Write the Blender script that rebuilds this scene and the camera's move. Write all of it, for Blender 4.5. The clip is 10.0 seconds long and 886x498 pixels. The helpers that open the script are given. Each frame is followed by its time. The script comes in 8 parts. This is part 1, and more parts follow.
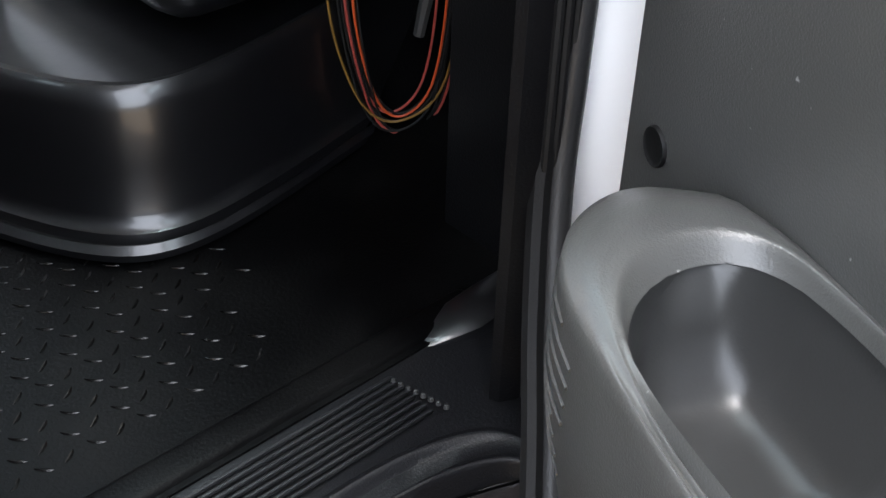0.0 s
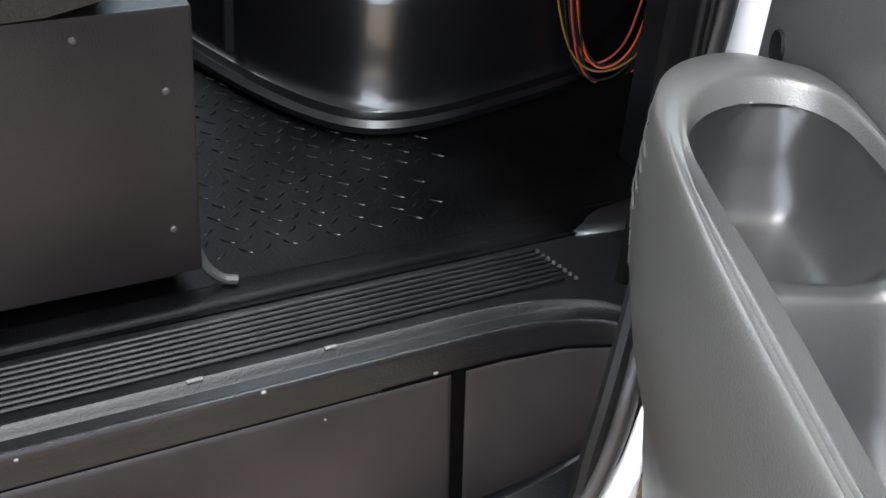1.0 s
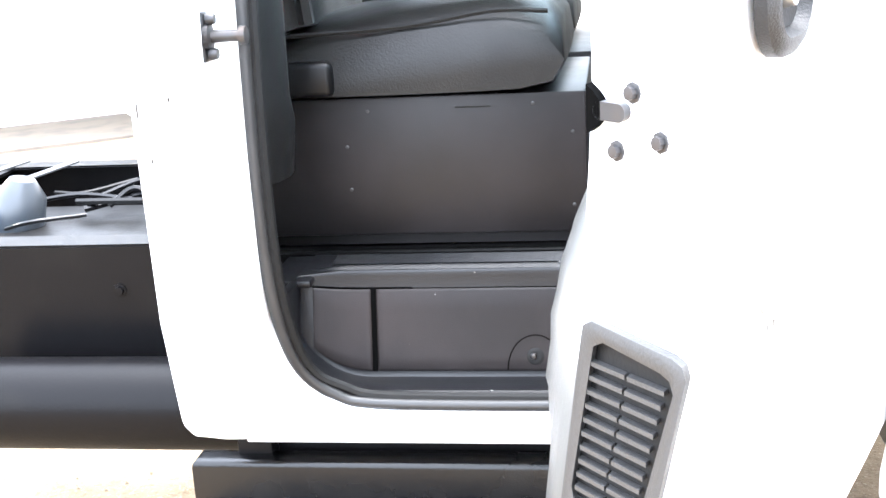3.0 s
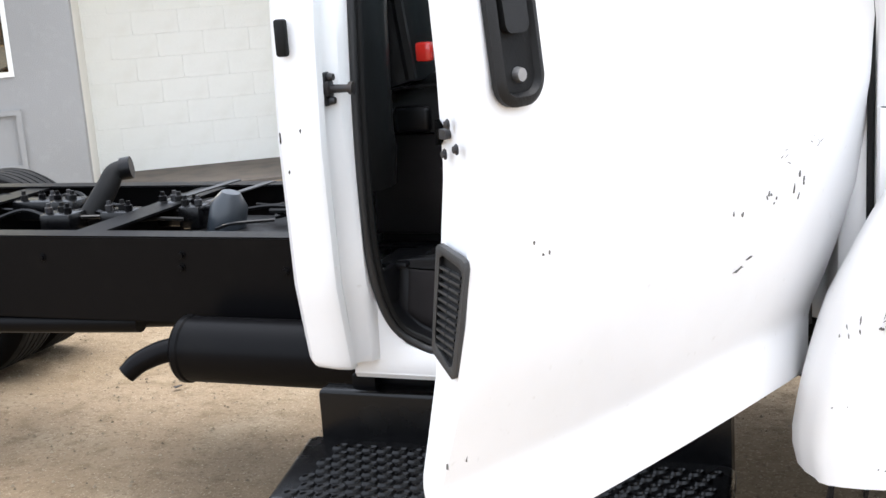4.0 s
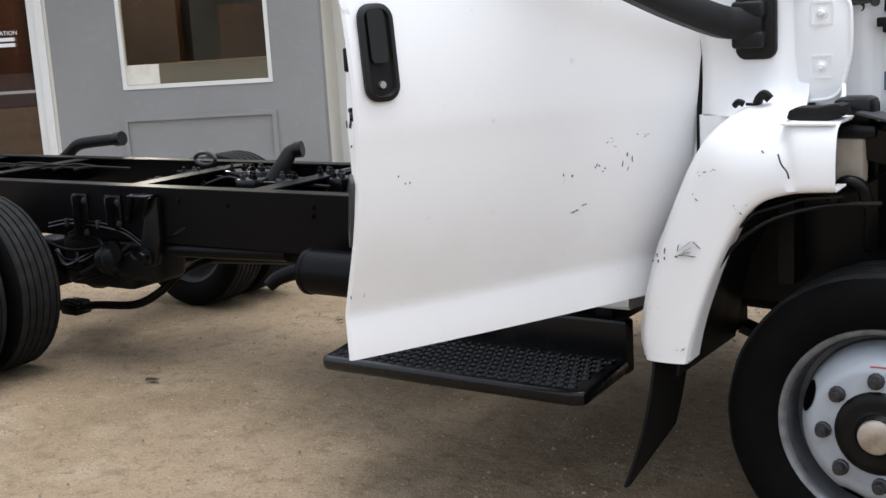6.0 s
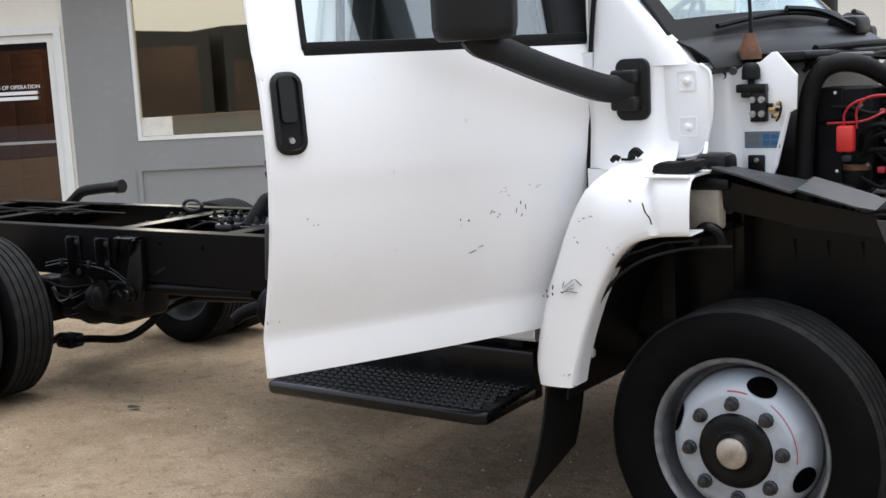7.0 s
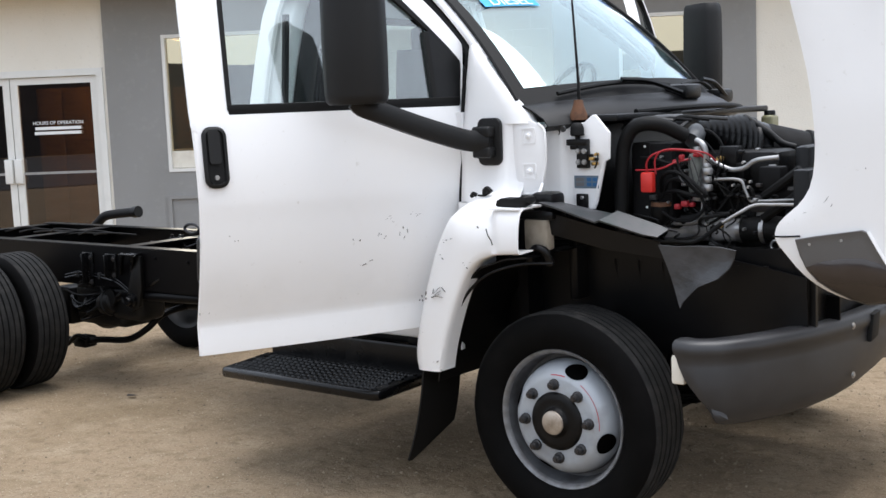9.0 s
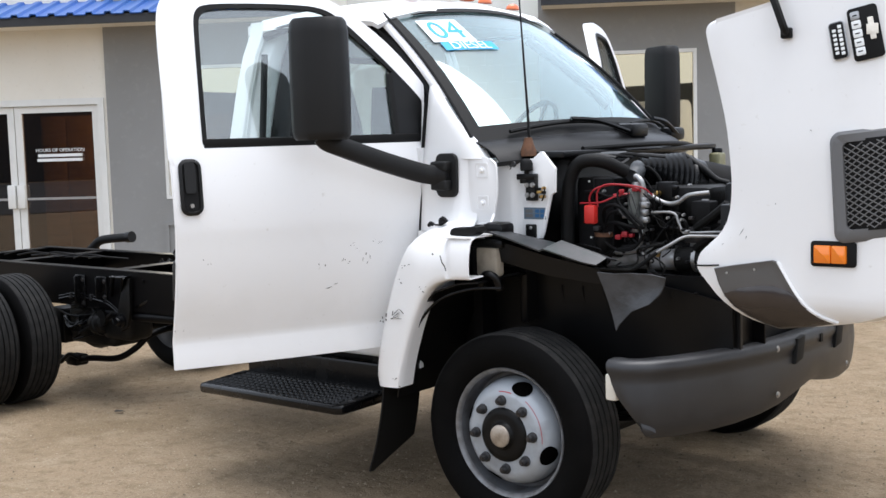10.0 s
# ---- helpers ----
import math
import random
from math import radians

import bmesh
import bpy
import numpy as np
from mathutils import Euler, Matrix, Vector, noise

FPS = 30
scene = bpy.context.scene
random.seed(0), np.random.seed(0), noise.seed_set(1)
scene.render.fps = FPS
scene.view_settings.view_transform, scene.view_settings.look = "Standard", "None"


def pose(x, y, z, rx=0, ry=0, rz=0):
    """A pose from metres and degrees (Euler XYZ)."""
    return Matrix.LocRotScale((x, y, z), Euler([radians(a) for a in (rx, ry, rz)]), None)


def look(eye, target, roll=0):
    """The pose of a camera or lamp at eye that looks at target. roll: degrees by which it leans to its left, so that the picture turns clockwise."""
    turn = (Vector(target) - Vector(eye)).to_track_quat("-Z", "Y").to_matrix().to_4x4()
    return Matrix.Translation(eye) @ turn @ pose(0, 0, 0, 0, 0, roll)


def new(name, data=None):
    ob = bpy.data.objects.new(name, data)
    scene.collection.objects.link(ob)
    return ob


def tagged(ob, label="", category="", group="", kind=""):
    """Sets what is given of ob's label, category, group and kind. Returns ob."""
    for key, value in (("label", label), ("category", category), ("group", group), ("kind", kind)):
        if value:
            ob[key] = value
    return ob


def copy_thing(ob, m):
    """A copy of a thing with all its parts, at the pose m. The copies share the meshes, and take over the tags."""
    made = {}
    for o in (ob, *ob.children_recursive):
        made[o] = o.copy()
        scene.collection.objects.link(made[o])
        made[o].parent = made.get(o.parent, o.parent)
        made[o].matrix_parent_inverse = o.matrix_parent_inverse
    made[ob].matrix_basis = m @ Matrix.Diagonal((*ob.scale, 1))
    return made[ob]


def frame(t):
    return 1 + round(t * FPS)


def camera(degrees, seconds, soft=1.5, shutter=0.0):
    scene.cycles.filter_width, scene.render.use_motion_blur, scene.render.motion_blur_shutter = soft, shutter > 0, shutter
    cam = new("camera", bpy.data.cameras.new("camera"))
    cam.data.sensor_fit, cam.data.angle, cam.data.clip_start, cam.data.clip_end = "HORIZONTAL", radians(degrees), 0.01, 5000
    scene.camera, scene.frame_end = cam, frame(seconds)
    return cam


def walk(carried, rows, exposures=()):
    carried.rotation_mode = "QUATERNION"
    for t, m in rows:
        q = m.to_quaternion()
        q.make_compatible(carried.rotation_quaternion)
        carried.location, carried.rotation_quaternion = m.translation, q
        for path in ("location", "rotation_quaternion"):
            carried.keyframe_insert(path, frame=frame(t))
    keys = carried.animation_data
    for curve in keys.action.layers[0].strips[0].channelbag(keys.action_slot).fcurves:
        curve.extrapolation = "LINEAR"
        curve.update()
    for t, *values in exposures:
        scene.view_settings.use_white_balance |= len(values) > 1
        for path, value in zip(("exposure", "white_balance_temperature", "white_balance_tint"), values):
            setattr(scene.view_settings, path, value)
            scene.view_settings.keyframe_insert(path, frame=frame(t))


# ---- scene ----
cam = camera(41.0, 10.0)
PATH = [
    (0, (-1.199, -0.096, 1.508), (-0.092, 1.06, 0.309), 1.9),
    (0.5, (-1.246, -0.195, 1.48), (-0.231, 1.074, 0.314), 4.1),
    (1, (-1.279, -0.333, 1.467), (-0.46, 1.114, 0.356), 5.3),
    (1.5, (-1.333, -0.541, 1.496), (-0.697, 1.029, 0.432), 5.8),
    (2, (-1.367, -0.815, 1.561), (-0.945, 0.845, 0.529), 3.9),
    (2.5, (-1.204, -1.114, 1.603), (-1.183, 0.658, 0.677), -1.6),
    (3, (-1.003, -1.486, 1.397), (-1.296, 0.42, 0.866), -3.3),
    (3.2, (-0.928, -1.639, 1.41), (-1.308, 0.257, 0.9), -3.2),
    (4.3, (-0.321, -2.278, 1.461), (-1.086, -0.479, 1.038), -3.8),
    (4.5, (-0.204, -2.409, 1.456), (-1.008, -0.632, 1.011), -3.4),
    (5, (0.075, -2.658, 1.468), (-0.84, -0.949, 0.975), -3.0),
    (6.3, (0.852, -2.938, 1.491), (-0.27, -1.32, 1.14), -3.2),
    (6.5, (0.932, -2.961, 1.49), (-0.185, -1.337, 1.155), -3.2),
    (7, (1.248, -3.063, 1.508), (0.089, -1.461, 1.211), -3.0),
    (7.5, (1.553, -3.196, 1.531), (0.365, -1.61, 1.26), -3.1),
    (8, (1.845, -3.31, 1.54), (0.629, -1.743, 1.281), -2.9),
    (8.5, (2.11, -3.428, 1.553), (0.879, -1.872, 1.299), -2.6),
    (9, (2.349, -3.542, 1.564), (1.108, -1.991, 1.326), -2.3),
    (9.5, (2.553, -3.622, 1.57), (1.306, -2.073, 1.359), -1.9),
    (10, (2.726, -3.703, 1.585), (1.475, -2.154, 1.396), -1.7),
]
EXPOSURES = [(0, 3.35, 6000, 11), (0.5, 3.5, 6050, 11), (1, 3.7, 6100, 11), (1.5, 4.1, 6100, 12), (2, 4.42, 6000, 13), (2.5, 4.65, 5850, 12), (3.2, 4.25, 5750, 10), (4.3, 1.45, 5900, 10), (5.2, 1.22, 5900, 10), (6.3, 1.10, 5900, 10), (10, 1.14, 5900, 10)]
walk(cam, [(t, look(eye, target, roll)) for t, eye, target, roll in PATH], EXPOSURES)

# ---- light ----
world = bpy.data.worlds.new("overcast_sky")
scene.world = world
world.use_nodes = True
wn = world.node_tree.nodes
sky = wn.new("ShaderNodeTexSky")
sky.sky_type = "NISHITA"
sky.sun_disc = False
sky.sun_elevation = radians(79)
sky.sun_rotation = radians(60)
sky.air_density, sky.dust_density, sky.ozone_density = 1.0, 7.0, 1.0
wn["Background"].inputs[1].default_value = 0.125
# thin even cloud whitens the sky
cloud = wn.new("ShaderNodeMix")
cloud.data_type = "RGBA"
cloud.inputs[0].default_value = 0.7
cloud.inputs[7].default_value = (6.2, 6.2, 6.15, 1)
world.node_tree.links.new(sky.outputs[0], cloud.inputs[6])
world.node_tree.links.new(cloud.outputs[2], wn["Background"].inputs[0])
sun = new("sun", bpy.data.lights.new("sun", "SUN"))
sun.data.energy, sun.data.angle, sun.data.color = 1.0, radians(45), (1.0, 0.96, 0.9)
sun.matrix_world = look((1.2, 0.7, 7.5), (0, 0, 0))


# ---- materials ----
def material(name, color, rough=0.5, metal=0.0, coat=0.0, spec=0.5):
    m = bpy.data.materials.new(name)
    m.use_nodes = True
    b = m.node_tree.nodes["Principled BSDF"]
    b.inputs["Base Color"].default_value = (*color, 1)
    b.inputs["Roughness"].default_value = rough
    b.inputs["Metallic"].default_value = metal
    b.inputs["Coat Weight"].default_value = coat
    b.inputs["Coat Roughness"].default_value = 0.08
    b.inputs["Specular IOR Level"].default_value = spec
    return m


def vary(m, other, scale, lo=0.45, hi=0.7, amount=1.0, detail=6, rough=None, stretch=(1, 1, 1)):
    """Mixes patches of another colour into the base colour; rough: the roughness in those patches."""
    nt = m.node_tree
    b = nt.nodes["Principled BSDF"]
    co = nt.nodes.new("ShaderNodeTexCoord")
    mp = nt.nodes.new("ShaderNodeMapping")
    mp.inputs["Scale"].default_value = stretch
    nt.links.new(co.outputs["Object"], mp.inputs[0])
    n = nt.nodes.new("ShaderNodeTexNoise")
    n.inputs["Scale"].default_value, n.inputs["Detail"].default_value = scale, detail
    nt.links.new(mp.outputs[0], n.inputs["Vector"])
    r = nt.nodes.new("ShaderNodeMapRange")
    r.inputs[1].default_value, r.inputs[2].default_value, r.inputs[4].default_value = lo, hi, amount
    nt.links.new(n.outputs["Fac"], r.inputs[0])
    x = nt.nodes.new("ShaderNodeMix")
    x.data_type = "RGBA"
    x.inputs[7].default_value = (*other, 1)
    old = b.inputs["Base Color"]
    if old.links:
        nt.links.new(old.links[0].from_socket, x.inputs[6])
    else:
        x.inputs[6].default_value = old.default_value
    nt.links.new(r.outputs[0], x.inputs[0])
    nt.links.new(x.outputs[2], old)
    if rough is not None:
        y = nt.nodes.new("ShaderNodeMix")
        ro = b.inputs["Roughness"]
        if ro.links:
            nt.links.new(ro.links[0].from_socket, y.inputs[2])
        else:
            y.inputs[2].default_value = ro.default_value
        y.inputs[3].default_value = rough
        nt.links.new(r.outputs[0], y.inputs[0])
        nt.links.new(y.outputs[0], ro)
    return m


def relief(m, scale, depth, detail=4, voronoi=False, stretch=(1, 1, 1)):
    nt = m.node_tree
    b = nt.nodes["Principled BSDF"]
    co = nt.nodes.new("ShaderNodeTexCoord")
    mp = nt.nodes.new("ShaderNodeMapping")
    mp.inputs["Scale"].default_value = stretch
    nt.links.new(co.outputs["Object"], mp.inputs[0])
    n = nt.nodes.new("ShaderNodeTexVoronoi" if voronoi else "ShaderNodeTexNoise")
    n.inputs["Scale"].default_value = scale
    if not voronoi:
        n.inputs["Detail"].default_value = detail
    nt.links.new(mp.outputs[0], n.inputs["Vector"])
    u = nt.nodes.new("ShaderNodeBump")
    u.inputs["Distance"].default_value = depth
    nt.links.new(n.outputs[0], u.inputs["Height"])
    old = b.inputs["Normal"]
    if old.links:
        nt.links.new(old.links[0].from_socket, u.inputs["Normal"])
    nt.links.new(u.outputs[0], old)
    return m


WHITE = vary(material("white_truck_paint", (0.83, 0.83, 0.83), 0.38, coat=0.25), (0.66, 0.65, 0.62), 3.0, 0.55, 0.85, 0.35, rough=0.5)
vary(WHITE, (0.55, 0.53, 0.48), 45, 0.68, 0.8, 0.4)
PLASTIC = relief(vary(material("black_moulded_plastic", (0.003, 0.003, 0.0034), 0.33, spec=0.24), (0.007, 0.007, 0.0068), 9, 0.5, 0.75, 0.6, rough=0.45), 500, 0.0004)
GLOSSBLACK = relief(vary(material("glossy_black_cover", (0.003, 0.003, 0.0035), 0.32, spec=0.7, coat=0.5), (0.006, 0.006, 0.006), 12, 0.55, 0.8, 0.6, rough=0.3), 60, 0.0002)
FLOORMAT = relief(vary(material("black_rubber_floor", (0.0013, 0.0013, 0.0014), 0.36, spec=0.06), (0.0055, 0.0054, 0.0052), 7, 0.5, 0.75, 0.7, rough=0.55), 350, 0.0005)
MATSTUD = relief(material("worn_shiny_rubber", (0.003, 0.003, 0.003), 0.22, spec=0.4), 300, 0.0003)
KICK = relief(vary(material("worn_black_panel", (0.0082, 0.0068, 0.0068), 0.44, spec=0.16), (0.023, 0.0188, 0.0185), 5, 0.42, 0.75, 0.8, rough=0.6), 600, 0.0003)
SEATBOX = relief(vary(material("worn_black_sheet_metal", (0.0055, 0.0046, 0.0048), 0.42, spec=0.26), (0.0175, 0.0145, 0.0145), 4, 0.42, 0.75, 0.8, rough=0.6), 600, 0.0003)
TUBBLACK = relief(vary(material("black_entry_moulding", (0.0052, 0.0053, 0.0062), 0.36, spec=0.28), (0.011, 0.0105, 0.0105), 9, 0.5, 0.75, 0.6, rough=0.48), 500, 0.0004)
JOINTBLACK = material("black_joint_shadow_gap", (0.0012, 0.0012, 0.0012), 0.9, spec=0.02)
CHIP = material("pale_chipped_plastic", (0.11, 0.11, 0.105), 0.6)
WORNTREAD = relief(vary(material("worn_grey_tread", (0.0085, 0.0085, 0.0095), 0.42, spec=0.3), (0.014, 0.0137, 0.0135), 14, 0.45, 0.75, 0.7, rough=0.55), 400, 0.0004)
TRIM = relief(vary(vary(material("dark_grey_door_trim", (0.056, 0.056, 0.053), 0.30, spec=0.7), (0.070, 0.070, 0.066), 6, 0.5, 0.8, 0.6, rough=0.38), (0.4, 0.4, 0.39), 130, 0.73, 0.76, 0.7), 650, 0.00028)
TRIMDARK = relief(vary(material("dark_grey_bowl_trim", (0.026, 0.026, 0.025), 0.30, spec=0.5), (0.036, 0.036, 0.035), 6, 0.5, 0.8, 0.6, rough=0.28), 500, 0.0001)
STEPBLACK = relief(vary(material("glossy_black_step", (0.0024, 0.0024, 0.0028), 0.24, spec=0.28), (0.006, 0.006, 0.0057), 9, 0.5, 0.75, 0.6, rough=0.4), 300, 0.0004)
GREYPLASTIC = relief(material("mid_grey_plastic", (0.022, 0.022, 0.022), 0.5), 400, 0.0004)
PILLARGREY = relief(vary(material("dark_pillar_plastic", (0.005, 0.005, 0.005), 0.45, spec=0.25), (0.0075, 0.0075, 0.0075), 12), 400, 0.0004)
GRILLEGREY = relief(material("grey_grille_plastic", (0.12, 0.12, 0.122), 0.5), 400, 0.0003)
SEALGREY = relief(vary(material("greyed_seal_rubber", (0.015, 0.015, 0.0155), 0.42, spec=0.4), (0.028, 0.027, 0.026), 9, 0.45, 0.75, 0.7, rough=0.6), 300, 0.0004)
RUBBER = relief(material("black_rubber", (0.005, 0.005, 0.005), 0.6, spec=0.2), 300, 0.0004)
TYRE = relief(vary(material("tyre_rubber", (0.0030, 0.0030, 0.0030), 0.7, spec=0.06), (0.0065, 0.006, 0.006), 14, 0.5, 0.8, 0.6, rough=0.8), 200, 0.0006)
TREAD = relief(vary(material("dusty_tread_rubber", (0.014, 0.014, 0.014), 0.8, spec=0.12), (0.034, 0.032, 0.030), 18, 0.45, 0.75, 0.7, rough=0.85), 160, 0.001)
FRAME = relief(vary(material("black_chassis_paint", (0.0026, 0.0025, 0.0029), 0.34, spec=0.09), (0.0055, 0.005, 0.0045), 11, 0.55, 0.8, 0.5, rough=0.42), 160, 0.0003)
GREASE = relief(vary(material("oily_black_metal", (0.003, 0.003, 0.003), 0.45, spec=0.2), (0.010, 0.008, 0.0065), 16, 0.55, 0.78, 0.7, rough=0.7), 120, 0.001)
RIM = vary(material("silver_white_wheel", (0.36, 0.39, 0.425), 0.40, 0.1), (0.17, 0.17, 0.175), 9, 0.5, 0.78, 0.7, rough=0.6)
# barrel grime, coloured darker to stand in for the shadow in the recess
BARREL = vary(material("shaded_grimy_wheel_barrel", (0.10, 0.105, 0.115), 0.5), (0.035, 0.033, 0.032), 12, 0.4, 0.7, 0.8, rough=0.7)
WHEELLIP = vary(material("scuffed_wheel_lip", (0.21, 0.215, 0.225), 0.38, 0.3), (0.09, 0.085, 0.08), 20, 0.42, 0.7, 0.8, rough=0.6)
# much darker than the front wheels
DARKRIM = vary(material("dark_rear_wheel", (0.022, 0.022, 0.023), 0.5), (0.02, 0.019, 0.018), 9, 0.45, 0.75, 0.7)
STEEL = vary(material("dull_steel", (0.42, 0.42, 0.42), 0.36, 0.9), (0.2, 0.19, 0.18), 18, 0.5, 0.8, 0.6, rough=0.6)
ALU = vary(material("cast_aluminium", (0.36, 0.36, 0.36), 0.45, 0.9), (0.17, 0.20, 0.20), 25, 0.5, 0.8, 0.6, rough=0.55)
DARKSTEEL = vary(material("dark_bolt_steel", (0.040, 0.040, 0.042), 0.4, 0.6), (0.06, 0.042, 0.03), 30, 0.5, 0.8, 0.6, rough=0.7)
RUST = vary(material("rusty_brown_steel", (0.14, 0.065, 0.032), 0.75, 0.2), (0.07, 0.035, 0.02), 30)
REDPL = material("red_plastic", (0.55, 0.025, 0.018), 0.4)
REDCABLE = material("red_cable_sheath", (0.34, 0.014, 0.022), 0.42)
ORANGE = material("orange_wire", (0.34, 0.05, 0.010), 0.45)
PINK = material("pale_red_wire", (0.24, 0.04, 0.03), 0.45)
YELLOW = material("yellow_wire", (0.13, 0.07, 0.012), 0.45)
BRASS = material("brass_fitting", (0.55, 0.36, 0.12), 0.35, 0.9)
BUMPER = relief(vary(material("weathered_grey_bumper", (0.018, 0.018, 0.0195), 0.36), (0.040, 0.040, 0.042), 4, 0.45, 0.8, 0.7, rough=0.55), 450, 0.0004)
MIRRORBLACK = relief(material("black_grained_mirror", (0.006, 0.006, 0.006), 0.5, spec=0.3), 700, 0.0006)
SEATCLOTH = relief(vary(material("dark_grey_vinyl_seat", (0.0085, 0.0083, 0.0078), 0.38, spec=0.22), (0.005, 0.0049, 0.0047), 8, 0.45, 0.75, 0.8, rough=0.5), 260, 0.0006)
AMBER = material("amber_lens", (0.85, 0.22, 0.01), 0.2, coat=0.6)
AMBERDARK = material("orange_roof_lens", (0.55, 0.13, 0.03), 0.3, coat=0.4)
REDLENS = material("red_reflector", (0.7, 0.03, 0.02), 0.2, coat=0.6)
LAMPBLACK = relief(vary(material("grey_panel_plastic", (0.085, 0.080, 0.076), 0.42), (0.055, 0.05, 0.047), 8, 0.45, 0.75, 0.7, rough=0.3), 300, 0.0003)
LENSDARK = vary(material("dark_lamp_field", (0.030, 0.023, 0.021), 0.22, coat=0.3), (0.05, 0.042, 0.038), 7, 0.45, 0.75, 0.7, rough=0.4)
MATTBLACK = relief(vary(material("matt_black_plastic", (0.0045, 0.0045, 0.005), 0.62, spec=0.16), (0.011, 0.0105, 0.010), 22, 0.5, 0.75, 0.7, rough=0.8), 260, 0.0006)
LABELBLUE = material("label_print_blue", (0.02, 0.10, 0.24), 0.4)
BLUE = material("sticker_blue", (0.02, 0.33, 0.68), 0.4)
STICKER = material("sticker_white", (0.80, 0.82, 0.82), 0.4)
LABEL = material("grey_blue_label", (0.11, 0.15, 0.19), 0.35)
PAPER = vary(material("cream_card", (0.74, 0.71, 0.62), 0.7), (0.62, 0.58, 0.5), 8)
WHITEWASH = relief(vary(material("whitewashed_block", (0.88, 0.875, 0.81), 0.8), (0.80, 0.79, 0.71), 5, 0.5, 0.8, 0.5), 60, 0.003)
CREAM = relief(vary(vary(material("cream_masonry_paint", (0.80, 0.77, 0.69), 0.75), (0.70, 0.66, 0.57), 1.2, 0.45, 0.75, 0.5), (0.50, 0.47, 0.4), 20, 0.6, 0.8, 0.3), 60, 0.003)
GREYWALL = relief(vary(vary(material("grey_stucco", (0.27, 0.27, 0.265), 0.8), (0.21, 0.21, 0.2), 0.9, 0.45, 0.75, 0.6), (0.33, 0.33, 0.32), 14, 0.55, 0.8, 0.4), 130, 0.003)
FRAMEWHITE = vary(material("white_door_frame", (0.74, 0.74, 0.71), 0.4), (0.6, 0.6, 0.57), 5, 0.5, 0.8, 0.5)
BLUEROOF = vary(material("blue_roof_metal", (0.018, 0.085, 0.33), 0.4, 0.2), (0.03, 0.1, 0.3), 3)
ASPHALT = relief(vary(material("grey_asphalt", (0.05, 0.05, 0.052), 0.9), (0.035, 0.035, 0.036), 0.4), 60, 0.003)
WOOD = vary(material("orange_brown_wood", (0.34, 0.19, 0.065), 0.45), (0.20, 0.10, 0.035), 6, stretch=(1, 1, 12))
SHEDGREY = vary(material("dark_shed_cladding", (0.030, 0.031, 0.034), 0.7), (0.014, 0.014, 0.016), 0.3)
DARKROOM = vary(material("dark_room_wall", (0.10, 0.085, 0.075), 0.8), (0.07, 0.06, 0.055), 2)
CARPET = vary(material("brown_floor", (0.12, 0.10, 0.08), 0.9), (0.08, 0.07, 0.06), 5)
LINER = vary(material("grey_headliner", (0.34, 0.34, 0.33), 0.85), (0.28, 0.28, 0.27), 7)
DASH = relief(vary(material("grey_dashboard", (0.08, 0.085, 0.09), 0.6), (0.06, 0.06, 0.065), 9), 300, 0.0005)
LEAF = material("dry_leaf_black", (0.02, 0.015, 0.012), 0.7)
GRIME = vary(material("brown_grey_scrape", (0.075, 0.07, 0.062), 0.8), (0.17, 0.16, 0.15), 60, 0.4, 0.7)
STONE = bpy.data.materials.new("gravel_stone")
STONE.use_nodes = True
sn = STONE.node_tree
gi = sn.nodes.new("ShaderNodeNewGeometry")
ramp = sn.nodes.new("ShaderNodeValToRGB")
ramp.color_ramp.elements[0].color = (0.10, 0.073, 0.045, 1)
ramp.color_ramp.elements[1].color = (0.34, 0.28, 0.195, 1)
sn.links.new(gi.outputs["Random Per Island"], ramp.inputs[0])
sn.links.new(ramp.outputs[0], sn.nodes["Principled BSDF"].inputs["Base Color"])
sn.nodes["Principled BSDF"].inputs["Roughness"].default_value = 0.85
GROUND = vary(material("tan_gravel_ground", (0.26, 0.197, 0.129), 0.94, spec=0.2), (0.18, 0.134, 0.081), 0.8, 0.40, 0.66, 0.85)
vary(GROUND, (0.32, 0.26, 0.18), 3.3, 0.5, 0.72, 0.6)
vary(GROUND, (0.15, 0.108, 0.062), 11, 0.52, 0.68, 0.6)
vary(GROUND, (0.13, 0.09, 0.056), 55, 0.54, 0.68, 0.6)
vary(GROUND, (0.42, 0.35, 0.25), 120, 0.58, 0.70, 0.7)
relief(relief(GROUND, 140, 0.006), 9, 0.03)


def pane(name, tint, gloss=0.06, keep=(0.95, 0.95, 0.95)):
    """Clear glass; gloss: how much it mirrors when seen square on."""
    m = bpy.data.materials.new(name)
    m.use_nodes = True
    nt = m.node_tree
    nt.nodes.remove(nt.nodes["Principled BSDF"])
    out = nt.nodes["Material Output"]
    tr, gl, mx, lw, pw, ra = (nt.nodes.new("ShaderNode" + k) for k in ("BsdfTransparent", "BsdfGlossy", "MixShader", "LayerWeight", "Math", "MapRange"))
    tr.inputs[0].default_value = (*tint, 1)
    gl.inputs[0].default_value = (*keep, 1)
    gl.inputs["Roughness"].default_value = 0.012
    pw.operation = "POWER"
    pw.inputs[1].default_value = 4.0
    ra.inputs[3].default_value = gloss
    nt.links.new(lw.outputs["Facing"], pw.inputs[0])
    nt.links.new(pw.outputs[0], ra.inputs[0])
    nt.links.new(ra.outputs[0], mx.inputs[0])
    nt.links.new(tr.outputs[0], mx.inputs[1])
    nt.links.new(gl.outputs[0], mx.inputs[2])
    nt.links.new(mx.outputs[0], out.inputs[0])
    return m


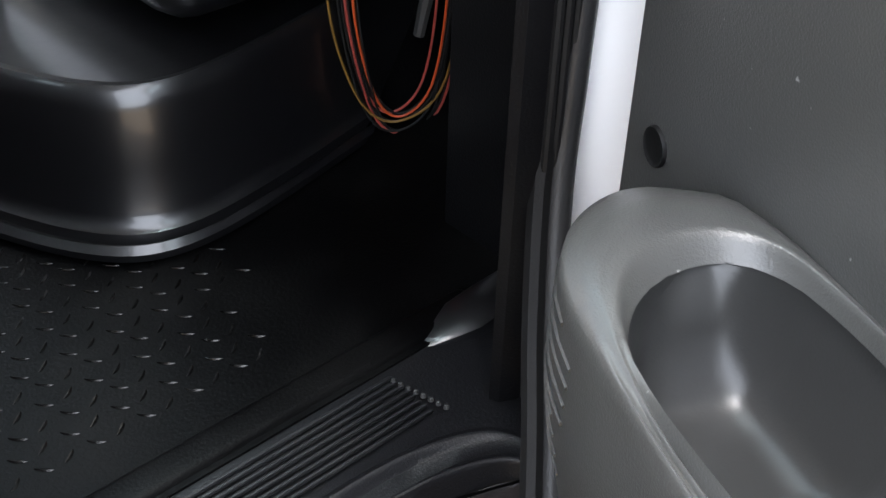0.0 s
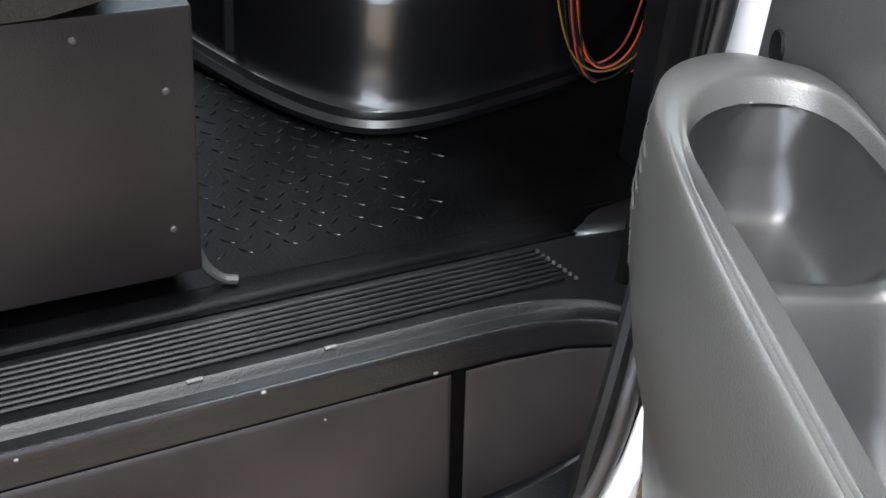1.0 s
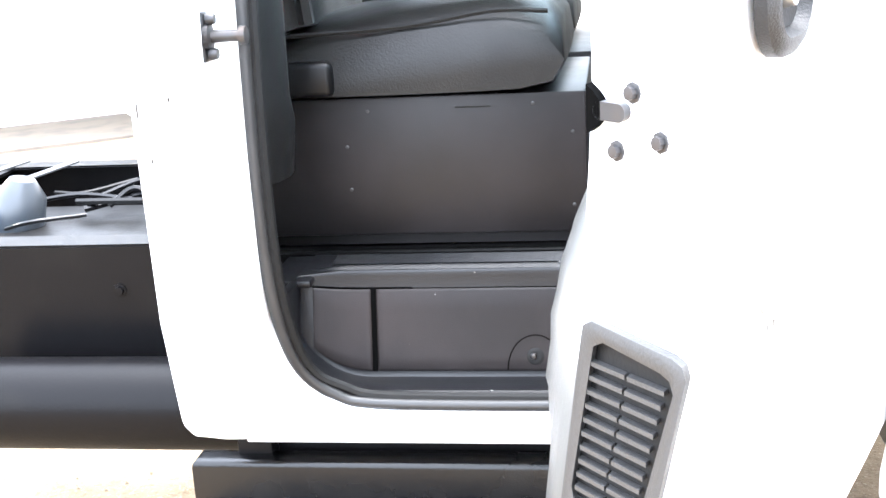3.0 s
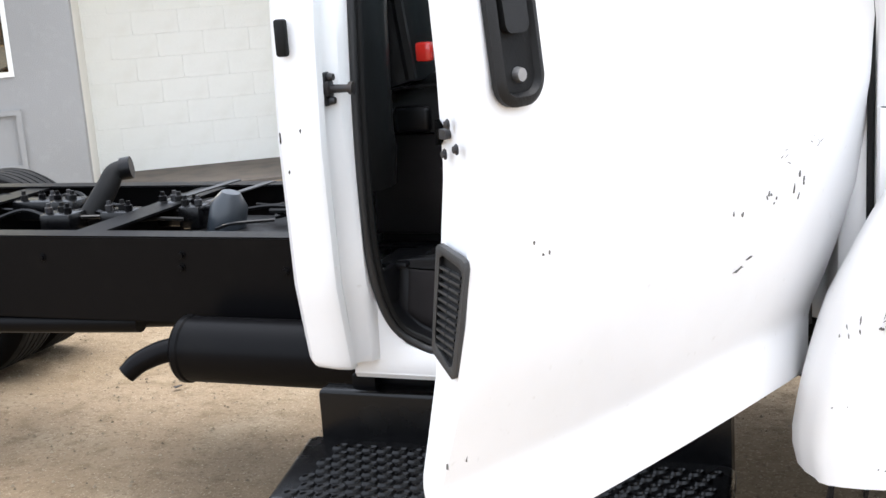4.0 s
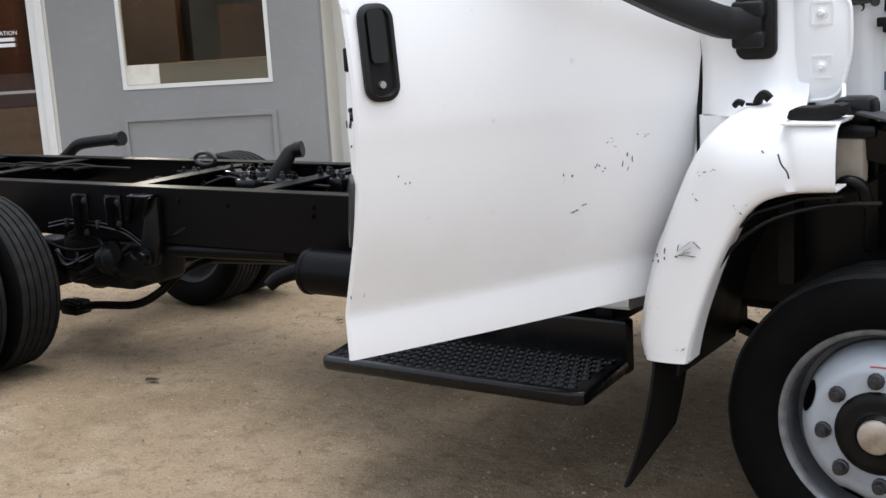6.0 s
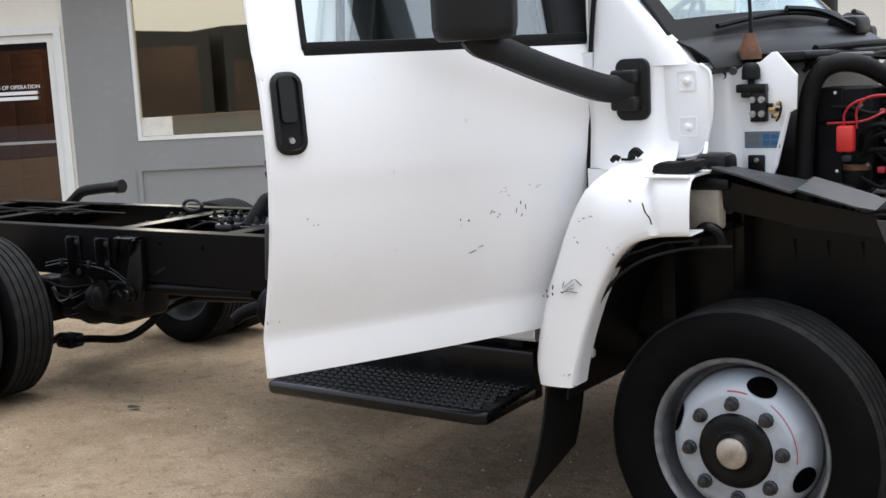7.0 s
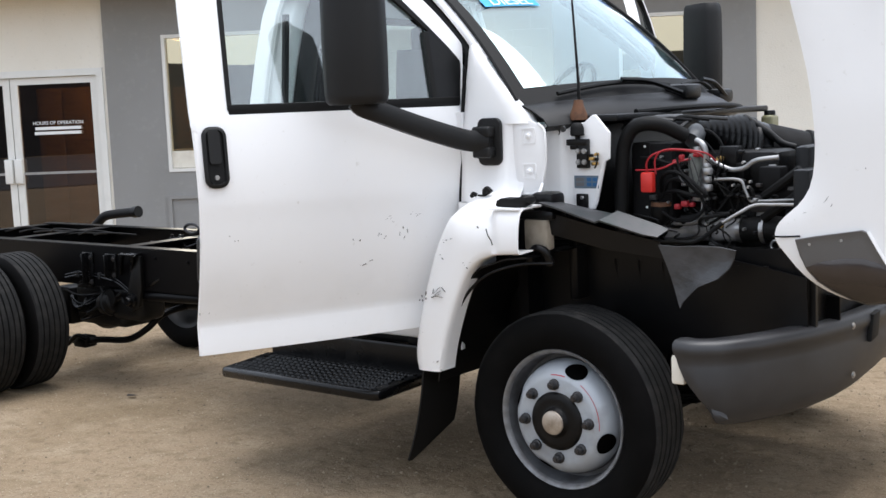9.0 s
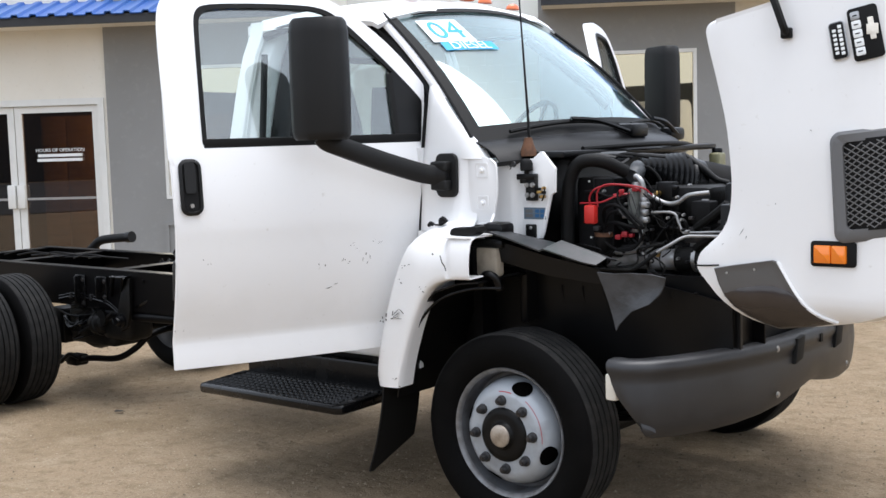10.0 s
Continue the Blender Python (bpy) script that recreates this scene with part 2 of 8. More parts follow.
GLASS = pane("clear_vehicle_glass", (0.90, 0.96, 0.95), 0.13)
SHADE = pane("windscreen_glass", (0.84, 0.95, 0.97), 0.135, (0.92, 1.0, 1.0))
SHOPGLASS = pane("tinted_shop_glass", (0.50, 0.40, 0.33), 0.10)
# the mirror tint holds the golden colour of the reflected sky
SKYGLASS = pane("sky_tinted_shop_glass", (0.42, 0.36, 0.30), 0.50, (1.0, 0.90, 0.64))


# ---- mesh helpers ----
def finish(bm, name, mat, angle=38):
    bmesh.ops.recalc_face_normals(bm, faces=bm.faces)
    me = bpy.data.meshes.new(name)
    bm.to_mesh(me)
    bm.free()
    me.materials.append(mat)
    me.polygons.foreach_set("use_smooth", [True] * len(me.polygons))
    me.set_sharp_from_angle(angle=radians(angle))
    return me


def holder(p):
    """Pieces of a sub-part hang from its part."""
    return p.parent if p.parent and p.parent.parent else p


def part(name, bm, mat, parent, label="", at=None, angle=38):
    parent = holder(parent)
    ob = new(name, finish(bm, name, mat, angle))
    ob.parent = parent
    if parent.type == "EMPTY":
        ob.matrix_parent_inverse = Matrix.Translation(-parent.location)
    if at is not None:
        ob.matrix_basis = at
    return tagged(ob, label)


def thing(name, bm, mat, label, category, group="", kind="", at=None, angle=38):
    ob = new(name, finish(bm, name, mat, angle))
    if at is not None:
        ob.matrix_basis = at
    return tagged(ob, label, category, group, kind)


def box(bm, x0, x1, y0, y1, z0, z1, bevel=0.0, seg=2, m=None):
    vs = [bm.verts.new((x, y, z)) for x in (x0, x1) for y in (y0, y1) for z in (z0, z1)]
    fs = [bm.faces.new([vs[i] for i in q]) for q in ((0, 1, 3, 2), (4, 6, 7, 5), (0, 4, 5, 1), (2, 3, 7, 6), (0, 2, 6, 4), (1, 5, 7, 3))]
    if m is not None:
        bmesh.ops.transform(bm, matrix=m, verts=vs)
    if bevel:
        bmesh.ops.recalc_face_normals(bm, faces=fs)
        es = {e for f in fs for e in f.edges}
        bmesh.ops.bevel(bm, geom=list(es), offset=bevel, segments=seg, affect="EDGES", profile=0.5)
    return bm


def boxed(*a, **k):
    return box(bmesh.new(), *a, **k)


def loft(bm, rows, close_u=False, close_v=False, caps=False):
    """A skin over rows of points, all rows of one length."""
    grid = [[bm.verts.new(p) for p in row] for row in rows]
    nu, nv = len(grid), len(grid[0])
    for i in range(nu if close_u else nu - 1):
        for j in range(nv if close_v else nv - 1):
            a, b = grid[i], grid[(i + 1) % nu]
            q = [a[j], b[j], b[(j + 1) % nv], a[(j + 1) % nv]]
            if len(set(q)) == 4:
                bm.faces.new(q)
    if caps:
        bm.faces.new(grid[0])
        bm.faces.new(grid[-1])
    return bm


def thick(bm, t):
    bmesh.ops.recalc_face_normals(bm, faces=bm.faces)
    bmesh.ops.solidify(bm, geom=bm.faces[:], thickness=t)
    return bm


def prism(bm, outline, a, b, axis="y", bevel=0.0, seg=2):
    """A flat outline of (u, v) pairs pulled from a to b along an axis: x takes (y, z), y takes (x, z), z takes (x, y)."""
    def at(u, v, w):
        return {"x": (w, u, v), "y": (u, w, v), "z": (u, v, w)}[axis]
    lo = [bm.verts.new(at(u, v, a)) for u, v in outline]
    hi = [bm.verts.new(at(u, v, b)) for u, v in outline]
    n = len(outline)
    fs = [bm.faces.new(lo[::-1]), bm.faces.new(hi)]
    fs += [bm.faces.new((lo[i], lo[(i + 1) % n], hi[(i + 1) % n], hi[i])) for i in range(n)]
    if bevel:
        bmesh.ops.recalc_face_normals(bm, faces=fs)
        es = list({e for f in fs[:2] for e in f.edges})
        bmesh.ops.bevel(bm, geom=es, offset=bevel, segments=seg, affect="EDGES", profile=0.5)
    return bm


def smooth_path(pts, n=6):
    """A Catmull-Rom line through points."""
    p = [Vector(q) for q in pts]
    p = [2 * p[0] - p[1]] + p + [2 * p[-1] - p[-2]]
    out = []
    for i in range(1, len(p) - 2):
        for k in range(n):
            t = k / n
            a, b, c, d = p[i - 1:i + 3]
            out.append(0.5 * (2 * b + (c - a) * t + (2 * a - 5 * b + 4 * c - d) * t * t + (3 * b - a - 3 * c + d) * t ** 3))
    return out + [p[-2]]


def tube(bm, pts, r, seg=10, smooth=5, ribs=0.0):
    """A round tube along points; r: one radius or one for each end; ribs: how much every second ring swells."""
    path = smooth_path(pts, smooth) if smooth else [Vector(q) for q in pts]
    rows, side = [], None
    for i, p in enumerate(path):
        way = (path[min(i + 1, len(path) - 1)] - path[max(i - 1, 0)]).normalized()
        if side is None:
            side = way.cross(Vector((0.13, 0.27, 1))).normalized()
        side = (side - way * side.dot(way)).normalized()
        up = way.cross(side)
        rr = r if not isinstance(r, tuple) else r[0] + (r[1] - r[0]) * i / (len(path) - 1)
        rr += ribs * (i % 2)
        rows.append([p + rr * (math.cos(a) * side + math.sin(a) * up) for a in np.linspace(0, 2 * math.pi, seg, endpoint=False)])
    return loft(bm, rows, close_v=True, caps=True)


def lathe(bm, profile, seg=32, centre=(0, 0, 0), axis="y"):
    """Turns (radius, along) pairs round an axis."""
    rows = []
    for a in np.linspace(0, 2 * math.pi, seg, endpoint=False):
        c, s = math.cos(a), math.sin(a)
        row = []
        for r, h in profile:
            p = {"y": (r * c, h, r * s), "x": (h, r * c, r * s), "z": (r * c, r * s, h)}[axis]
            row.append(Vector(p) + Vector(centre))
        rows.append(row)
    loft(bm, rows, close_u=True)
    bmesh.ops.remove_doubles(bm, verts=bm.verts[:], dist=1e-5)
    return bm


def rounded(x0, x1, z0, z1, r, n=5):
    """The outline of a rectangle with round corners."""
    out = []
    for cx, cz, a0 in ((x1 - r, z1 - r, 0), (x0 + r, z1 - r, 90), (x0 + r, z0 + r, 180), (x1 - r, z0 + r, 270)):
        for k in range(n + 1):
            a = radians(a0 + 90 * k / n)
            out.append((cx + r * math.cos(a), cz + r * math.sin(a)))
    return out


def ringed(bm, outer, inner, a, b, axis="y"):
    """A frame between two outlines of one length, pulled from a to b."""
    def at(u, v, w):
        return {"x": (w, u, v), "y": (u, w, v), "z": (u, v, w)}[axis]
    rows = [[at(u, v, w) for u, v in line] for line, w in ((outer, a), (outer, b), (inner, b), (inner, a))]
    return loft(bm, rows, close_u=True, close_v=True)


def shared(name, me, parent, ats, label=""):
    """Alike parts on one mesh."""
    parent = holder(parent)
    made = []
    for m in ats:
        ob = new(name, me)
        ob.parent = parent
        if parent.type == "EMPTY":
            ob.matrix_parent_inverse = Matrix.Translation(-parent.location)
        ob.matrix_basis = m
        made.append(tagged(ob, label))
    return made


def cut_corners(line):
    return line[:1] + [(a[0] + (b[0] - a[0]) * t, a[1] + (b[1] - a[1]) * t) for a, b in zip(line, line[1:]) for t in (0.25, 0.75)] + line[-1:]


def hexbolt(r=0.012, h=0.01, mat=None):
    bm = bmesh.new()
    lathe(bm, [(0, 0), (r * 1.5, 0), (r * 1.5, -h * 0.25), (r, -h * 0.3), (r * 0.95, -h), (0, -h * 1.1)], 8)
    return finish(bm, "bolt", mat or DARKSTEEL)


def lettering(text, size, depth=0.0015):
    """The built-in font as a bmesh, flat in x and y, centred."""
    cu = bpy.data.curves.new("letters", "FONT")
    cu.body, cu.size, cu.extrude, cu.align_x, cu.align_y = text, size, depth, "CENTER", "CENTER"
    cu.resolution_u = 3
    ob = new("letters", cu)
    me = bpy.data.meshes.new_from_object(ob.evaluated_get(bpy.context.evaluated_depsgraph_get()))
    bm = bmesh.new()
    bm.from_mesh(me)
    bpy.data.objects.remove(ob)
    bpy.data.curves.remove(cu)
    bpy.data.meshes.remove(me)
    return bm


# ---- ground and building ----
def make_ground():
    bm = bmesh.new()
    xs = sorted({*np.linspace(-150, -14, 8), *np.linspace(-14, 7, 85), *np.linspace(7, 150, 8)})
    ys = sorted({*np.linspace(-150, -7, 8), *np.linspace(-7, 12, 77), *np.linspace(12, 150, 8)})
    loft(bm, [[(x, y, -0.005 + (0.012 * noise.noise((x * 0.9, y * 0.9, 0)) + 0.004 * noise.noise((x * 4, y * 4, 3)) if -14 < x < 7 and -7 < y < 12 else 0)) for y in ys] for x in xs])
    return thing("ground", bm, GROUND, "tan compacted gravel yard with darker patches", "ground", kind="structure", angle=180)


make_ground()


def make_gravel():
    rnd = random.Random(4)
    verts, faces = [], []
    for i in range(16000):
        x, y = rnd.uniform(-6, 4.5), rnd.uniform(-3.2, 3.5)
        r = rnd.choice((0.002, 0.003, 0.004, 0.005, 0.007)) * rnd.uniform(0.7, 1.3)
        z, a, k = rnd.uniform(-0.3, 0.4) * r + 0.003, rnd.uniform(0, 6.3), len(verts)
        for j in range(4):
            verts.append((x + r * rnd.uniform(0.8, 1.3) * math.cos(a + j * 1.57), y + r * rnd.uniform(0.6, 1.1) * math.sin(a + j * 1.57), z))
        verts += [(x, y, z + r), (x, y, z - r)]
        faces += [(k + j, k + (j + 1) % 4, k + 4) for j in range(4)]
    me = bpy.data.meshes.new("gravel")
    me.from_pydata(verts, [], faces)
    me.materials.append(STONE)
    tagged(new("gravel", me), "small loose tan and grey gravel stones", "gravel", kind="stuff")


make_gravel()
for x, y, s, a in ((-3.17, 0.48, 0.022, 20), (-3.036, 1.62, 0.012, 70), (-0.2, -2.0, 0.008, 10)):
    bm = bmesh.new()
    loft(bm, [[(s * u * 1.4, s * v * (1 - 0.3 * u * u), 0.006 + s * 0.5 * (0.5 - u * v * 0.5) * (1 - v * v * 0.5)) for v in (-0.8, -0.3, 0.3, 0.8)] for u in (-1, -0.4, 0.3, 1)])
    thing("leaf", thick(bm, 0.002), LEAF, "small curled dark leaf lying on the gravel", "leaf", at=pose(x, y, 0.002, 0, 0, a))

WALL = pose(-7.4, 4.63, 0, 0, 0, 33)


def wall_with_hole(name, x0, x1, z1, hole, mat, label, y0=0.0, y1=0.22):
    bm = bmesh.new()
    hx0, hx1, hz0, hz1 = hole
    ringed(bm, [(x0, -0.05), (x1, -0.05), (x1, z1), (x0, z1)], [(hx0, hz0), (hx1, hz0), (hx1, hz1), (hx0, hz1)], y0, y1)
    return thing(name, bm, mat, label, "wall", kind="structure", at=WALL)


def make_building():
    wall_with_hole("wall_entrance", -9.0, -0.95, 3.25, (-3.06, -0.99, 0.0, 2.115), CREAM, "cream painted masonry wall round the glass entrance")
    wall_with_hole("wall_grey_1", -0.95, 1.47, 3.25, (-0.33, 1.02, 1.0, 2.42), GREYWALL, "grey stucco wall with a shop window", -0.03, 0.22)
    wall_with_hole("wall_grey_2", 3.72, 5.72, 3.25, (4.37, 5.33, 1.0, 2.41), GREYWALL, "grey stucco wall with a second window", -0.03, 0.22)
    thing("wall_cream_right", boxed(5.72, 16, 0.0, 0.22, -0.05, 3.25), CREAM, "plain cream painted masonry wall", "wall", kind="structure", at=WALL)
    bm = bmesh.new()
    box(bm, 1.25, 3.95, 1.45, 1.65, -0.05, 3.25)
    thing("wall_recess", bm, WHITEWASH, "whitewashed block wall set back under the eaves", "wall", kind="structure", at=WALL)
    for k, x in enumerate((1.27, 3.74)):
        thing("wall_return_%d" % (k + 1), boxed(x, x + 0.18, 0.223, 1.447, -0.05, 3.25), CREAM, "cream side wall of the recess", "wall", kind="structure", at=WALL)
    # block courses of the recessed wall
    me = finish(boxed(0.0008, 0.3992, -0.0045, 0.004, 0.0008, 0.1992, bevel=0.0022, seg=1), "block", WHITEWASH)
    rec = bpy.data.objects["wall_recess"]
    shared("block", me, rec, [pose(1.47 + 0.4 * i - (0.2 if r % 2 else 0), 1.45, 0.2 * r) for r in range(15) for i in range(6) if 1.44 < 1.47 + 0.4 * i - (0.2 if r % 2 else 0) < 3.4])
    # sunk panels below the windows
    for x0, x1, w in ((-0.34, 1.01, "wall_grey_1"), (4.37, 5.33, "wall_grey_2")):
        bm = bmesh.new()
        ringed(bm, rounded(x0 - 0.02, x1 + 0.02, 0.30, 0.755, 0.004, 1), rounded(x0 + 0.02, x1 - 0.02, 0.34, 0.715, 0.004, 1), -0.055, -0.032)
        part("panel_moulding", bm, GREYWALL, bpy.data.objects[w])
    # windows
    for k, (x0, x1, z0, z1) in enumerate(((-0.33, 1.02, 1.0, 2.42), (4.37, 5.33, 1.0, 2.41))):
        bm = bmesh.new()
        ringed(bm, [(x0, z0), (x1, z0), (x1, z1), (x0, z1)], [(x0 + 0.035, z0 + 0.035), (x1 - 0.035, z0 + 0.035), (x1 - 0.035, z1 - 0.035), (x0 + 0.035, z1 - 0.035)], -0.04, 0.05)
        win = thing("window_%d" % (k + 1), bm, FRAMEWHITE, "shop window with a thin white frame and dark glass", "window", kind="structure", at=WALL)
        gl = part("pane", boxed(x0 + 0.035, x1 - 0.035, 0.005, 0.011, z0 + 0.035, z1 - 0.035), SKYGLASS, win)
        gl.visible_shadow = False
    thing("sign_card", boxed(-0.30, 0.0, -0.012, -0.004, 1.04, 1.215, bevel=0.001, seg=1), PAPER, "blank cream card standing in the shop window", "card", at=WALL)
    # glass double door
    bm = bmesh.new()
    ringed(bm, [(-3.06, 0), (-0.99, 0), (-0.99, 2.115), (-3.06, 2.115)], [(-2.99, 0.02), (-1.06, 0.02), (-1.06, 2.045), (-2.99, 2.045)], -0.02, 0.12)
    door = thing("door_1", bm, FRAMEWHITE, "closed white framed double glass shop door", "door", kind="structure", at=WALL)
    for x0, x1, hx in ((-2.985, -2.03, -2.09), (-2.02, -1.065, -1.98)):
        bm = bmesh.new()
        ringed(bm, [(x0, 0.03), (x1, 0.03), (x1, 2.04), (x0, 2.04)], [(x0 + 0.075, 0.13), (x1 - 0.075, 0.13), (x1 - 0.075, 1.97), (x0 + 0.075, 1.97)], 0.02, 0.07)
        leaf = part("door_leaf", bm, FRAMEWHITE, door)
        gl = part("pane", boxed(x0 + 0.075, x1 - 0.075, 0.04, 0.046, 0.13, 1.97), SHOPGLASS, leaf)
        gl.visible_shadow = False
        part("push_bar", boxed(x0 + 0.075, x1 - 0.075, 0.015, 0.035, 1.02, 1.045), STEEL, leaf, "thin grey push bar")
        part("pull_plate", boxed(hx - 0.045, hx + 0.045, -0.03, 0.02, 0.93, 1.19, bevel=0.012), FRAMEWHITE, leaf)
    bm = lettering("HOURS OF OPERATION", 0.052, 0.0005)
    bmesh.ops.transform(bm, matrix=pose(-1.53, 0.034, 1.56, 90, 0, 0), verts=bm.verts)
    part("lettering", bm, STICKER, door, "white HOURS OF OPERATION lettering")
    for z, a, b in ((1.505, -1.77, -1.28), (1.455, -1.78, -1.28)):
        part("lettering_bar", boxed(a, b, 0.0, 0.036, z - 0.016, z + 0.016), STICKER, door, "unreadable white lettering")
    for z, a, b in ((1.53, -2.9, -2.62), (1.48, -2.9, -2.65)):
        part("lettering_bar", boxed(a, b, 0.0, 0.036, z - 0.016, z + 0.016), STICKER, door, "unreadable white lettering")
    # blue roof
    bm = bmesh.new()
    prof, x = [], -9.6
    while x < 16.5:
        prof += [(x, 0.0), (x + 0.10, 0.0), (x + 0.115, 0.025), (x + 0.175, 0.025), (x + 0.19, 0.0)]
        x += 0.2
    for a, b, y in ((-9.7, 1.44, -0.62), (1.44, 3.76, 1.62), (3.76, 17, -0.62)):
        run = [p for p in prof if a <= p[0] < b + 0.08]
        loft(bm, [[(u, y, 2.94 + v + (y + 0.62) * 0.326) for u, v in run], [(u, 3.4, 4.25 + v) for u, v in run]])
    roof = thing("roof", thick(bm, 0.012), BLUEROOF, "blue ribbed metal shop roof", "roof", kind="structure", at=WALL)
    for a, b in ((-9.6, 1.45), (3.76, 16.5)):
        part("fascia", boxed(a, b, -0.60, -0.56, 2.845, 2.935), SHEDGREY, roof, "dark fascia board")
        part("soffit", boxed(a, b, -0.555, 0.02, 2.86, 2.89), CREAM, roof)
    # the room behind the glass
    bm = bmesh.new()
    box(bm, -9, -9.2, 0.25, 4.2, 0, 3.0)
    box(bm, -9, 12, 4.2, 4.4, 0, 3.0)
    box(bm, 12, 12.2, 0.25, 4.2, 0, 3.0)
    thing("wall_inside", bm, DARKROOM, "dim brown inside walls of the shop", "wall", kind="structure", at=WALL)
    thing("floor", boxed(-9, 12, 0.225, 4.2, -0.04, 0.012), CARPET, "brown shop floor", "floor", kind="structure", at=WALL)
    thing("ceiling", boxed(-9, 12, 0.225, 4.2, 2.75, 2.8), DARKROOM, "dim shop ceiling", "ceiling", kind="structure", at=WALL)
    for x0, x1, y0, z1 in ((-1.1, -0.35, 2.6, 1.95), (0.1, 1.1, 2.4, 1.75), (-2.9, -2.2, 2.6, 2.0)):
        cup = thing("cupboard", boxed(x0, x1, y0, y0 + 0.5, 0.012, z1, bevel=0.01), WOOD, "orange brown wooden cupboard inside the shop", "cupboard", "shop cupboards", at=WALL)
        for a, b in ((x0 + 0.03, (x0 + x1) / 2 - 0.01), ((x0 + x1) / 2 + 0.01, x1 - 0.03)):
            part("cupboard_door", boxed(a, b, y0 - 0.02, y0 - 0.002, 0.1, z1 - 0.05, bevel=0.006), WOOD, cup)
    # lit ceiling lamp inside
    glow = bpy.data.materials.new("lamp_glow")
    glow.use_nodes = True
    em = glow.node_tree.nodes["Principled BSDF"]
    em.inputs["Emission Color"].default_value = (1.0, 0.86, 0.66, 1)
    em.inputs["Emission Strength"].default_value = 14
    lamp = thing("ceiling_lamp", lathe(bmesh.new(), [(0, -0.05), (0.09, -0.045), (0.12, -0.02), (0.125, 0.0)], 16, axis="z"), glow, "lit round ceiling lamp inside the shop", "lamp", at=WALL @ pose(-1.75, 1.6, 2.745))
    bulb = new("shop_light", bpy.data.lights.new("shop_light", "POINT"))
    bulb.data.energy, bulb.data.color, bulb.data.shadow_soft_size = 40, (1.0, 0.86, 0.66), 0.1
    bulb.matrix_world = WALL @ pose(-0.6, 1.4, 2.55)
    desk = thing("desk", boxed(-0.6, 1.3, 0.9, 1.5, 0.72, 0.75, bevel=0.005), WOOD, "brown wooden desk behind the shop window", "desk", at=WALL)
    for a in (-0.56, 1.22):
        part("leg", boxed(a, a + 0.04, 0.95, 1.45, 0.012, 0.718), WOOD, desk)
    for i, (a, w, h) in enumerate(((0.2, 0.3, 0.28), (0.65, 0.22, 0.18), (-0.3, 0.24, 0.1))):
        thing("office_box", boxed(a, a + w, 1.05, 1.3, 0.75, 0.75 + h, bevel=0.01), (DARKROOM, PAPER, PAPER)[i], "small carton standing on the desk", "box", "desk things", at=WALL)


make_building()


def make_far_side():
    """Low dark sheds across the road, seen only as reflections."""
    rnd = random.Random(9)
    for i in range(7):
        x = -60 + i * 20 + rnd.uniform(-0.1, 0.1)
        h = rnd.uniform(4.0, 4.5)
        bm = bmesh.new()
        prism(bm, [(x - 9.6, -0.05), (x + 9.6, -0.05), (x + 9.6, h), (x, h + 0.4), (x - 9.6, h)], -52, -42, "y")
        thing("shed", bm, SHEDGREY, "low dark shed across the road", "shed", "distant sheds")

    # unseen dark strip, added so the lower window reflections go dark
    thing("road", boxed(-80, 80, -40, -13, -0.04, 0.012), ASPHALT, "unseen grey asphalt strip added to darken the window reflections", "road", kind="structure")


make_far_side()

# ---- truck ----
MID = 1.01
truck = tagged(new("truck"), "white cab and chassis truck with its hood tilted and doors open", "truck")
truck.location = (-1.6, MID, 0)


def mirrored(bm):
    bmesh.ops.transform(bm, matrix=Matrix.Translation((0, 2 * MID, 0)) @ Matrix.Diagonal((1, -1, 1, 1)), verts=bm.verts)
    return bm


SIDE = [(0.60, 0.135), (0.65, 0.108), (0.72, 0.092), (0.85, 0.065), (1.15, 0.055), (1.4, 0.07), (1.55, 0.095), (1.8, 0.155), (2.0, 0.215), (2.12, 0.275), (2.19, 0.36), (2.225, 0.52), (2.25, 1.01)]


def side_y(z):
    return float(np.interp(z, [a for a, _ in SIDE[:10]], [b for _, b in SIDE[:10]]))


def scuff(rnd, w, h):
    """A thin ragged paint chip, flat against y."""
    line = [(w * math.cos(q) * rnd.uniform(0.5, 1.2), h * math.sin(q) * rnd.uniform(0.3, 1.3)) for q in np.linspace(0, 2 * math.pi, 8, endpoint=False)]
    return prism(bmesh.new(), line, -0.0008, 0.004, "y")


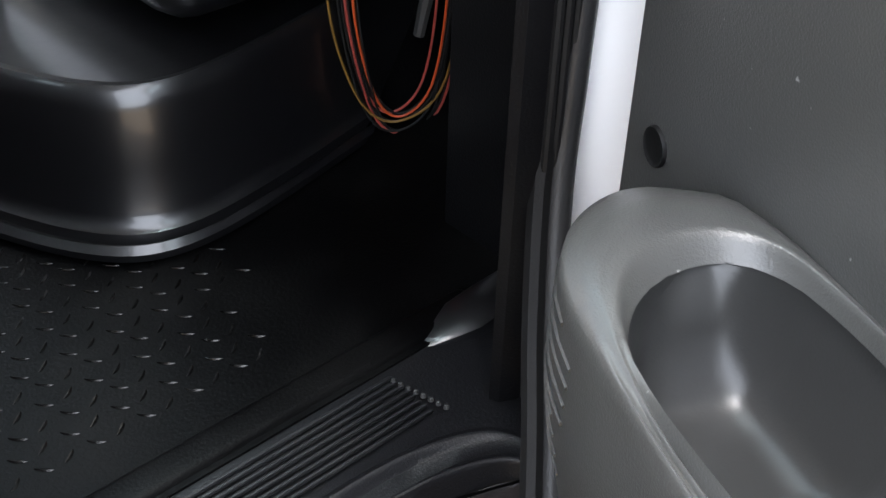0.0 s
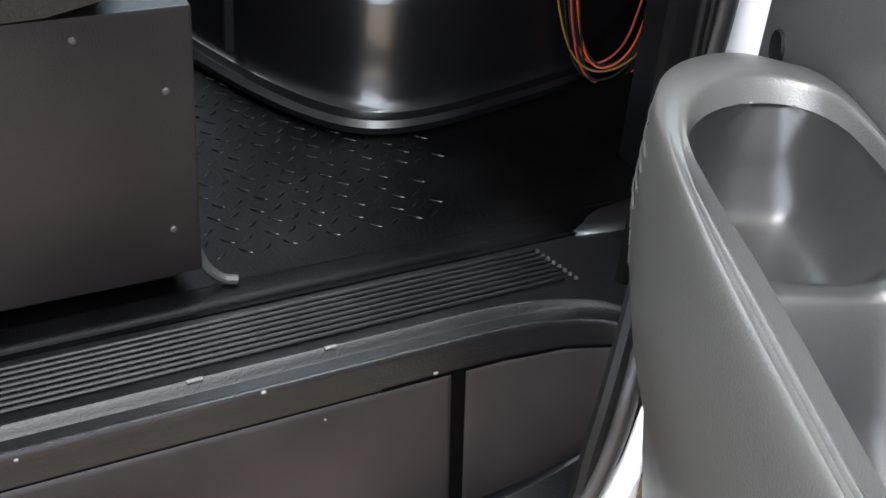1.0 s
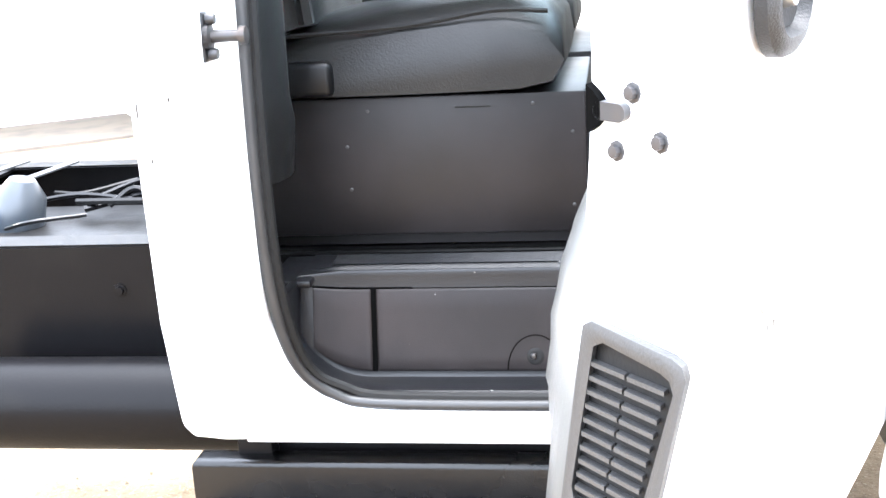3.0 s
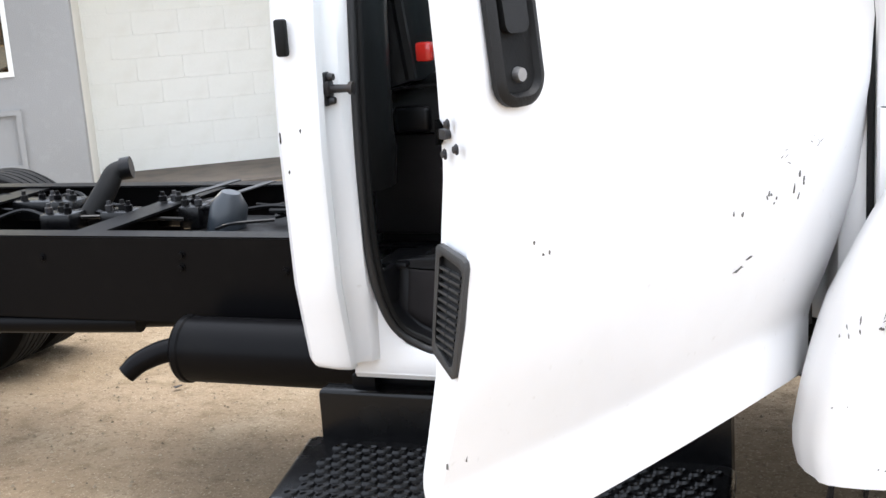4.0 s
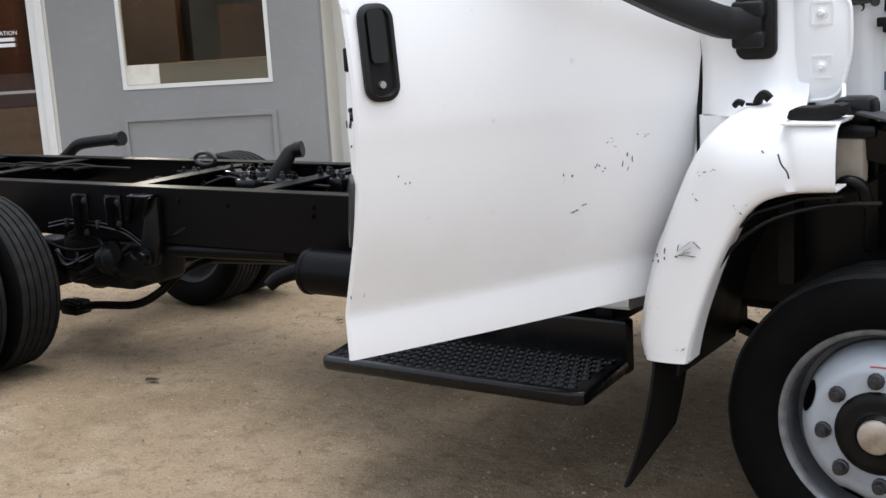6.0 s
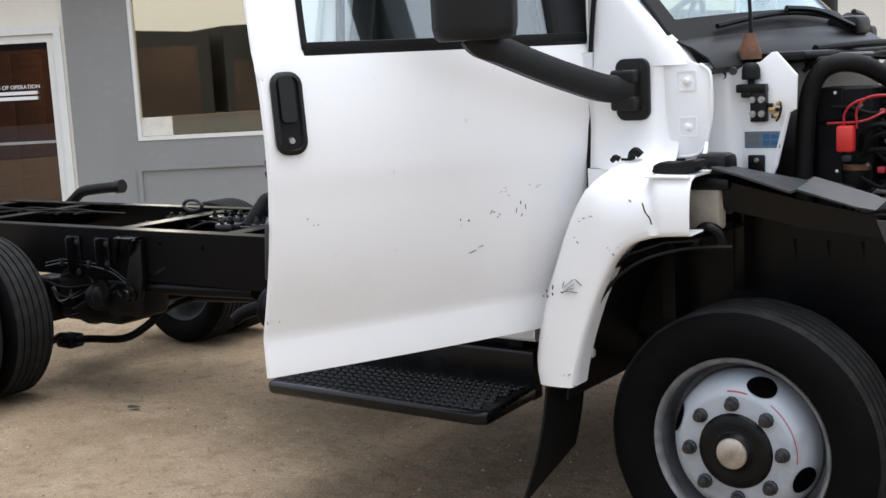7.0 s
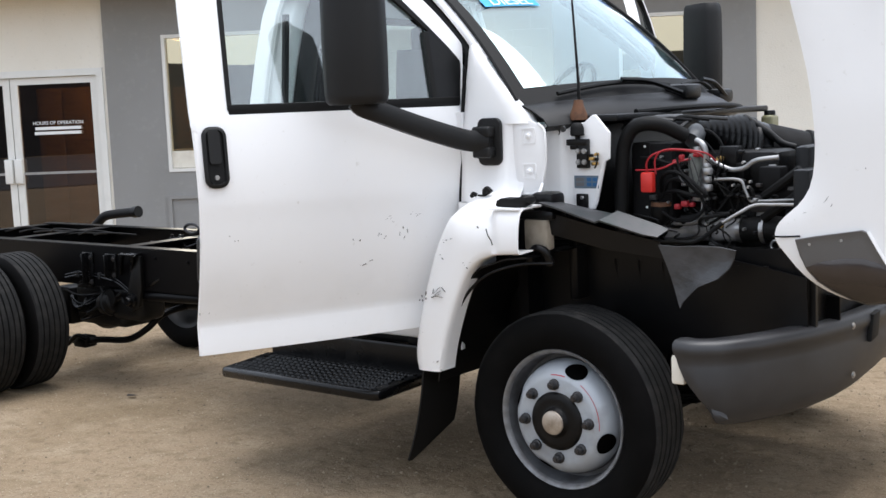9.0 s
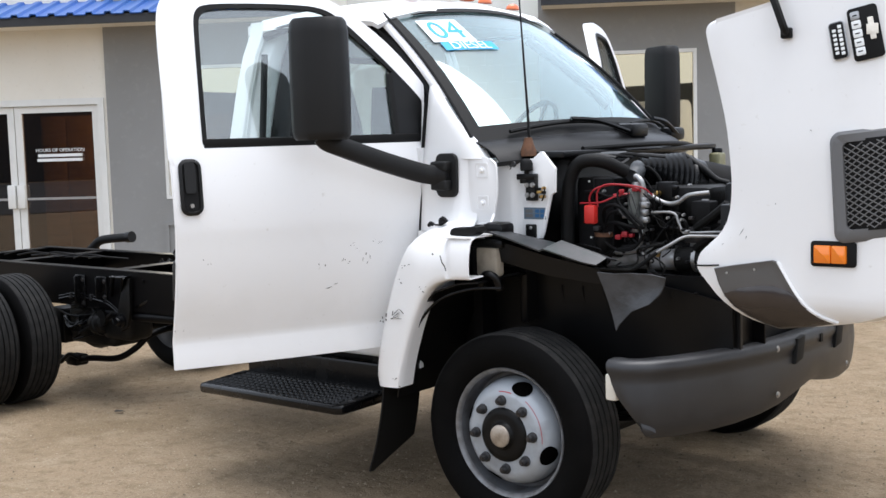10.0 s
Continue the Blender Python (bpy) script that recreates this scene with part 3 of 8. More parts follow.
def quarter(mir):
    prof = [(-1.688, 0.30), (-1.686, 0.16), (-1.676, 0.09), (-1.655, 0.064), (-1.60, 0.055), (-1.572, 0.056), (-1.564, 0.061), (-1.5615, 0.070), (-1.566, 0.077), (-1.5625, 0.084), (-1.566, 0.091), (-1.576, 0.098), (-1.577, 0.114), (-1.566, 0.126), (-1.546, 0.133), (-1.535, 0.148), (-1.530, 0.205), (-1.54, 0.235), (-1.66, 0.30)]
    rows = []
    for z in (0.655, 0.658, 0.664, 0.675, 0.70, 0.73, 0.76, 0.80, 0.85, 0.9, 0.95, 1.0, 1.05, 1.1, 1.15, 1.2, 1.25, 1.3, 1.35, 1.4, 1.45, 1.55, 1.8, 2.0, 2.1, 2.16):
        dy = side_y(z) - 0.055
        inset = {0.655: 0.016, 0.658: 0.007, 0.664: 0.002}.get(z, 0)
        wave = 0.006 * math.sin((z - 0.72) * 8.5) if z < 1.6 else 0
        rows.append([(x + (inset * 1.0 if x < -1.62 else 0), y + dy + (inset * 0.5 if y < 0.1 else 0) + (wave if 0.09 < y < 0.14 and x > -1.6 else 0), z) for x, y in prof])
    bm = loft(bmesh.new(), rows, close_v=True, caps=True)
    return mirrored(bm) if mir else bm


def make_cab():
    for m in (False, True):
        q = part("rear_quarter", quarter(m), WHITE, truck)
        if not m:
            bm = bmesh.new()
            lathe(bm, [(0, -0.006), (0.018, -0.006), (0.018, 0.004), (0.009, 0.006), (0.008, 0.045), (0.013, 0.046), (0.013, 0.055), (0, 0.056)], 12, axis="x")
            box(bm, -0.008, -0.002, -0.012, 0.012, -0.035, 0.035, bevel=0.003)
            for dz in (-0.024, 0.024):
                lathe(bm, [(0, 0.012), (0.007, 0.012), (0.009, 0.004), (0.009, 0)], 10, (0, 0, dz), axis="x")
            part("striker", bm, DARKSTEEL, q, "dark steel door striker bolt", at=pose(-1.562, 0.118, 1.262))
            rnd = random.Random(8)
            for x, z, w, h in ((-1.606, 1.185, 0.0022, 0.005), (-1.655, 1.17, 0.0012, 0.012), (-1.64, 1.10, 0.001, 0.004)):
                part("scuff", scuff(rnd, w, h), LEAF, q, "small dirt mark", at=pose(x, side_y(z) - 0.0006 + (0.0035 if x < -1.64 else 0), z))
            part("vent_cover", boxed(-1.64, -1.615, 0.045, 0.065, 1.335, 1.41, bevel=0.006), RUBBER, q, "small black cover")
        # inner pillar trim with a folded edge
        bm = bmesh.new()
        rows = []
        for z in np.linspace(1.03, 2.1, 27):
            w = 0.010 + 0.012 / (1 + math.exp(-(z - 1.06) / 0.02)) + 0.012 * math.exp(-((z - 1.10) / 0.03) ** 2)
            dy = side_y(z) - 0.055
            rows.append([(-1.528, 0.21 + dy, z), (-1.522 + w * 0.3, 0.225 + dy, z), (-1.522 + w * 0.8, 0.27 + dy, z), (-1.524 + w * 0.5, 0.31 + dy, z), (-1.54, 0.34 + dy, z)])
        thick(loft(bm, rows), 0.006)
        part("pillar_trim", mirrored(bm) if m else bm, PILLARGREY, truck, "dark grey moulded pillar trim")
        # sill
        bm = bmesh.new()
        pr = [(0.225, 0.664), (0.213, 0.664), (0.205, 0.654), (0.203, 0.618), (0.212, 0.606), (0.30, 0.60), (0.45, 0.60), (0.45, 0.64), (0.30, 0.645)]
        loft(bm, [[(x, y, z) for y, z in pr] for x in (-1.60, -1.3, -1.0, -0.76)], close_v=True, caps=True)
        part("sill", mirrored(bm) if m else bm, WHITE, truck)
    # back wall with a window
    bm = bmesh.new()
    outer = [(0.30, 0.70), (1.72, 0.70), (1.72, 2.15), (0.30, 2.15)]
    inner = [(0.50, 1.56), (1.52, 1.56), (1.52, 2.02), (0.50, 2.02)]
    ringed(bm, outer, inner, -1.695, -1.65, "x")
    back = part("back_wall", bm, WHITE, truck)
    bm = bmesh.new()
    ringed(bm, inner, [(0.53, 1.59), (1.49, 1.59), (1.49, 1.99), (0.53, 1.99)], -1.70, -1.645, "x")
    part("window_rubber", bm, RUBBER, back)
    gl = part("rear_window", boxed(-1.672, -1.668, 0.53, 1.49, 1.59, 1.99), GLASS, back)
    gl.visible_shadow = False
    # roof
    rows = []
    top = [p for p in SIDE if p[0] >= 2.12]
    for x, drop, shrink in ((-1.705, 0.10, 0.05), (-1.695, 0.05, 0.02), (-1.65, 0.012, 0), (-1.4, 0.0, 0), (-1.1, 0.0, 0), (-0.95, 0.008, 0), (-0.86, 0.03, 0.0), (-0.82, 0.065, 0.0)):
        half = [(y + shrink, z - drop * (1 if z > 2.13 else 0.5)) for z, y in top]
        row = [(x + 0.07 * (1 - ((y - MID) / 0.75) ** 2) * (x > -0.97), y, z) for y, z in half]
        rows.append(row + [(a, 2 * MID - y, z) for a, y, z in row[-2::-1]])
    part("roof_panel", thick(loft(bmesh.new(), rows), 0.025), WHITE, truck)
    part("headliner", boxed(-1.64, -0.92, 0.40, 1.62, 2.12, 2.135), LINER, truck, "grey headliner")
    lamp = bmesh.new()
    rows = []
    for u in np.linspace(-1, 1, 9):
        rows.append([(0.028 * math.cos(a) * math.sqrt(max(0, 1 - u * u)) - 0.01 * abs(u), 0.05 * u, 0.03 * math.sin(a) * math.sqrt(max(0.0, 1 - u * u))) for a in np.linspace(0, math.pi, 7)])
    loft(lamp, rows)
    lm = finish(lamp, "roof_lamp", AMBERDARK)
    shared("roof_lamp", lm, truck, [pose(-0.93 + 0.07 * (1 - ((y - MID) / 0.75) ** 2) * 0.8, y, z) for y, z in ((0.60, 2.232), (0.86, 2.246), (1.01, 2.248), (1.16, 2.246), (1.42, 2.232))], "orange roof clearance lamp")


make_cab()


def screen(y, v):
    """A point of the windscreen: across at y (at the base), v from base to header."""
    u = (y - MID) / 0.82
    base = Vector((-0.24 + 0.22 * (1 - u * u), MID + u * 0.82, 1.545 + 0.03 * (1 - u * u)))
    head = Vector((-0.86 + 0.10 * (1 - u * u), MID + u * 0.66, 2.135 + 0.05 * (1 - u * u)))
    return base.lerp(head, v) + Vector((0.35, 0, 0.4)) * 0.06 * math.sin(math.pi * v)


def make_front_of_cab():
    us = np.linspace(0.19, 1.83, 17)
    bm = loft(bmesh.new(), [[screen(y, v) for y in us] for v in np.linspace(0, 1, 9)])
    ws = part("windscreen", thick(bm, 0.005), SHADE, truck, "large raked windscreen with a sales sticker")
    ws.visible_shadow = False
    # gutter seals along the door openings
    for m in (False, True):
        bm = tube(bmesh.new(), [(-0.93, 0.352, 2.105), (-1.0, 0.325, 2.118), (-1.15, 0.302, 2.122), (-1.4, 0.297, 2.12), (-1.56, 0.292, 2.09)], 0.022, 8, 4)
        part("gutter_seal", mirrored(bm) if m else bm, RUBBER, truck, "black roof gutter seal")
    # black border
    bm = bmesh.new()
    off = Vector((0.006, 0, 0.007))
    loft(bm, [[screen(y, v) + off for y in us] for v in (0.0, 0.05, 0.10)])
    loft(bm, [[screen(y, v) + off for y in us] for v in (0.965, 1.0)])
    for a, b in ((0.19, 0.245), (1.83, 1.775)):
        loft(bm, [[screen(a, v) + off, screen(b, v) + off] for v in np.linspace(0, 1, 9)])
    part("windscreen_border", thick(bm, 0.004), RUBBER, ws)

    def on_screen(bm2, y, v, lift, turn=0):
        for p in bm2.verts:
            x, w = p.co.x, p.co.y
            c, s = math.cos(radians(turn)), math.sin(radians(turn))
            p.co = screen(y + (x * c - w * s) * 1.12, v + (x * s + w * c) / 0.86) + Vector((0.5, 0, 0.6)) * (lift + p.co.z)
        return bm2

    def card(w, h):
        return loft(bmesh.new(), [[(a, b, 0) for b in np.linspace(-h / 2, h / 2, 4)] for a in np.linspace(-w / 2, w / 2, 8)])
    part("sticker_card", on_screen(card(0.235, 0.17), 0.465, 0.805, 0.006, -3), STICKER, ws, "white price sticker")
    part("sticker_number", on_screen(lettering("04", 0.185, 0.0005), 0.465, 0.80, 0.009, -3), BLUE, ws, "blue painted 04")
    part("sticker_band", on_screen(card(0.29, 0.060), 0.52, 0.665, 0.006, -3), BLUE, ws, "blue sticker band")
    part("sticker_word", on_screen(lettering("DIESEL", 0.074, 0.0005), 0.52, 0.663, 0.009, -3), STICKER, ws, "white DIESEL lettering")
    # A pillars: a broad white foot that narrows to a thin strip between black seals
    for m in (False, True):
        bm = bmesh.new()
        rows = []
        for z, xg, xs in ((1.49, -0.500, -0.178), (1.52, -0.500, -0.198), (1.56, -0.498, -0.232), (1.61, -0.496, -0.285), (1.66, -0.494, -0.338), (1.71, -0.490, -0.386), (1.75, -0.485, -0.420), (1.785, -0.478, -0.446), (1.80, -0.470, -0.458)):
            y = 0.140 + (z - 1.35) * 0.10
            w = xs - xg
            rows.append([(xg + 0.004, y + 0.12, z), (xg, y + 0.034, z), (xg + 0.004, y + 0.024, z), (xg + w * 0.12, y + 0.016, z), (xg + w * 0.4, y + 0.012, z), (xg + w * 0.7, y + 0.013, z), (xs - 0.012, y + 0.018, z), (xs, y + 0.032, z + 0.002), (xs - 0.002, y + 0.07, z + 0.004)])
        thick(loft(bm, rows), 0.006)
        part("pillar_foot", mirrored(bm) if m else bm, WHITE, truck, angle=60)
        bm = bmesh.new()
        rows = []
        for v in np.linspace(0.30, 1, 10):
            p = screen(0.19, v)
            rows.append([p + Vector(q) for q in ((0.004, 0.03, 0.012), (0.0, -0.004, 0.006), (-0.014, -0.016, -0.002), (-0.030, -0.012, -0.012), (-0.036, 0.004, -0.018), (-0.03, 0.05, -0.01))])
        loft(bm, rows, close_v=True, caps=True)
        pil = part("windscreen_pillar", mirrored(bm) if m else bm, WHITE, truck, angle=60)
        for name, off, r in (("pillar_seal", Vector((-0.056, 0.014, -0.030)), 0.017), ("opening_seal", Vector((-0.094, 0.038, -0.052)), 0.024), ("screen_seal", Vector((0.006, -0.002, 0.012)), 0.008)):
            bm = tube(bmesh.new(), [screen(0.19, v) + off for v in np.linspace(0.34 if name != "screen_seal" else 0.03, 1, 8)], r, 8, 3)
            part(name, mirrored(bm) if m else bm, RUBBER, pil, "black rubber pillar seal")
    # side of the cowl, from the door gap to a sunk flange with two bolts
    bm = bmesh.new()
    rows = []
    for z in (1.19, 1.215, 1.24, 1.28, 1.34, 1.40, 1.46, 1.495):
        d = (z - 1.35) * 0.10
        f = 0.055 * max(0.0, (1.26 - z) / 0.07) ** 1.5
        rows.append([(x, y + d * k - f * (x > -0.47), z) for x, y, k in ((-0.496, 0.235, 1), (-0.506, 0.176, 1), (-0.502, 0.165, 1), (-0.47, 0.157, 1), (-0.40, 0.153, 1), (-0.33, 0.152, 1), (-0.295, 0.153, 1), (-0.280, 0.157, 0.9), (-0.268, 0.166, 0.6), (-0.258, 0.176, 0.4), (-0.244, 0.180, 0.3), (-0.22, 0.181, 0.3))])
    cowl = part("cowl_side", thick(loft(bm, rows), 0.006), WHITE, truck, angle=60)
    line = [(-0.262, 1.508), (-0.228, 1.513), (-0.19, 1.503), (-0.15, 1.488), (-0.130, 1.474), (-0.119, 1.450), (-0.118, 1.35), (-0.127, 1.30), (-0.136, 1.262), (-0.150, 1.238), (-0.175, 1.226), (-0.23, 1.221), (-0.262, 1.221)]
    part("cowl_flange", prism(bmesh.new(), line, 0.1755, 0.188, "y", bevel=0.003), WHITE, cowl)
    part("flange_edge", tube(bmesh.new(), [(x, 0.178, z) for x, z in line[3:12]], 0.0055, 8, 2), WHITE, cowl)
    part("flange_lip", tube(bmesh.new(), [(-0.134, 0.175, 1.262), (-0.126, 0.145, 1.236), (-0.134, 0.122, 1.205), (-0.160, 0.115, 1.182), (-0.195, 0.112, 1.172)], 0.006, 8, 4), WHITE, cowl)
    # black tube drawn in for the shade inside the hinge gap
    part("hinge_gap_shade", tube(bmesh.new(), [(-0.514, 0.150, 0.63), (-0.514, 0.150, 0.9), (-0.514, 0.162, 1.2), (-0.514, 0.178, 1.4), (-0.510, 0.190, 1.55), (-0.50, 0.203, 1.70), (-0.485, 0.213, 1.79)], 0.0075, 8, 4), RUBBER, truck, "black strip that stands in for the shade in the hinge gap")
    for z in (1.309, 1.443):
        bm = bmesh.new()
        ringed(bm, rounded(-0.030, 0.030, -0.030, 0.030, 0.006, 3), rounded(-0.0245, 0.0245, -0.0245, 0.0245, 0.004, 3), -0.003, 0.004)
        pl = part("bolt_plate", bm, WHITE, cowl, at=pose(-0.190, 0.1750, z))
        part("bolt", lathe(bmesh.new(), [(0, -0.012), (0.006, -0.012), (0.009, -0.009), (0.010, -0.004), (0.015, -0.003), (0.016, 0.002)], 12), WHITE, pl, at=pose(-0.190, 0.1750, z))
    # white bulkhead: a plate with cut corners ahead of a hollow sheet with a round hole
    bm = bmesh.new()
    line = [(-0.078, 1.158), (0.022, 1.160), (0.034, 1.185), (0.072, 1.338), (0.090, 1.348), (0.094, 1.445), (0.034, 1.513), (0.020, 1.512), (-0.014, 1.486), (-0.066, 1.480), (-0.080, 1.42), (-0.083, 1.30)]
    prism(bm, line, 0.287, 0.302, "y", bevel=0.004)
    bulk = part("bulkhead_panel", bm, WHITE, truck)
    part("bulkhead_rim", tube(bmesh.new(), [(x - 0.010, 0.2855, z) for x, z in ((0.022, 1.163), (0.034, 1.19), (0.072, 1.335))], 0.0035, 6, 2), WHITE, bulk)
    bm = bmesh.new()
    rows = []
    for z in (1.17, 1.21, 1.30, 1.40, 1.45, 1.478, 1.488, 1.490):
        d = 0.0 if z < 1.47 else 0.006 if z < 1.486 else 0.05
        rows.append([(x, y + d, z) for x, y in ((-0.215, 0.205), (-0.20, 0.240), (-0.185, 0.258), (-0.165, 0.266), (-0.12, 0.272), (-0.104, 0.275), (-0.097, 0.283), (-0.088, 0.290), (-0.07, 0.291))])
    hollow = part("bulkhead_hollow", thick(loft(bm, rows), 0.004), WHITE, bulk, angle=50)
    part("round_hole", lathe(bmesh.new(), [(0.0, -0.002), (0.008, -0.002), (0.011, -0.0035), (0.0135, -0.002), (0.0145, 0.003)], 16), GREYPLASTIC, hollow, "grey plugged hole", at=pose(-0.122, 0.2715, 1.452))
    bm = bmesh.new()
    box(bm, -0.036, 0.011, 0.262, 0.287, 1.315, 1.402, bevel=0.003)
    box(bm, -0.076, 0.012, 0.255, 0.287, 1.400, 1.424, bevel=0.004)
    box(bm, -0.062, -0.030, 0.258, 0.287, 1.385, 1.404, bevel=0.004)
    part("junction_block", bm, PLASTIC, bulk, "black terminal block with steel and brass studs")
    bm = lathe(bmesh.new(), [(0, 0.049), (0.014, 0.048), (0.021, 0.042), (0.0255, 0.030), (0.027, 0.004), (0.024, 0.0), (0.010, -0.001), (0.009, -0.016)], 16, axis="z")
    part("rubber_boot", bm, RUBBER, bulk, "black rubber terminal boot", at=pose(-0.034, 0.270, 1.437))
    for x, z in ((-0.026, 1.379), (0.000, 1.379), (-0.026, 1.338), (0.000, 1.338)):
        part("stud", lathe(bmesh.new(), [(0, -0.010), (0.004, -0.010), (0.0045, -0.006), (0.0095, -0.006), (0.0105, -0.002), (0.0105, 0.003)], 10, (x, 0.260, z)), STEEL, bulk)
    for x, z, w, q in ((0.028, 1.350, 0.010, 0), (0.044, 1.348, 0.006, 1), (0.030, 1.330, 0.006, 1), (0.046, 1.366, 0.005, 0), (0.020, 1.362, 0.007, 1), (0.040, 1.332, 0.008, 0)):
        part("brass_lug", boxed(x - w, x + w, 0.262 + 0.006 * q, 0.284, z - 0.0055, z + 0.0055, bevel=0.002), (BRASS, PLASTIC)[q], bulk)
    part("lug_wire", tube(bmesh.new(), [(0.048, 0.27, 1.372), (0.056, 0.264, 1.355), (0.050, 0.262, 1.328), (0.040, 0.268, 1.316)], 0.003, 6), RUBBER, bulk)
    part("data_label", boxed(-0.062, 0.044, 0.2845, 0.2875, 1.238, 1.286, bevel=0.001, seg=1), LABEL, bulk, "grey blue warning label")
    for x, w in ((-0.036, 0.018), (0.004, 0.010), (0.029, 0.010)):
        part("label_bar", boxed(x - w, x + w, 0.2835, 0.2845, 1.246, 1.278), GRILLEGREY if x < 0 else LABELBLUE, bulk, "unreadable label print")
    part("label_bar", boxed(-0.058, 0.040, 0.2832, 0.2835, 1.260, 1.264), LABEL, bulk)
    part("switch_box", boxed(-0.050, 0.0, 0.274, 0.2875, 1.162, 1.218, bevel=0.005), PLASTIC, bulk, "black latch with a screw")
    part("latch_screw", lathe(bmesh.new(), [(0, -0.006), (0.005, -0.006), (0.0075, -0.003), (0.008, 0.001)], 10, (-0.022, 0.274, 1.203)), STEEL, bulk)
    # dark hinge pocket and bracket ahead of the flare
    bm = bmesh.new()
    box(bm, -0.145, -0.045, 0.10, 0.20, 1.165, 1.235, bevel=0.02)
    box(bm, -0.20, -0.03, 0.08, 0.18, 1.135, 1.17, bevel=0.012)
    part("hood_latch_pocket", bm, PLASTIC, truck, "black latch pocket")
    bm = boxed(-0.165, -0.06, 0.085, 0.14, 1.02, 1.138, bevel=0.012)
    part("support_bracket", bm, vary(material("dusty_beige_bracket", (0.33, 0.29, 0.23), 0.6), (0.16, 0.13, 0.1), 12, 0.5, 0.75), truck, "dusty beige steel bracket")
    part("bracket_pipe", tube(bmesh.new(), [(-0.13, 0.07, 0.98), (-0.10, 0.06, 1.03), (-0.06, 0.07, 1.02), (-0.05, 0.09, 0.97)], 0.016), PLASTIC, truck)
    # scuttle below the windscreen
    bm = bmesh.new()
    rows = []
    for y in us:
        p = screen(y, 0)
        rows.append([p + Vector((-0.05, 0, 0.02)), p + Vector((0.015, 0, 0.012)), p + Vector((0.06, 0, -0.008)), p + Vector((0.11, 0, -0.04)), p + Vector((0.13, 0, -0.07)), p + Vector((0.10, 0, -0.09))])
    sc = part("scuttle", thick(loft(bm, rows), 0.006), PLASTIC, truck, "black plastic windscreen scuttle")
    part("seal_lip", tube(bmesh.new(), [screen(y, 0) + Vector((0.15, 0, -0.05)) for y in np.linspace(0.55, 1.75, 9)], 0.012, 8), RUBBER, sc)
    for y0, y1 in ((0.34, 0.98), (1.1, 1.72)):
        a, b = screen(y0, 0.03), screen(y1, 0.03)
        off = Vector((0.02, 0, 0.022))
        pts = [screen(y, 0.03 + 0.03 * math.sin((y - y0) / (y1 - y0) * math.pi)) + off for y in np.linspace(y0, y1, 7)]
        wiper = part("wiper", tube(bmesh.new(), pts, 0.009, 6), RUBBER, truck, "black windscreen wiper")
        q = [screen(y1 - 0.03, -0.05) + off * 2, screen((y0 + y1) / 2 + 0.12, 0.02) + off * 2.2, screen((y0 + y1) / 2, 0.06) + off * 1.6]
        part("wiper_arm", tube(bmesh.new(), q, 0.011, 6), PLASTIC, wiper)
    for y in (1.72, 1.05):
        p = screen(y, 0)
        part("scuttle_cap", boxed(p.x - 0.02, p.x + 0.09, y - 0.09, y + 0.06, p.z - 0.02, p.z + 0.045, bevel=0.02), PLASTIC, sc)
    # aerial
    bm = bmesh.new()
    lathe(bm, [(0, 0), (0.034, 0), (0.033, 0.02), (0.022, 0.05), (0.016, 0.075), (0, 0.076)], 14, axis="z")
    ae = part("aerial_base", bm, RUST, truck, "rusty brown aerial base", at=pose(-0.055, 0.317, 1.495))
    part("aerial_mast", tube(bmesh.new(), [(0, 0, 0.07), (0.004, 0, 0.11), (-0.02, 0.0, 0.5), (-0.05, 0.0, 0.95)], (0.008, 0.0018), 6), PLASTIC, ae)


make_front_of_cab()


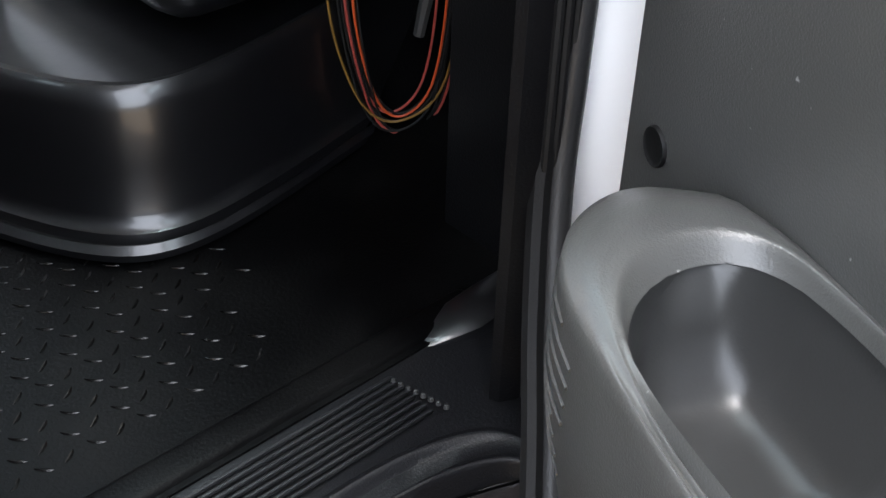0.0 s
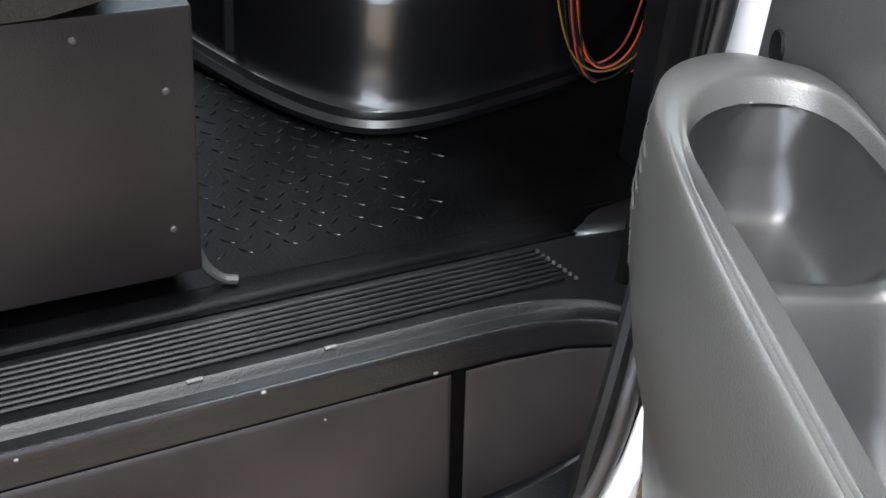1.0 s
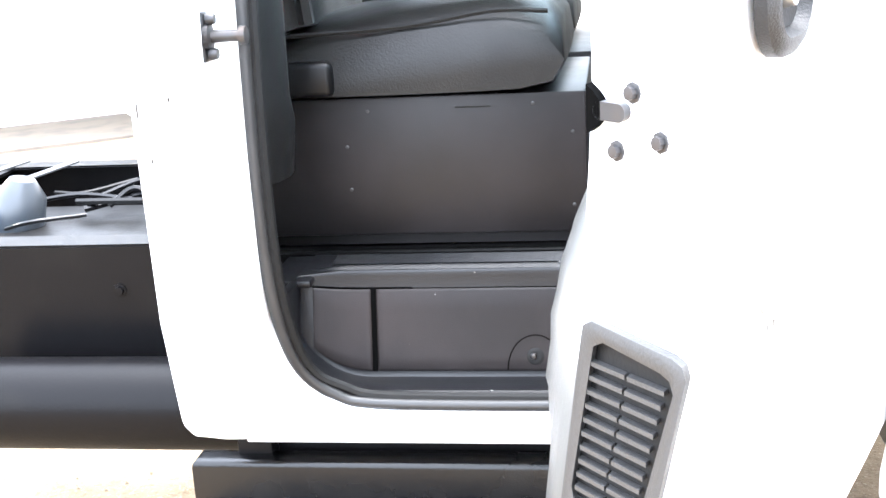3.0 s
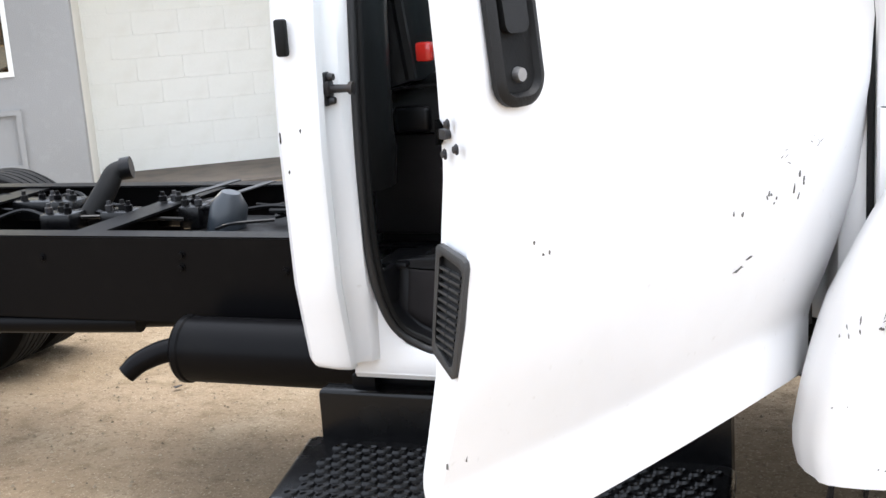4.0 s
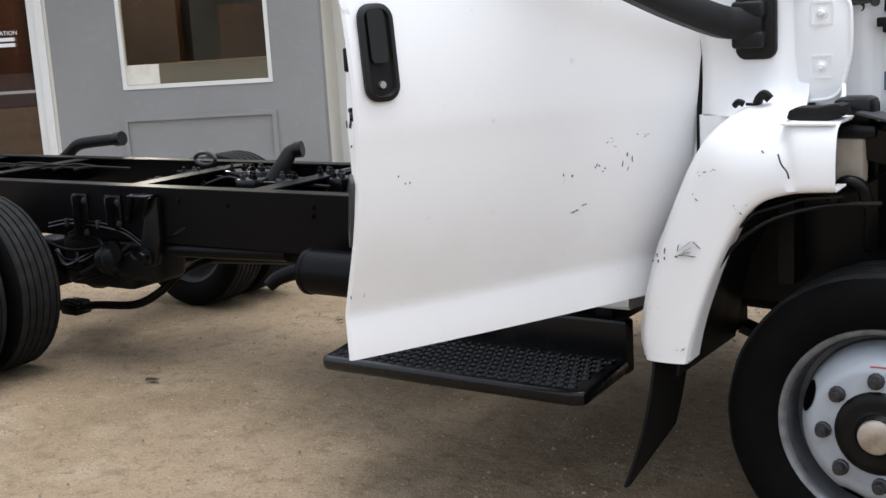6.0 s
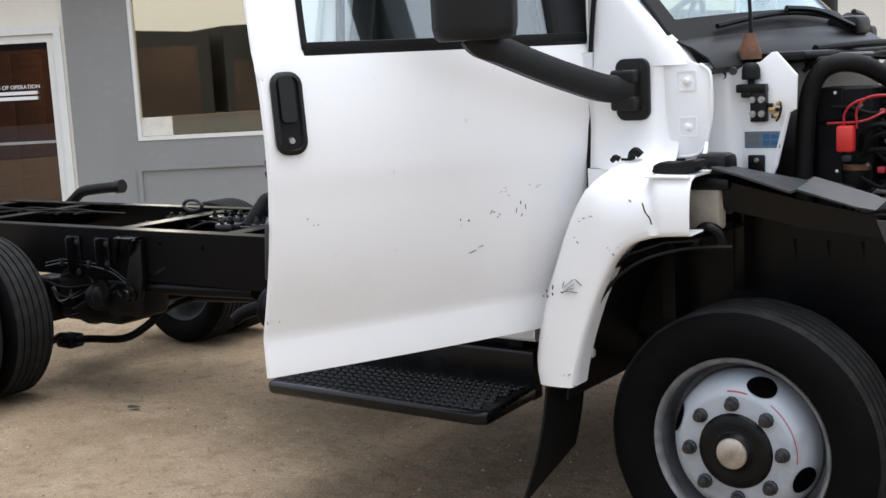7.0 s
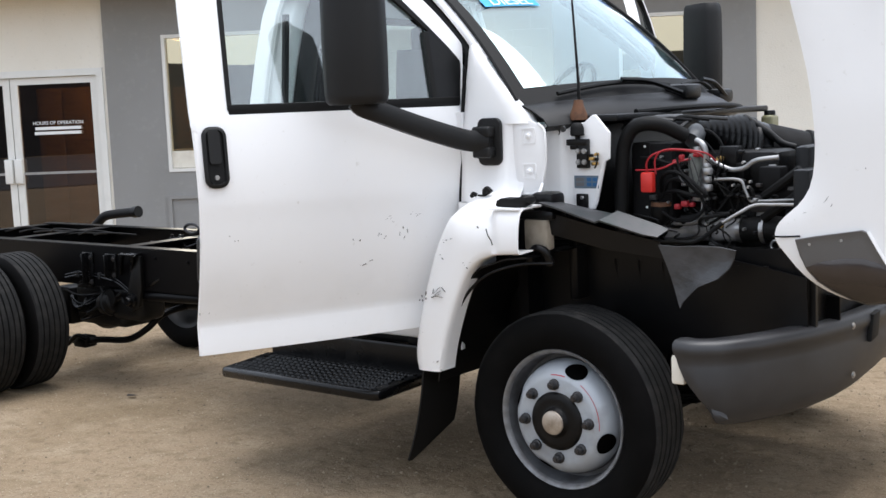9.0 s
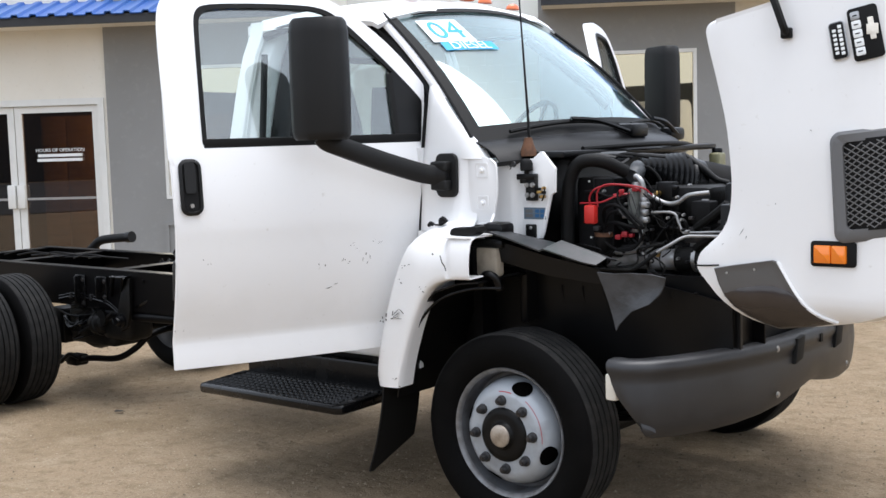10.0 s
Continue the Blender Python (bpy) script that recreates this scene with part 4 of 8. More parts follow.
def make_flare(m=False):
    left = [(-0.606, 0.545), (-0.618, 0.60), (-0.606, 0.68), (-0.582, 0.78), (-0.551, 0.88), (-0.514, 0.99), (-0.470, 1.09), (-0.418, 1.168), (-0.358, 1.221), (-0.300, 1.240), (-0.248, 1.236), (-0.226, 1.205), (-0.200, 1.194), (-0.15, 1.193), (-0.088, 1.192)]
    right = [(-0.470, 0.552), (-0.458, 0.61), (-0.442, 0.67), (-0.420, 0.735), (-0.396, 0.80), (-0.363, 0.873), (-0.326, 0.940), (-0.290, 0.978), (-0.258, 0.997), (-0.232, 1.006), (-0.210, 1.012), (-0.190, 1.016), (-0.165, 1.019), (-0.13, 1.021), (-0.086, 1.023)]
    left, right = cut_corners(left), cut_corners(right)
    rows = []
    for (x0, z0), (x1, z1) in zip(left, right):
        row = []
        back = 0.030 * min(1, max(0, (1.05 - z0) / 0.2))
        crease = 0.006 * math.exp(-((x0 + 0.222) / 0.012) ** 2)
        for t, y in ((-1, 0.10), (0, 0.04), (0.01, 0.0), (0.035, -0.026), (0.09, -0.044), (0.2, -0.055), (0.4, -0.063), (0.65, -0.068), (0.88, -0.069), (0.965, -0.067), (1.0, -0.058), (0.995, -0.03), (0.98, 0.03)):
            u = max(0, t)
            z = z0 + (z1 - z0) * u
            if z0 > 1.15:
                lean = min(1, (z0 - 1.15) / 0.08) * min(1, max(0, (z0 - 1.19) / 0.02) + (x0 < -0.3))
                y += max(0, z - 1.08) * 0.62 * (1 - u) ** 1.3 * lean
            row.append((x0 + (x1 - x0) * u - back * (t <= 0) - back * 0.5 * (t == 0.01), y + crease * (0 < t < 0.9), z))
        rows.append(row)
    bm = thick(loft(bmesh.new(), rows), 0.005)
    fl = part("fender_flare", mirrored(bm) if m else bm, WHITE, truck, angle=50)
    bm = prism(bmesh.new(), [(-0.222, 1.196), (-0.216, 1.214), (-0.198, 1.222), (-0.150, 1.222), (-0.10, 1.230), (-0.084, 1.226), (-0.080, 1.208), (-0.098, 1.195), (-0.13, 1.188), (-0.21, 1.188)], -0.012, 0.055, "y", bevel=0.006)
    part("rubber_stop", mirrored(bm) if m else bm, RUBBER, fl, "black rubber hood stop")
    bm = thick(loft(bmesh.new(), [[(x, y, 1.186) for y in (-0.05, 0.03, 0.11)] for x in (-0.226, -0.16, -0.092)]), 0.004)
    part("flare_shelf", mirrored(bm) if m else bm, WHITE, fl)
    if m:
        return
    for pts, r in (([(-0.318, 0.06, 1.228), (-0.305, 0.045, 1.245), (-0.292, 0.042, 1.250), (-0.280, 0.045, 1.238)], 0.012), ([(-0.375, 0.05, 1.222), (-0.362, 0.045, 1.232), (-0.35, 0.05, 1.226)], 0.0085), ([(-0.345, 0.05, 1.226), (-0.31, 0.055, 1.224)], 0.004)):
        part("notch", tube(bmesh.new(), pts, r, 7), RUBBER, fl)
    # a long crease under the front corner
    part("crack", tube(bmesh.new(), [(-0.222, -0.0725, 1.115), (-0.214, -0.073, 1.09), (-0.200, -0.0735, 1.072), (-0.195, -0.0735, 1.055)], 0.0022, 5, 3), LEAF, fl, "dark crack in the paint")
    rnd = random.Random(3)

    def mark(x, z, w, h, turn):
        part("scuff", scuff(rnd, w * 0.85, h * 0.75), GRIME, fl, "dark paint scuff", at=pose(x, -0.0643 - 0.009 * min(1, max(0, (x + 0.55 - (z - 0.84) * 0.35) / 0.08)), z, 0, turn, 0))
    # the big scrape: a dark blot with thin lines fanning forward
    mark(-0.492, 0.842, 0.007, 0.004, 15)
    mark(-0.480, 0.847, 0.010, 0.0022, -8)
    for x, z, w, q in ((-0.467, 0.872, 0.030, -38), (-0.462, 0.862, 0.022, -30), (-0.455, 0.846, 0.026, 4), (-0.470, 0.853, 0.020, -12), (-0.435, 0.876, 0.014, 40), (-0.487, 0.866, 0.012, -75)):
        mark(x, z, w, 0.0007, q)
    for x, z, h in ((-0.526, 0.855, 0.014), (-0.527, 0.835, 0.008), (-0.548, 0.842, 0.007), (-0.545, 0.825, 0.005), (-0.56, 0.825, 0.004)):
        mark(x, z, 0.0016, h, rnd.uniform(-15, 15))
    for x, z, n, spread in ((-0.40, 1.06, 5, 0.03), (-0.452, 1.0, 2, 0.02), (-0.26, 1.12, 2, 0.012), (-0.56, 0.70, 2, 0.015), (-0.50, 0.585, 4, 0.05), (-0.318, 0.975, 4, 0.02)):
        for _ in range(n):
            mark(x + rnd.uniform(-spread, spread), z + rnd.uniform(-spread, spread) * 0.6, rnd.choice((0.0009, 0.002, 0.006)), rnd.choice((0.0005, 0.0008, 0.002)), rnd.uniform(-50, 50))


make_flare()
make_flare(True)
# white side behind the flares and the round corners of the door openings
for m in (False, True):
    bm = bmesh.new()
    loft(bm, [[(-0.502, 0.20, z), (-0.504, 0.135, z), (-0.498, 0.125, z), (x, 0.10, z)] for z, x in ((0.605, -0.494), (0.78, -0.490), (0.88, -0.475), (0.99, -0.44), (1.09, -0.40), (1.19, -0.33))])
    part("side_panel", mirrored(thick(bm, 0.005)) if m else thick(bm, 0.005), WHITE, truck)
    for name, line in (("rear_corner", [(-1.60, 0.620), (-1.35, 0.620), (-1.35, 0.661), (-1.42, 0.669), (-1.47, 0.692), (-1.50, 0.738), (-1.515, 0.80), (-1.60, 0.80)]), ("front_corner", [(-0.768, 0.605), (-0.95, 0.605), (-0.95, 0.652), (-0.86, 0.674), (-0.80, 0.725), (-0.777, 0.79), (-0.766, 0.86)])):
        bm = bmesh.new()
        prism(bm, [(x, max(z, 0.612)) for x, z in line], 0.2015, 0.2245, "y", bevel=0.006)
        part(name, mirrored(bm) if m else bm, WHITE, truck)
# mud flaps
for m in (False, True):
    bm = bmesh.new()
    rows = []
    for t in np.linspace(0, 1, 8):
        rows.append([(-0.572 - (0.03 * t + 0.07 * t * t) * (1 - 2.2 * (y + 0.048)), y, 0.575 - t * (0.41 - max(0, y + 0.03) * 0.55)) for y in (-0.048, -0.030, 0.0, 0.06, 0.12, 0.175, 0.19)])
    loft(bm, rows)
    thick(bm, 0.008)
    part("mud_flap", mirrored(bm) if m else bm, RUBBER, truck, "black rubber mud flap")


# ---- doors ----
SKIN = [(0.69, -0.079), (0.70, -0.078), (0.795, -0.083), (0.812, -0.080), (0.90, -0.049), (1.0, -0.016), (1.10, 0.002), (1.20, 0.0115), (1.235, 0.017), (1.26, 0.0185), (1.35, 0.020), (1.45, 0.012), (1.55, -0.004), (1.8, -0.058), (2.0, -0.112), (2.14, -0.160), (2.185, -0.180), (2.22, -0.198)]


def skin_o(z):
    return float(np.interp(z, [a for a, _ in SKIN], [b for _, b in SKIN]))


def inner_o(z):
    """The inner edge of the door's end face."""
    return min(skin_o(z) - 0.085 + 0.035 * min(1, max(0, (0.97 - z) / 0.2)), float(np.interp(z, [1.1, 1.22], [-0.106, -0.088])))


def front_s(z):
    """The door's front edge."""
    return float(np.interp(z, [0.69, 0.9, 1.1, 1.3, 1.45, 1.57], [-0.03, -0.06, -0.084, -0.092, -0.098, -0.108]))


REAR = 0.988
SLANT = 0.47


def rear_s(z):
    return float(np.interp(z, [0.69, 0.8, 1.2, 1.6, 1.95, 2.08, 2.15, 2.185], [0.985, 0.985, 0.978, 0.985, 0.985, 0.965, 0.90, 0.80]))


def make_door(sg, at, detail):
    """sg: 1 for the right door, -1 for the mirrored left door. x runs to the rear edge, y outwards."""
    def flip(bm):
        if sg < 0:
            bmesh.ops.transform(bm, matrix=Matrix.Diagonal((1, -1, 1, 1)), verts=bm.verts)
        return bm
    # lower body: closed shell from skin to inner panel
    bm = bmesh.new()
    rows = []
    for z in (0.69, 0.70, 0.75, 0.788, 0.795, 0.803, 0.812, 0.822, 0.86, 0.95, 1.05, 1.15, 1.215, 1.235, 1.255, 1.275, 1.35, 1.45, 1.52, 1.555, 1.565):
        a, b, o = front_s(z), rear_s(z), skin_o(z)
        row = [(a, o - 0.09, z), (a, o - 0.012, z), (a + 0.008, o - 0.002, z)]
        row += [(a + (b - a) * t, o + 0.012 * math.sin(math.pi * t), z) for t in np.linspace(0.04, 0.965, 12)]
        row += [(b - 0.006, o - 0.001, z), (b, o - 0.008, z), (b - 0.002, o - 0.014, z), (b - 0.010, o - 0.018, z), (b - 0.010 - SLANT * (o - 0.018 - inner_o(z)), inner_o(z), z), (b - 0.035 - SLANT * (o - 0.018 - inner_o(z)), inner_o(z) - 0.012, z), (0.80, min(o - 0.105, -0.147 - float(np.interp(z, [1.1, 1.3], [0.012, 0.0]))), z), (0.75, min(o - 0.105, -0.14), z), (0.60, min(o - 0.10, -0.13), z)]
        rows.append(row)
    loft(bm, rows, close_v=True, caps=True)
    door = part("door", flip(bm), WHITE, truck, "white cab door swung wide open", at=at)
    # window frame, as a ring round the glass
    outer = [(REAR, 1.50), (REAR, 1.58), (0.986, 1.75), (0.983, 1.95), (0.974, 2.08), (0.95, 2.155), (0.90, 2.195), (0.80, 2.212), (0.60, 2.216), (0.42, 2.212), (0.27, 2.192), (0.165, 2.14), (-0.016, 1.984), (-0.142, 1.825), (-0.150, 1.795), (-0.112, 1.58), (-0.108, 1.50), (0.0, 1.50), (0.90, 1.50)]
    inner = [(0.846, 1.572), (0.846, 1.61), (0.842, 1.75), (0.836, 1.90), (0.828, 2.06), (0.815, 2.115), (0.775, 2.141), (0.60, 2.148), (0.42, 2.148), (0.28, 2.140), (0.20, 2.098), (0.065, 1.962), (-0.06, 1.826), (-0.122, 1.752), (-0.130, 1.735), (-0.107, 1.61), (-0.104, 1.572), (-0.07, 1.572), (0.81, 1.572)]
    for _ in range(2):
        outer, inner = [cut_corners(line + line[:1])[1:-1] for line in (outer, inner)]
    bm = bmesh.new()
    rows = []
    for line, w in (([(a * 0.86 + b * 0.14, c * 0.94 + d * 0.06) for (a, c), (b, d) in zip(outer, inner)], -0.05), (outer, -0.008), ([(a * 0.985 + b * 0.015, c * 0.985 + d * 0.015) for (a, c), (b, d) in zip(outer, inner)], 0.0), (inner, -0.002), (inner, -0.055)):
        rows.append([(s, skin_o(z) + (max(w, -0.0008) if z < 1.57 and w > -0.04 else w), z) for s, z in line])
    loft(bm, rows, close_u=True, close_v=True)
    part("window_frame", flip(bm), WHITE, door)
    # black rubber round the glass
    cx, cz = 0.42, 1.85
    def shrink(line, k):
        return [(s + k * (1 if s < cx else -1) * min(1, abs(s - cx) / 0.3), z + k * (1 if z < cz else -1) * min(1, abs(z - cz) / 0.2)) for s, z in line]
    bm = bmesh.new()
    rows = []
    for k, w in ((0.0, 0.002), (0.018, 0.001), (0.02, -0.02), (0.0, -0.02)):
        rows.append([(s, skin_o(z) + w, z) for s, z in shrink(inner, k)])
    loft(bm, rows, close_u=True, close_v=True)
    part("window_rubber", flip(bm), RUBBER, door)
    bm = bmesh.new()
    box(bm, -0.10, 0.842, skin_o(1.58) - 0.03, skin_o(1.58) + 0.004, 1.566, 1.602, bevel=0.004)
    part("belt_rubber", flip(bm), RUBBER, door)
    # quarter triangle
    bm = bmesh.new()
    tri = [(-0.102, 1.572), (0.008, 1.572), (-0.002, 1.86), (-0.015, 1.87), (-0.06, 1.822), (-0.124, 1.742)]
    rows = [[(s, skin_o(z) + w, z) for s, z in tri] for w in (-0.02, 0.003)]
    loft(bm, rows, close_v=True, caps=True)
    part("corner_panel", flip(bm), PLASTIC, door, "black plastic mirror corner")
    bm = bmesh.new()
    gl = [(0.0, 1.58), (0.842, 1.58), (0.836, 1.90), (0.825, 2.07), (0.77, 2.135), (0.60, 2.146), (0.42, 2.146), (0.28, 2.138), (0.20, 2.095), (0.0, 1.885)]
    bm.faces.new([bm.verts.new((s, skin_o(z) - 0.014, z)) for s, z in gl])
    part("window_divider", flip(loft(bmesh.new(), [[(a, skin_o(z) + w, z) for a, w in ((-0.004, -0.02), (-0.004, 0.004), (0.016, 0.004), (0.016, -0.02))] for z in (1.575, 1.70, 1.86)], close_v=True, caps=True)), RUBBER, door)
    g = part("window_glass", flip(thick(bm, 0.004)), GLASS, door, "clear raised side window")
    g.visible_shadow = False
    # outside handle
    bm = bmesh.new()
    rows = []
    for k, w in ((0, -0.004), (0, 0.004), (0.006, 0.008), (0.012, 0.009), (0.016, 0.002), (0.02, -0.006)):
        rows.append([(s, skin_o(z) + w + 0.010, z) for s, z in rounded(0.866 + k, 0.955 - k, 1.308 + k, 1.527 - k, 0.035 - k, 6)])
    loft(bm, rows, close_v=True)
    h = part("handle", flip(bm), MIRRORBLACK, door, "black recessed outside handle")
    bm = bmesh.new()
    rows = [[(s, skin_o(z) + w + 0.010, z) for s, z in rounded(0.883, 0.939, 1.325, 1.512, 0.02, 4)] for w in (-0.01, 0.0015)]
    loft(bm, rows, close_v=True, caps=True)
    part("handle_well", flip(bm), RUBBER, h)
    bm = bmesh.new()
    rows = [[(s, skin_o(z) + w + 0.010, z) for s, z in rounded(0.892, 0.935, 1.395, 1.515, 0.012, 4)] for w in (-0.006, 0.006, 0.010)]
    loft(bm, rows, close_v=True, caps=True)
    part("grip", flip(bm), MIRRORBLACK, h)
    bm = lathe(bmesh.new(), [(0, 0.018), (0.008, 0.018), (0.0095, 0.012), (0.0095, 0)], 12, (0.912, skin_o(1.346), 1.346))
    part("lock", flip(bm), STEEL, h, "round steel key lock")
    # inner trim panel
    bm = bmesh.new()
    rows = []
    for z in (0.74, 0.80, 0.95, 1.10, 1.25, 1.40, 1.50, 1.545):
        up = 0.03 if z > 1.5 else 0
        low = float(np.interp(z, [1.1, 1.3], [0.012, 0.0]))
        rows.append([(s, o + up, z) for s, o in ((-0.150, -0.135), (-0.153, -0.163), (-0.145, -0.170), (0.1, -0.173), (0.3, -0.174), (0.5, -0.174), (0.6, -0.173), (0.7, -0.167 - low), (0.775, -0.154 - low), (0.79, -0.148 - low), (0.792, -0.138 - low))])
    tr = part("inner_trim", flip(thick(loft(bm, rows), 0.012)), TRIM, door, "dark grey moulded inner door panel")
    if not detail:
        return door
    bm = lathe(bmesh.new(), [(0.0, -0.0006), (0.0095, -0.0006), (0.0118, -0.0014), (0.0128, -0.0022), (0.0135, -0.001), (0.0135, 0.004)], 20)
    part("trim_hole", bm, RUBBER, tr, "dark round access hole", at=pose(-0.106, -0.1712, 1.124))
    return door


TH = 66
right_door = make_door(1, pose(-0.56, 0.10, 0, 0, 0, 180 + TH), True)
make_door(-1, pose(-0.56, 2 * MID - 0.10, 0, 0, 0, 180 - TH), False)


def door_details():
    door = right_door
    tr = [c for c in door.children if c.name.startswith("inner_trim")][0]
    # end face: latch slot, bolts and vent
    e = REAR + 0.001
    bolt = hexbolt(0.0047, 0.005, DARKSTEEL)

    def lean(bm):
        """Lays a piece against the slanted end face."""
        for v in bm.verts:
            v.co.x += SLANT * (v.co.y - skin_o(v.co.z) + 0.018) - 0.001
        return bm
    for o, z in ((-0.048, 1.29), (-0.026, 1.262), (-0.062, 1.252)):
        shared("latch_bolt", bolt, door, [pose(e - 0.011 + SLANT * (o - skin_o(z) + 0.018), o, z, 0, 0, 65)], "round steel latch bolt")
    bm = bmesh.new()
    prism(bm, [(-0.0885, 1.292), (-0.082, 1.288), (-0.076, 1.282), (-0.076, 1.270), (-0.082, 1.264), (-0.0885, 1.260)], e - 0.02, e - 0.0085, "x")
    part("latch_slot", lean(bm), JOINTBLACK, door, "dark latch slot")
    part("latch_fork", lean(prism(bmesh.new(), rounded(-0.083, -0.055, 1.270, 1.282, 0.0058, 4), e - 0.02, e - 0.0085, "x")), DARKSTEEL, door, "grey latch fork")
    bm = bmesh.new()
    vent = [(-0.0915, 1.122), (-0.0895, 1.132), (-0.081, 1.137), (-0.012, 1.132), (-0.004, 1.129), (-0.001, 1.121), (-0.032, 0.985), (-0.035, 0.977), (-0.043, 0.974), (-0.100, 0.988), (-0.107, 0.993), (-0.109, 1.002)]
    def inset(k):
        return [(o + k * (0.010 if o < (z - 1.06) * 0.2 - 0.056 else -0.010), z + k * (0.012 if z < 1.06 else -0.012)) for o, z in vent]
    loft(bm, [[(w, o, z) for o, z in line] for line, w in ((vent, e - 0.012), (vent, e - 0.003), (inset(0.4), e - 0.001), (inset(1), e - 0.003), (inset(1), e - 0.012))], close_v=True)
    v = part("pressure_vent", lean(bm), GREYPLASTIC, door, "grey slatted pressure relief vent")
    part("vent_back", lean(prism(bmesh.new(), inset(1), e - 0.014, e - 0.010, "x")), RUBBER, v)
    for k in range(11):
        z = 1.003 + k * 0.0104
        sl = (z - 1.0) / 0.12
        a, b = -0.098 + 0.017 * sl, -0.046 + 0.031 * sl
        for c, d in ((a, (a + b) / 2 - 0.001), ((a + b) / 2 + 0.001, b)):
            part("slat", lean(boxed(e - 0.010, e - 0.0035, c, d, z - 0.0016, z + 0.0016)), GREYPLASTIC, v)
    part("reflector", lathe(bmesh.new(), [(0, -0.008), (0.009, -0.007), (0.0145, -0.003), (0.017, 0.004)], 16), REDLENS, tr, "round red reflector", at=pose(0.725, -0.164, 1.388, 0, 0, 9))
    # armrest pocket with a cup bowl and a trough behind it, hollow from above
    centre = (0.19, -0.235)
    angles = [math.atan2(0.075 * math.sin(q), 0.25 * math.cos(q)) for q in np.linspace(0, 2 * math.pi, 72, endpoint=False)]

    def across(outline):
        """Where rays from the centre meet an outline."""
        out = []
        for q in angles:
            dx, dy = math.cos(q), math.sin(q)
            best = 0.0
            for (x0, y0), (x1, y1) in zip(outline, outline[1:] + outline[:1]):
                ex, ey = x1 - x0, y1 - y0
                det = dx * -ey + ex * dy
                if abs(det) < 1e-9:
                    continue
                px, py = x0 - centre[0], y0 - centre[1]
                r, k = (px * -ey + ex * py) / det, (dx * py - dy * px) / det
                if 0 <= k <= 1 and r > best:
                    best = r
            out.append((centre[0] + best * dx, centre[1] + best * dy))
        return out

    def round_off(line, n=2):
        for _ in range(n):
            line = [((a * 3 + c) / 4, (b * 3 + d) / 4) if k == 0 else ((a + c * 3) / 4, (b + d * 3) / 4) for (a, b), (c, d) in zip(line, line[1:] + line[:1]) for k in (0, 1)]
        return line

    def body(z):
        k = float(np.interp(z, [0.72, 0.80, 0.95, 1.05, 1.11, 1.15, 1.17], [3.4, 3.1, 2.5, 2.0, 1.55, 1.15, 1.0]))
        bulge = float(np.interp(z, [0.72, 0.76, 0.85, 0.92, 1.0, 1.08, 1.16], [-0.075, -0.06, -0.044, -0.034, -0.008, 0.002, 0.0]))
        line = [(-0.01, -0.17), (-0.028, -0.20), (-0.038, -0.222), (-0.033, -0.248), (-0.010, -0.278), (0.03, -0.297), (0.10, -0.305), (0.16, -0.308), (0.25, -0.307), (0.36, -0.300), (0.44, -0.292), (0.505, -0.274), (0.53, -0.24), (0.54, -0.21), (0.545, -0.16), (0.3, -0.165), (0.1, -0.165)]
        return across(round_off([(s if s < 0.36 else 0.36 + (s - 0.36) * k, o - bulge * (1 if o < -0.2 else 0) + (0.05 * (k - 1) / 2.4 if s > 0.515 else 0)) for s, o in line]))
    mouth = across(round_off([(0.037, -0.225), (0.043, -0.25), (0.060, -0.272), (0.09, -0.289), (0.136, -0.2945), (0.174, -0.292), (0.25, -0.284), (0.36, -0.278), (0.45, -0.272), (0.510, -0.260), (0.515, -0.225), (0.490, -0.184), (0.30, -0.178), (0.165, -0.178), (0.104, -0.179), (0.062, -0.186), (0.041, -0.204)], 1))

    def toward(line, k, other):
        return [(a + (c - a) * k, b + (d - b) * k) for (a, b), (c, d) in zip(line, other)]
    top = body(1.155)
    rows = [[(s, o, z) for s, o in body(z)] for z in (0.72, 0.735, 0.76, 0.80, 0.86, 0.92, 0.98, 1.03, 1.07, 1.10, 1.125, 1.138)]
    for k, z in ((0.03, 1.150), (0.10, 1.1545), (0.16, 1.157), (0.21, 1.1575), (0.26, 1.1565), (0.32, 1.1535), (0.52, 1.1525), (0.57, 1.1545), (0.62, 1.1550), (0.67, 1.1535), (0.76, 1.1520), (0.82, 1.1545), (0.87, 1.1595), (0.91, 1.1615), (0.95, 1.1605), (0.98, 1.156), (1.0, 1.149)):
        line = toward(top, k, mouth)
        plain = float(np.interp(k, [0, 0.4, 0.8, 1.0], [1.149, 1.159, 1.161, 1.149]))
        rows.append([(s, o, plain + (z - plain) * float(np.interp(s, [0.06, 0.15], [0.0, 1.0]))) if o < -0.2 else (s, o, plain) for s, o in line])
    pocket = part("armrest_pocket", loft(bmesh.new(), rows, close_v=True), TRIM, door, "dark grey armrest pocket with a cup bowl", angle=60)
    # inside of bowl and trough
    lo_s, hi_s = min(s for s, _ in mouth) + 0.001, max(s for s, _ in mouth) - 0.001
    rows = []
    for s in np.linspace(lo_s, hi_s, 72):
        cut = sorted(p[1] + (q[1] - p[1]) * (s - p[0]) / (q[0] - p[0]) for p, q in zip(mouth, mouth[1:] + mouth[:1]) if (p[0] - s) * (q[0] - s) <= 0 and p[0] != q[0])
        a, b = cut[0], cut[-1]
        if not rows:
            rows.append([(s - 0.005, a - 0.006 + (b - a + 0.012) * t, 1.147) for t in np.linspace(0, 1, 21)])
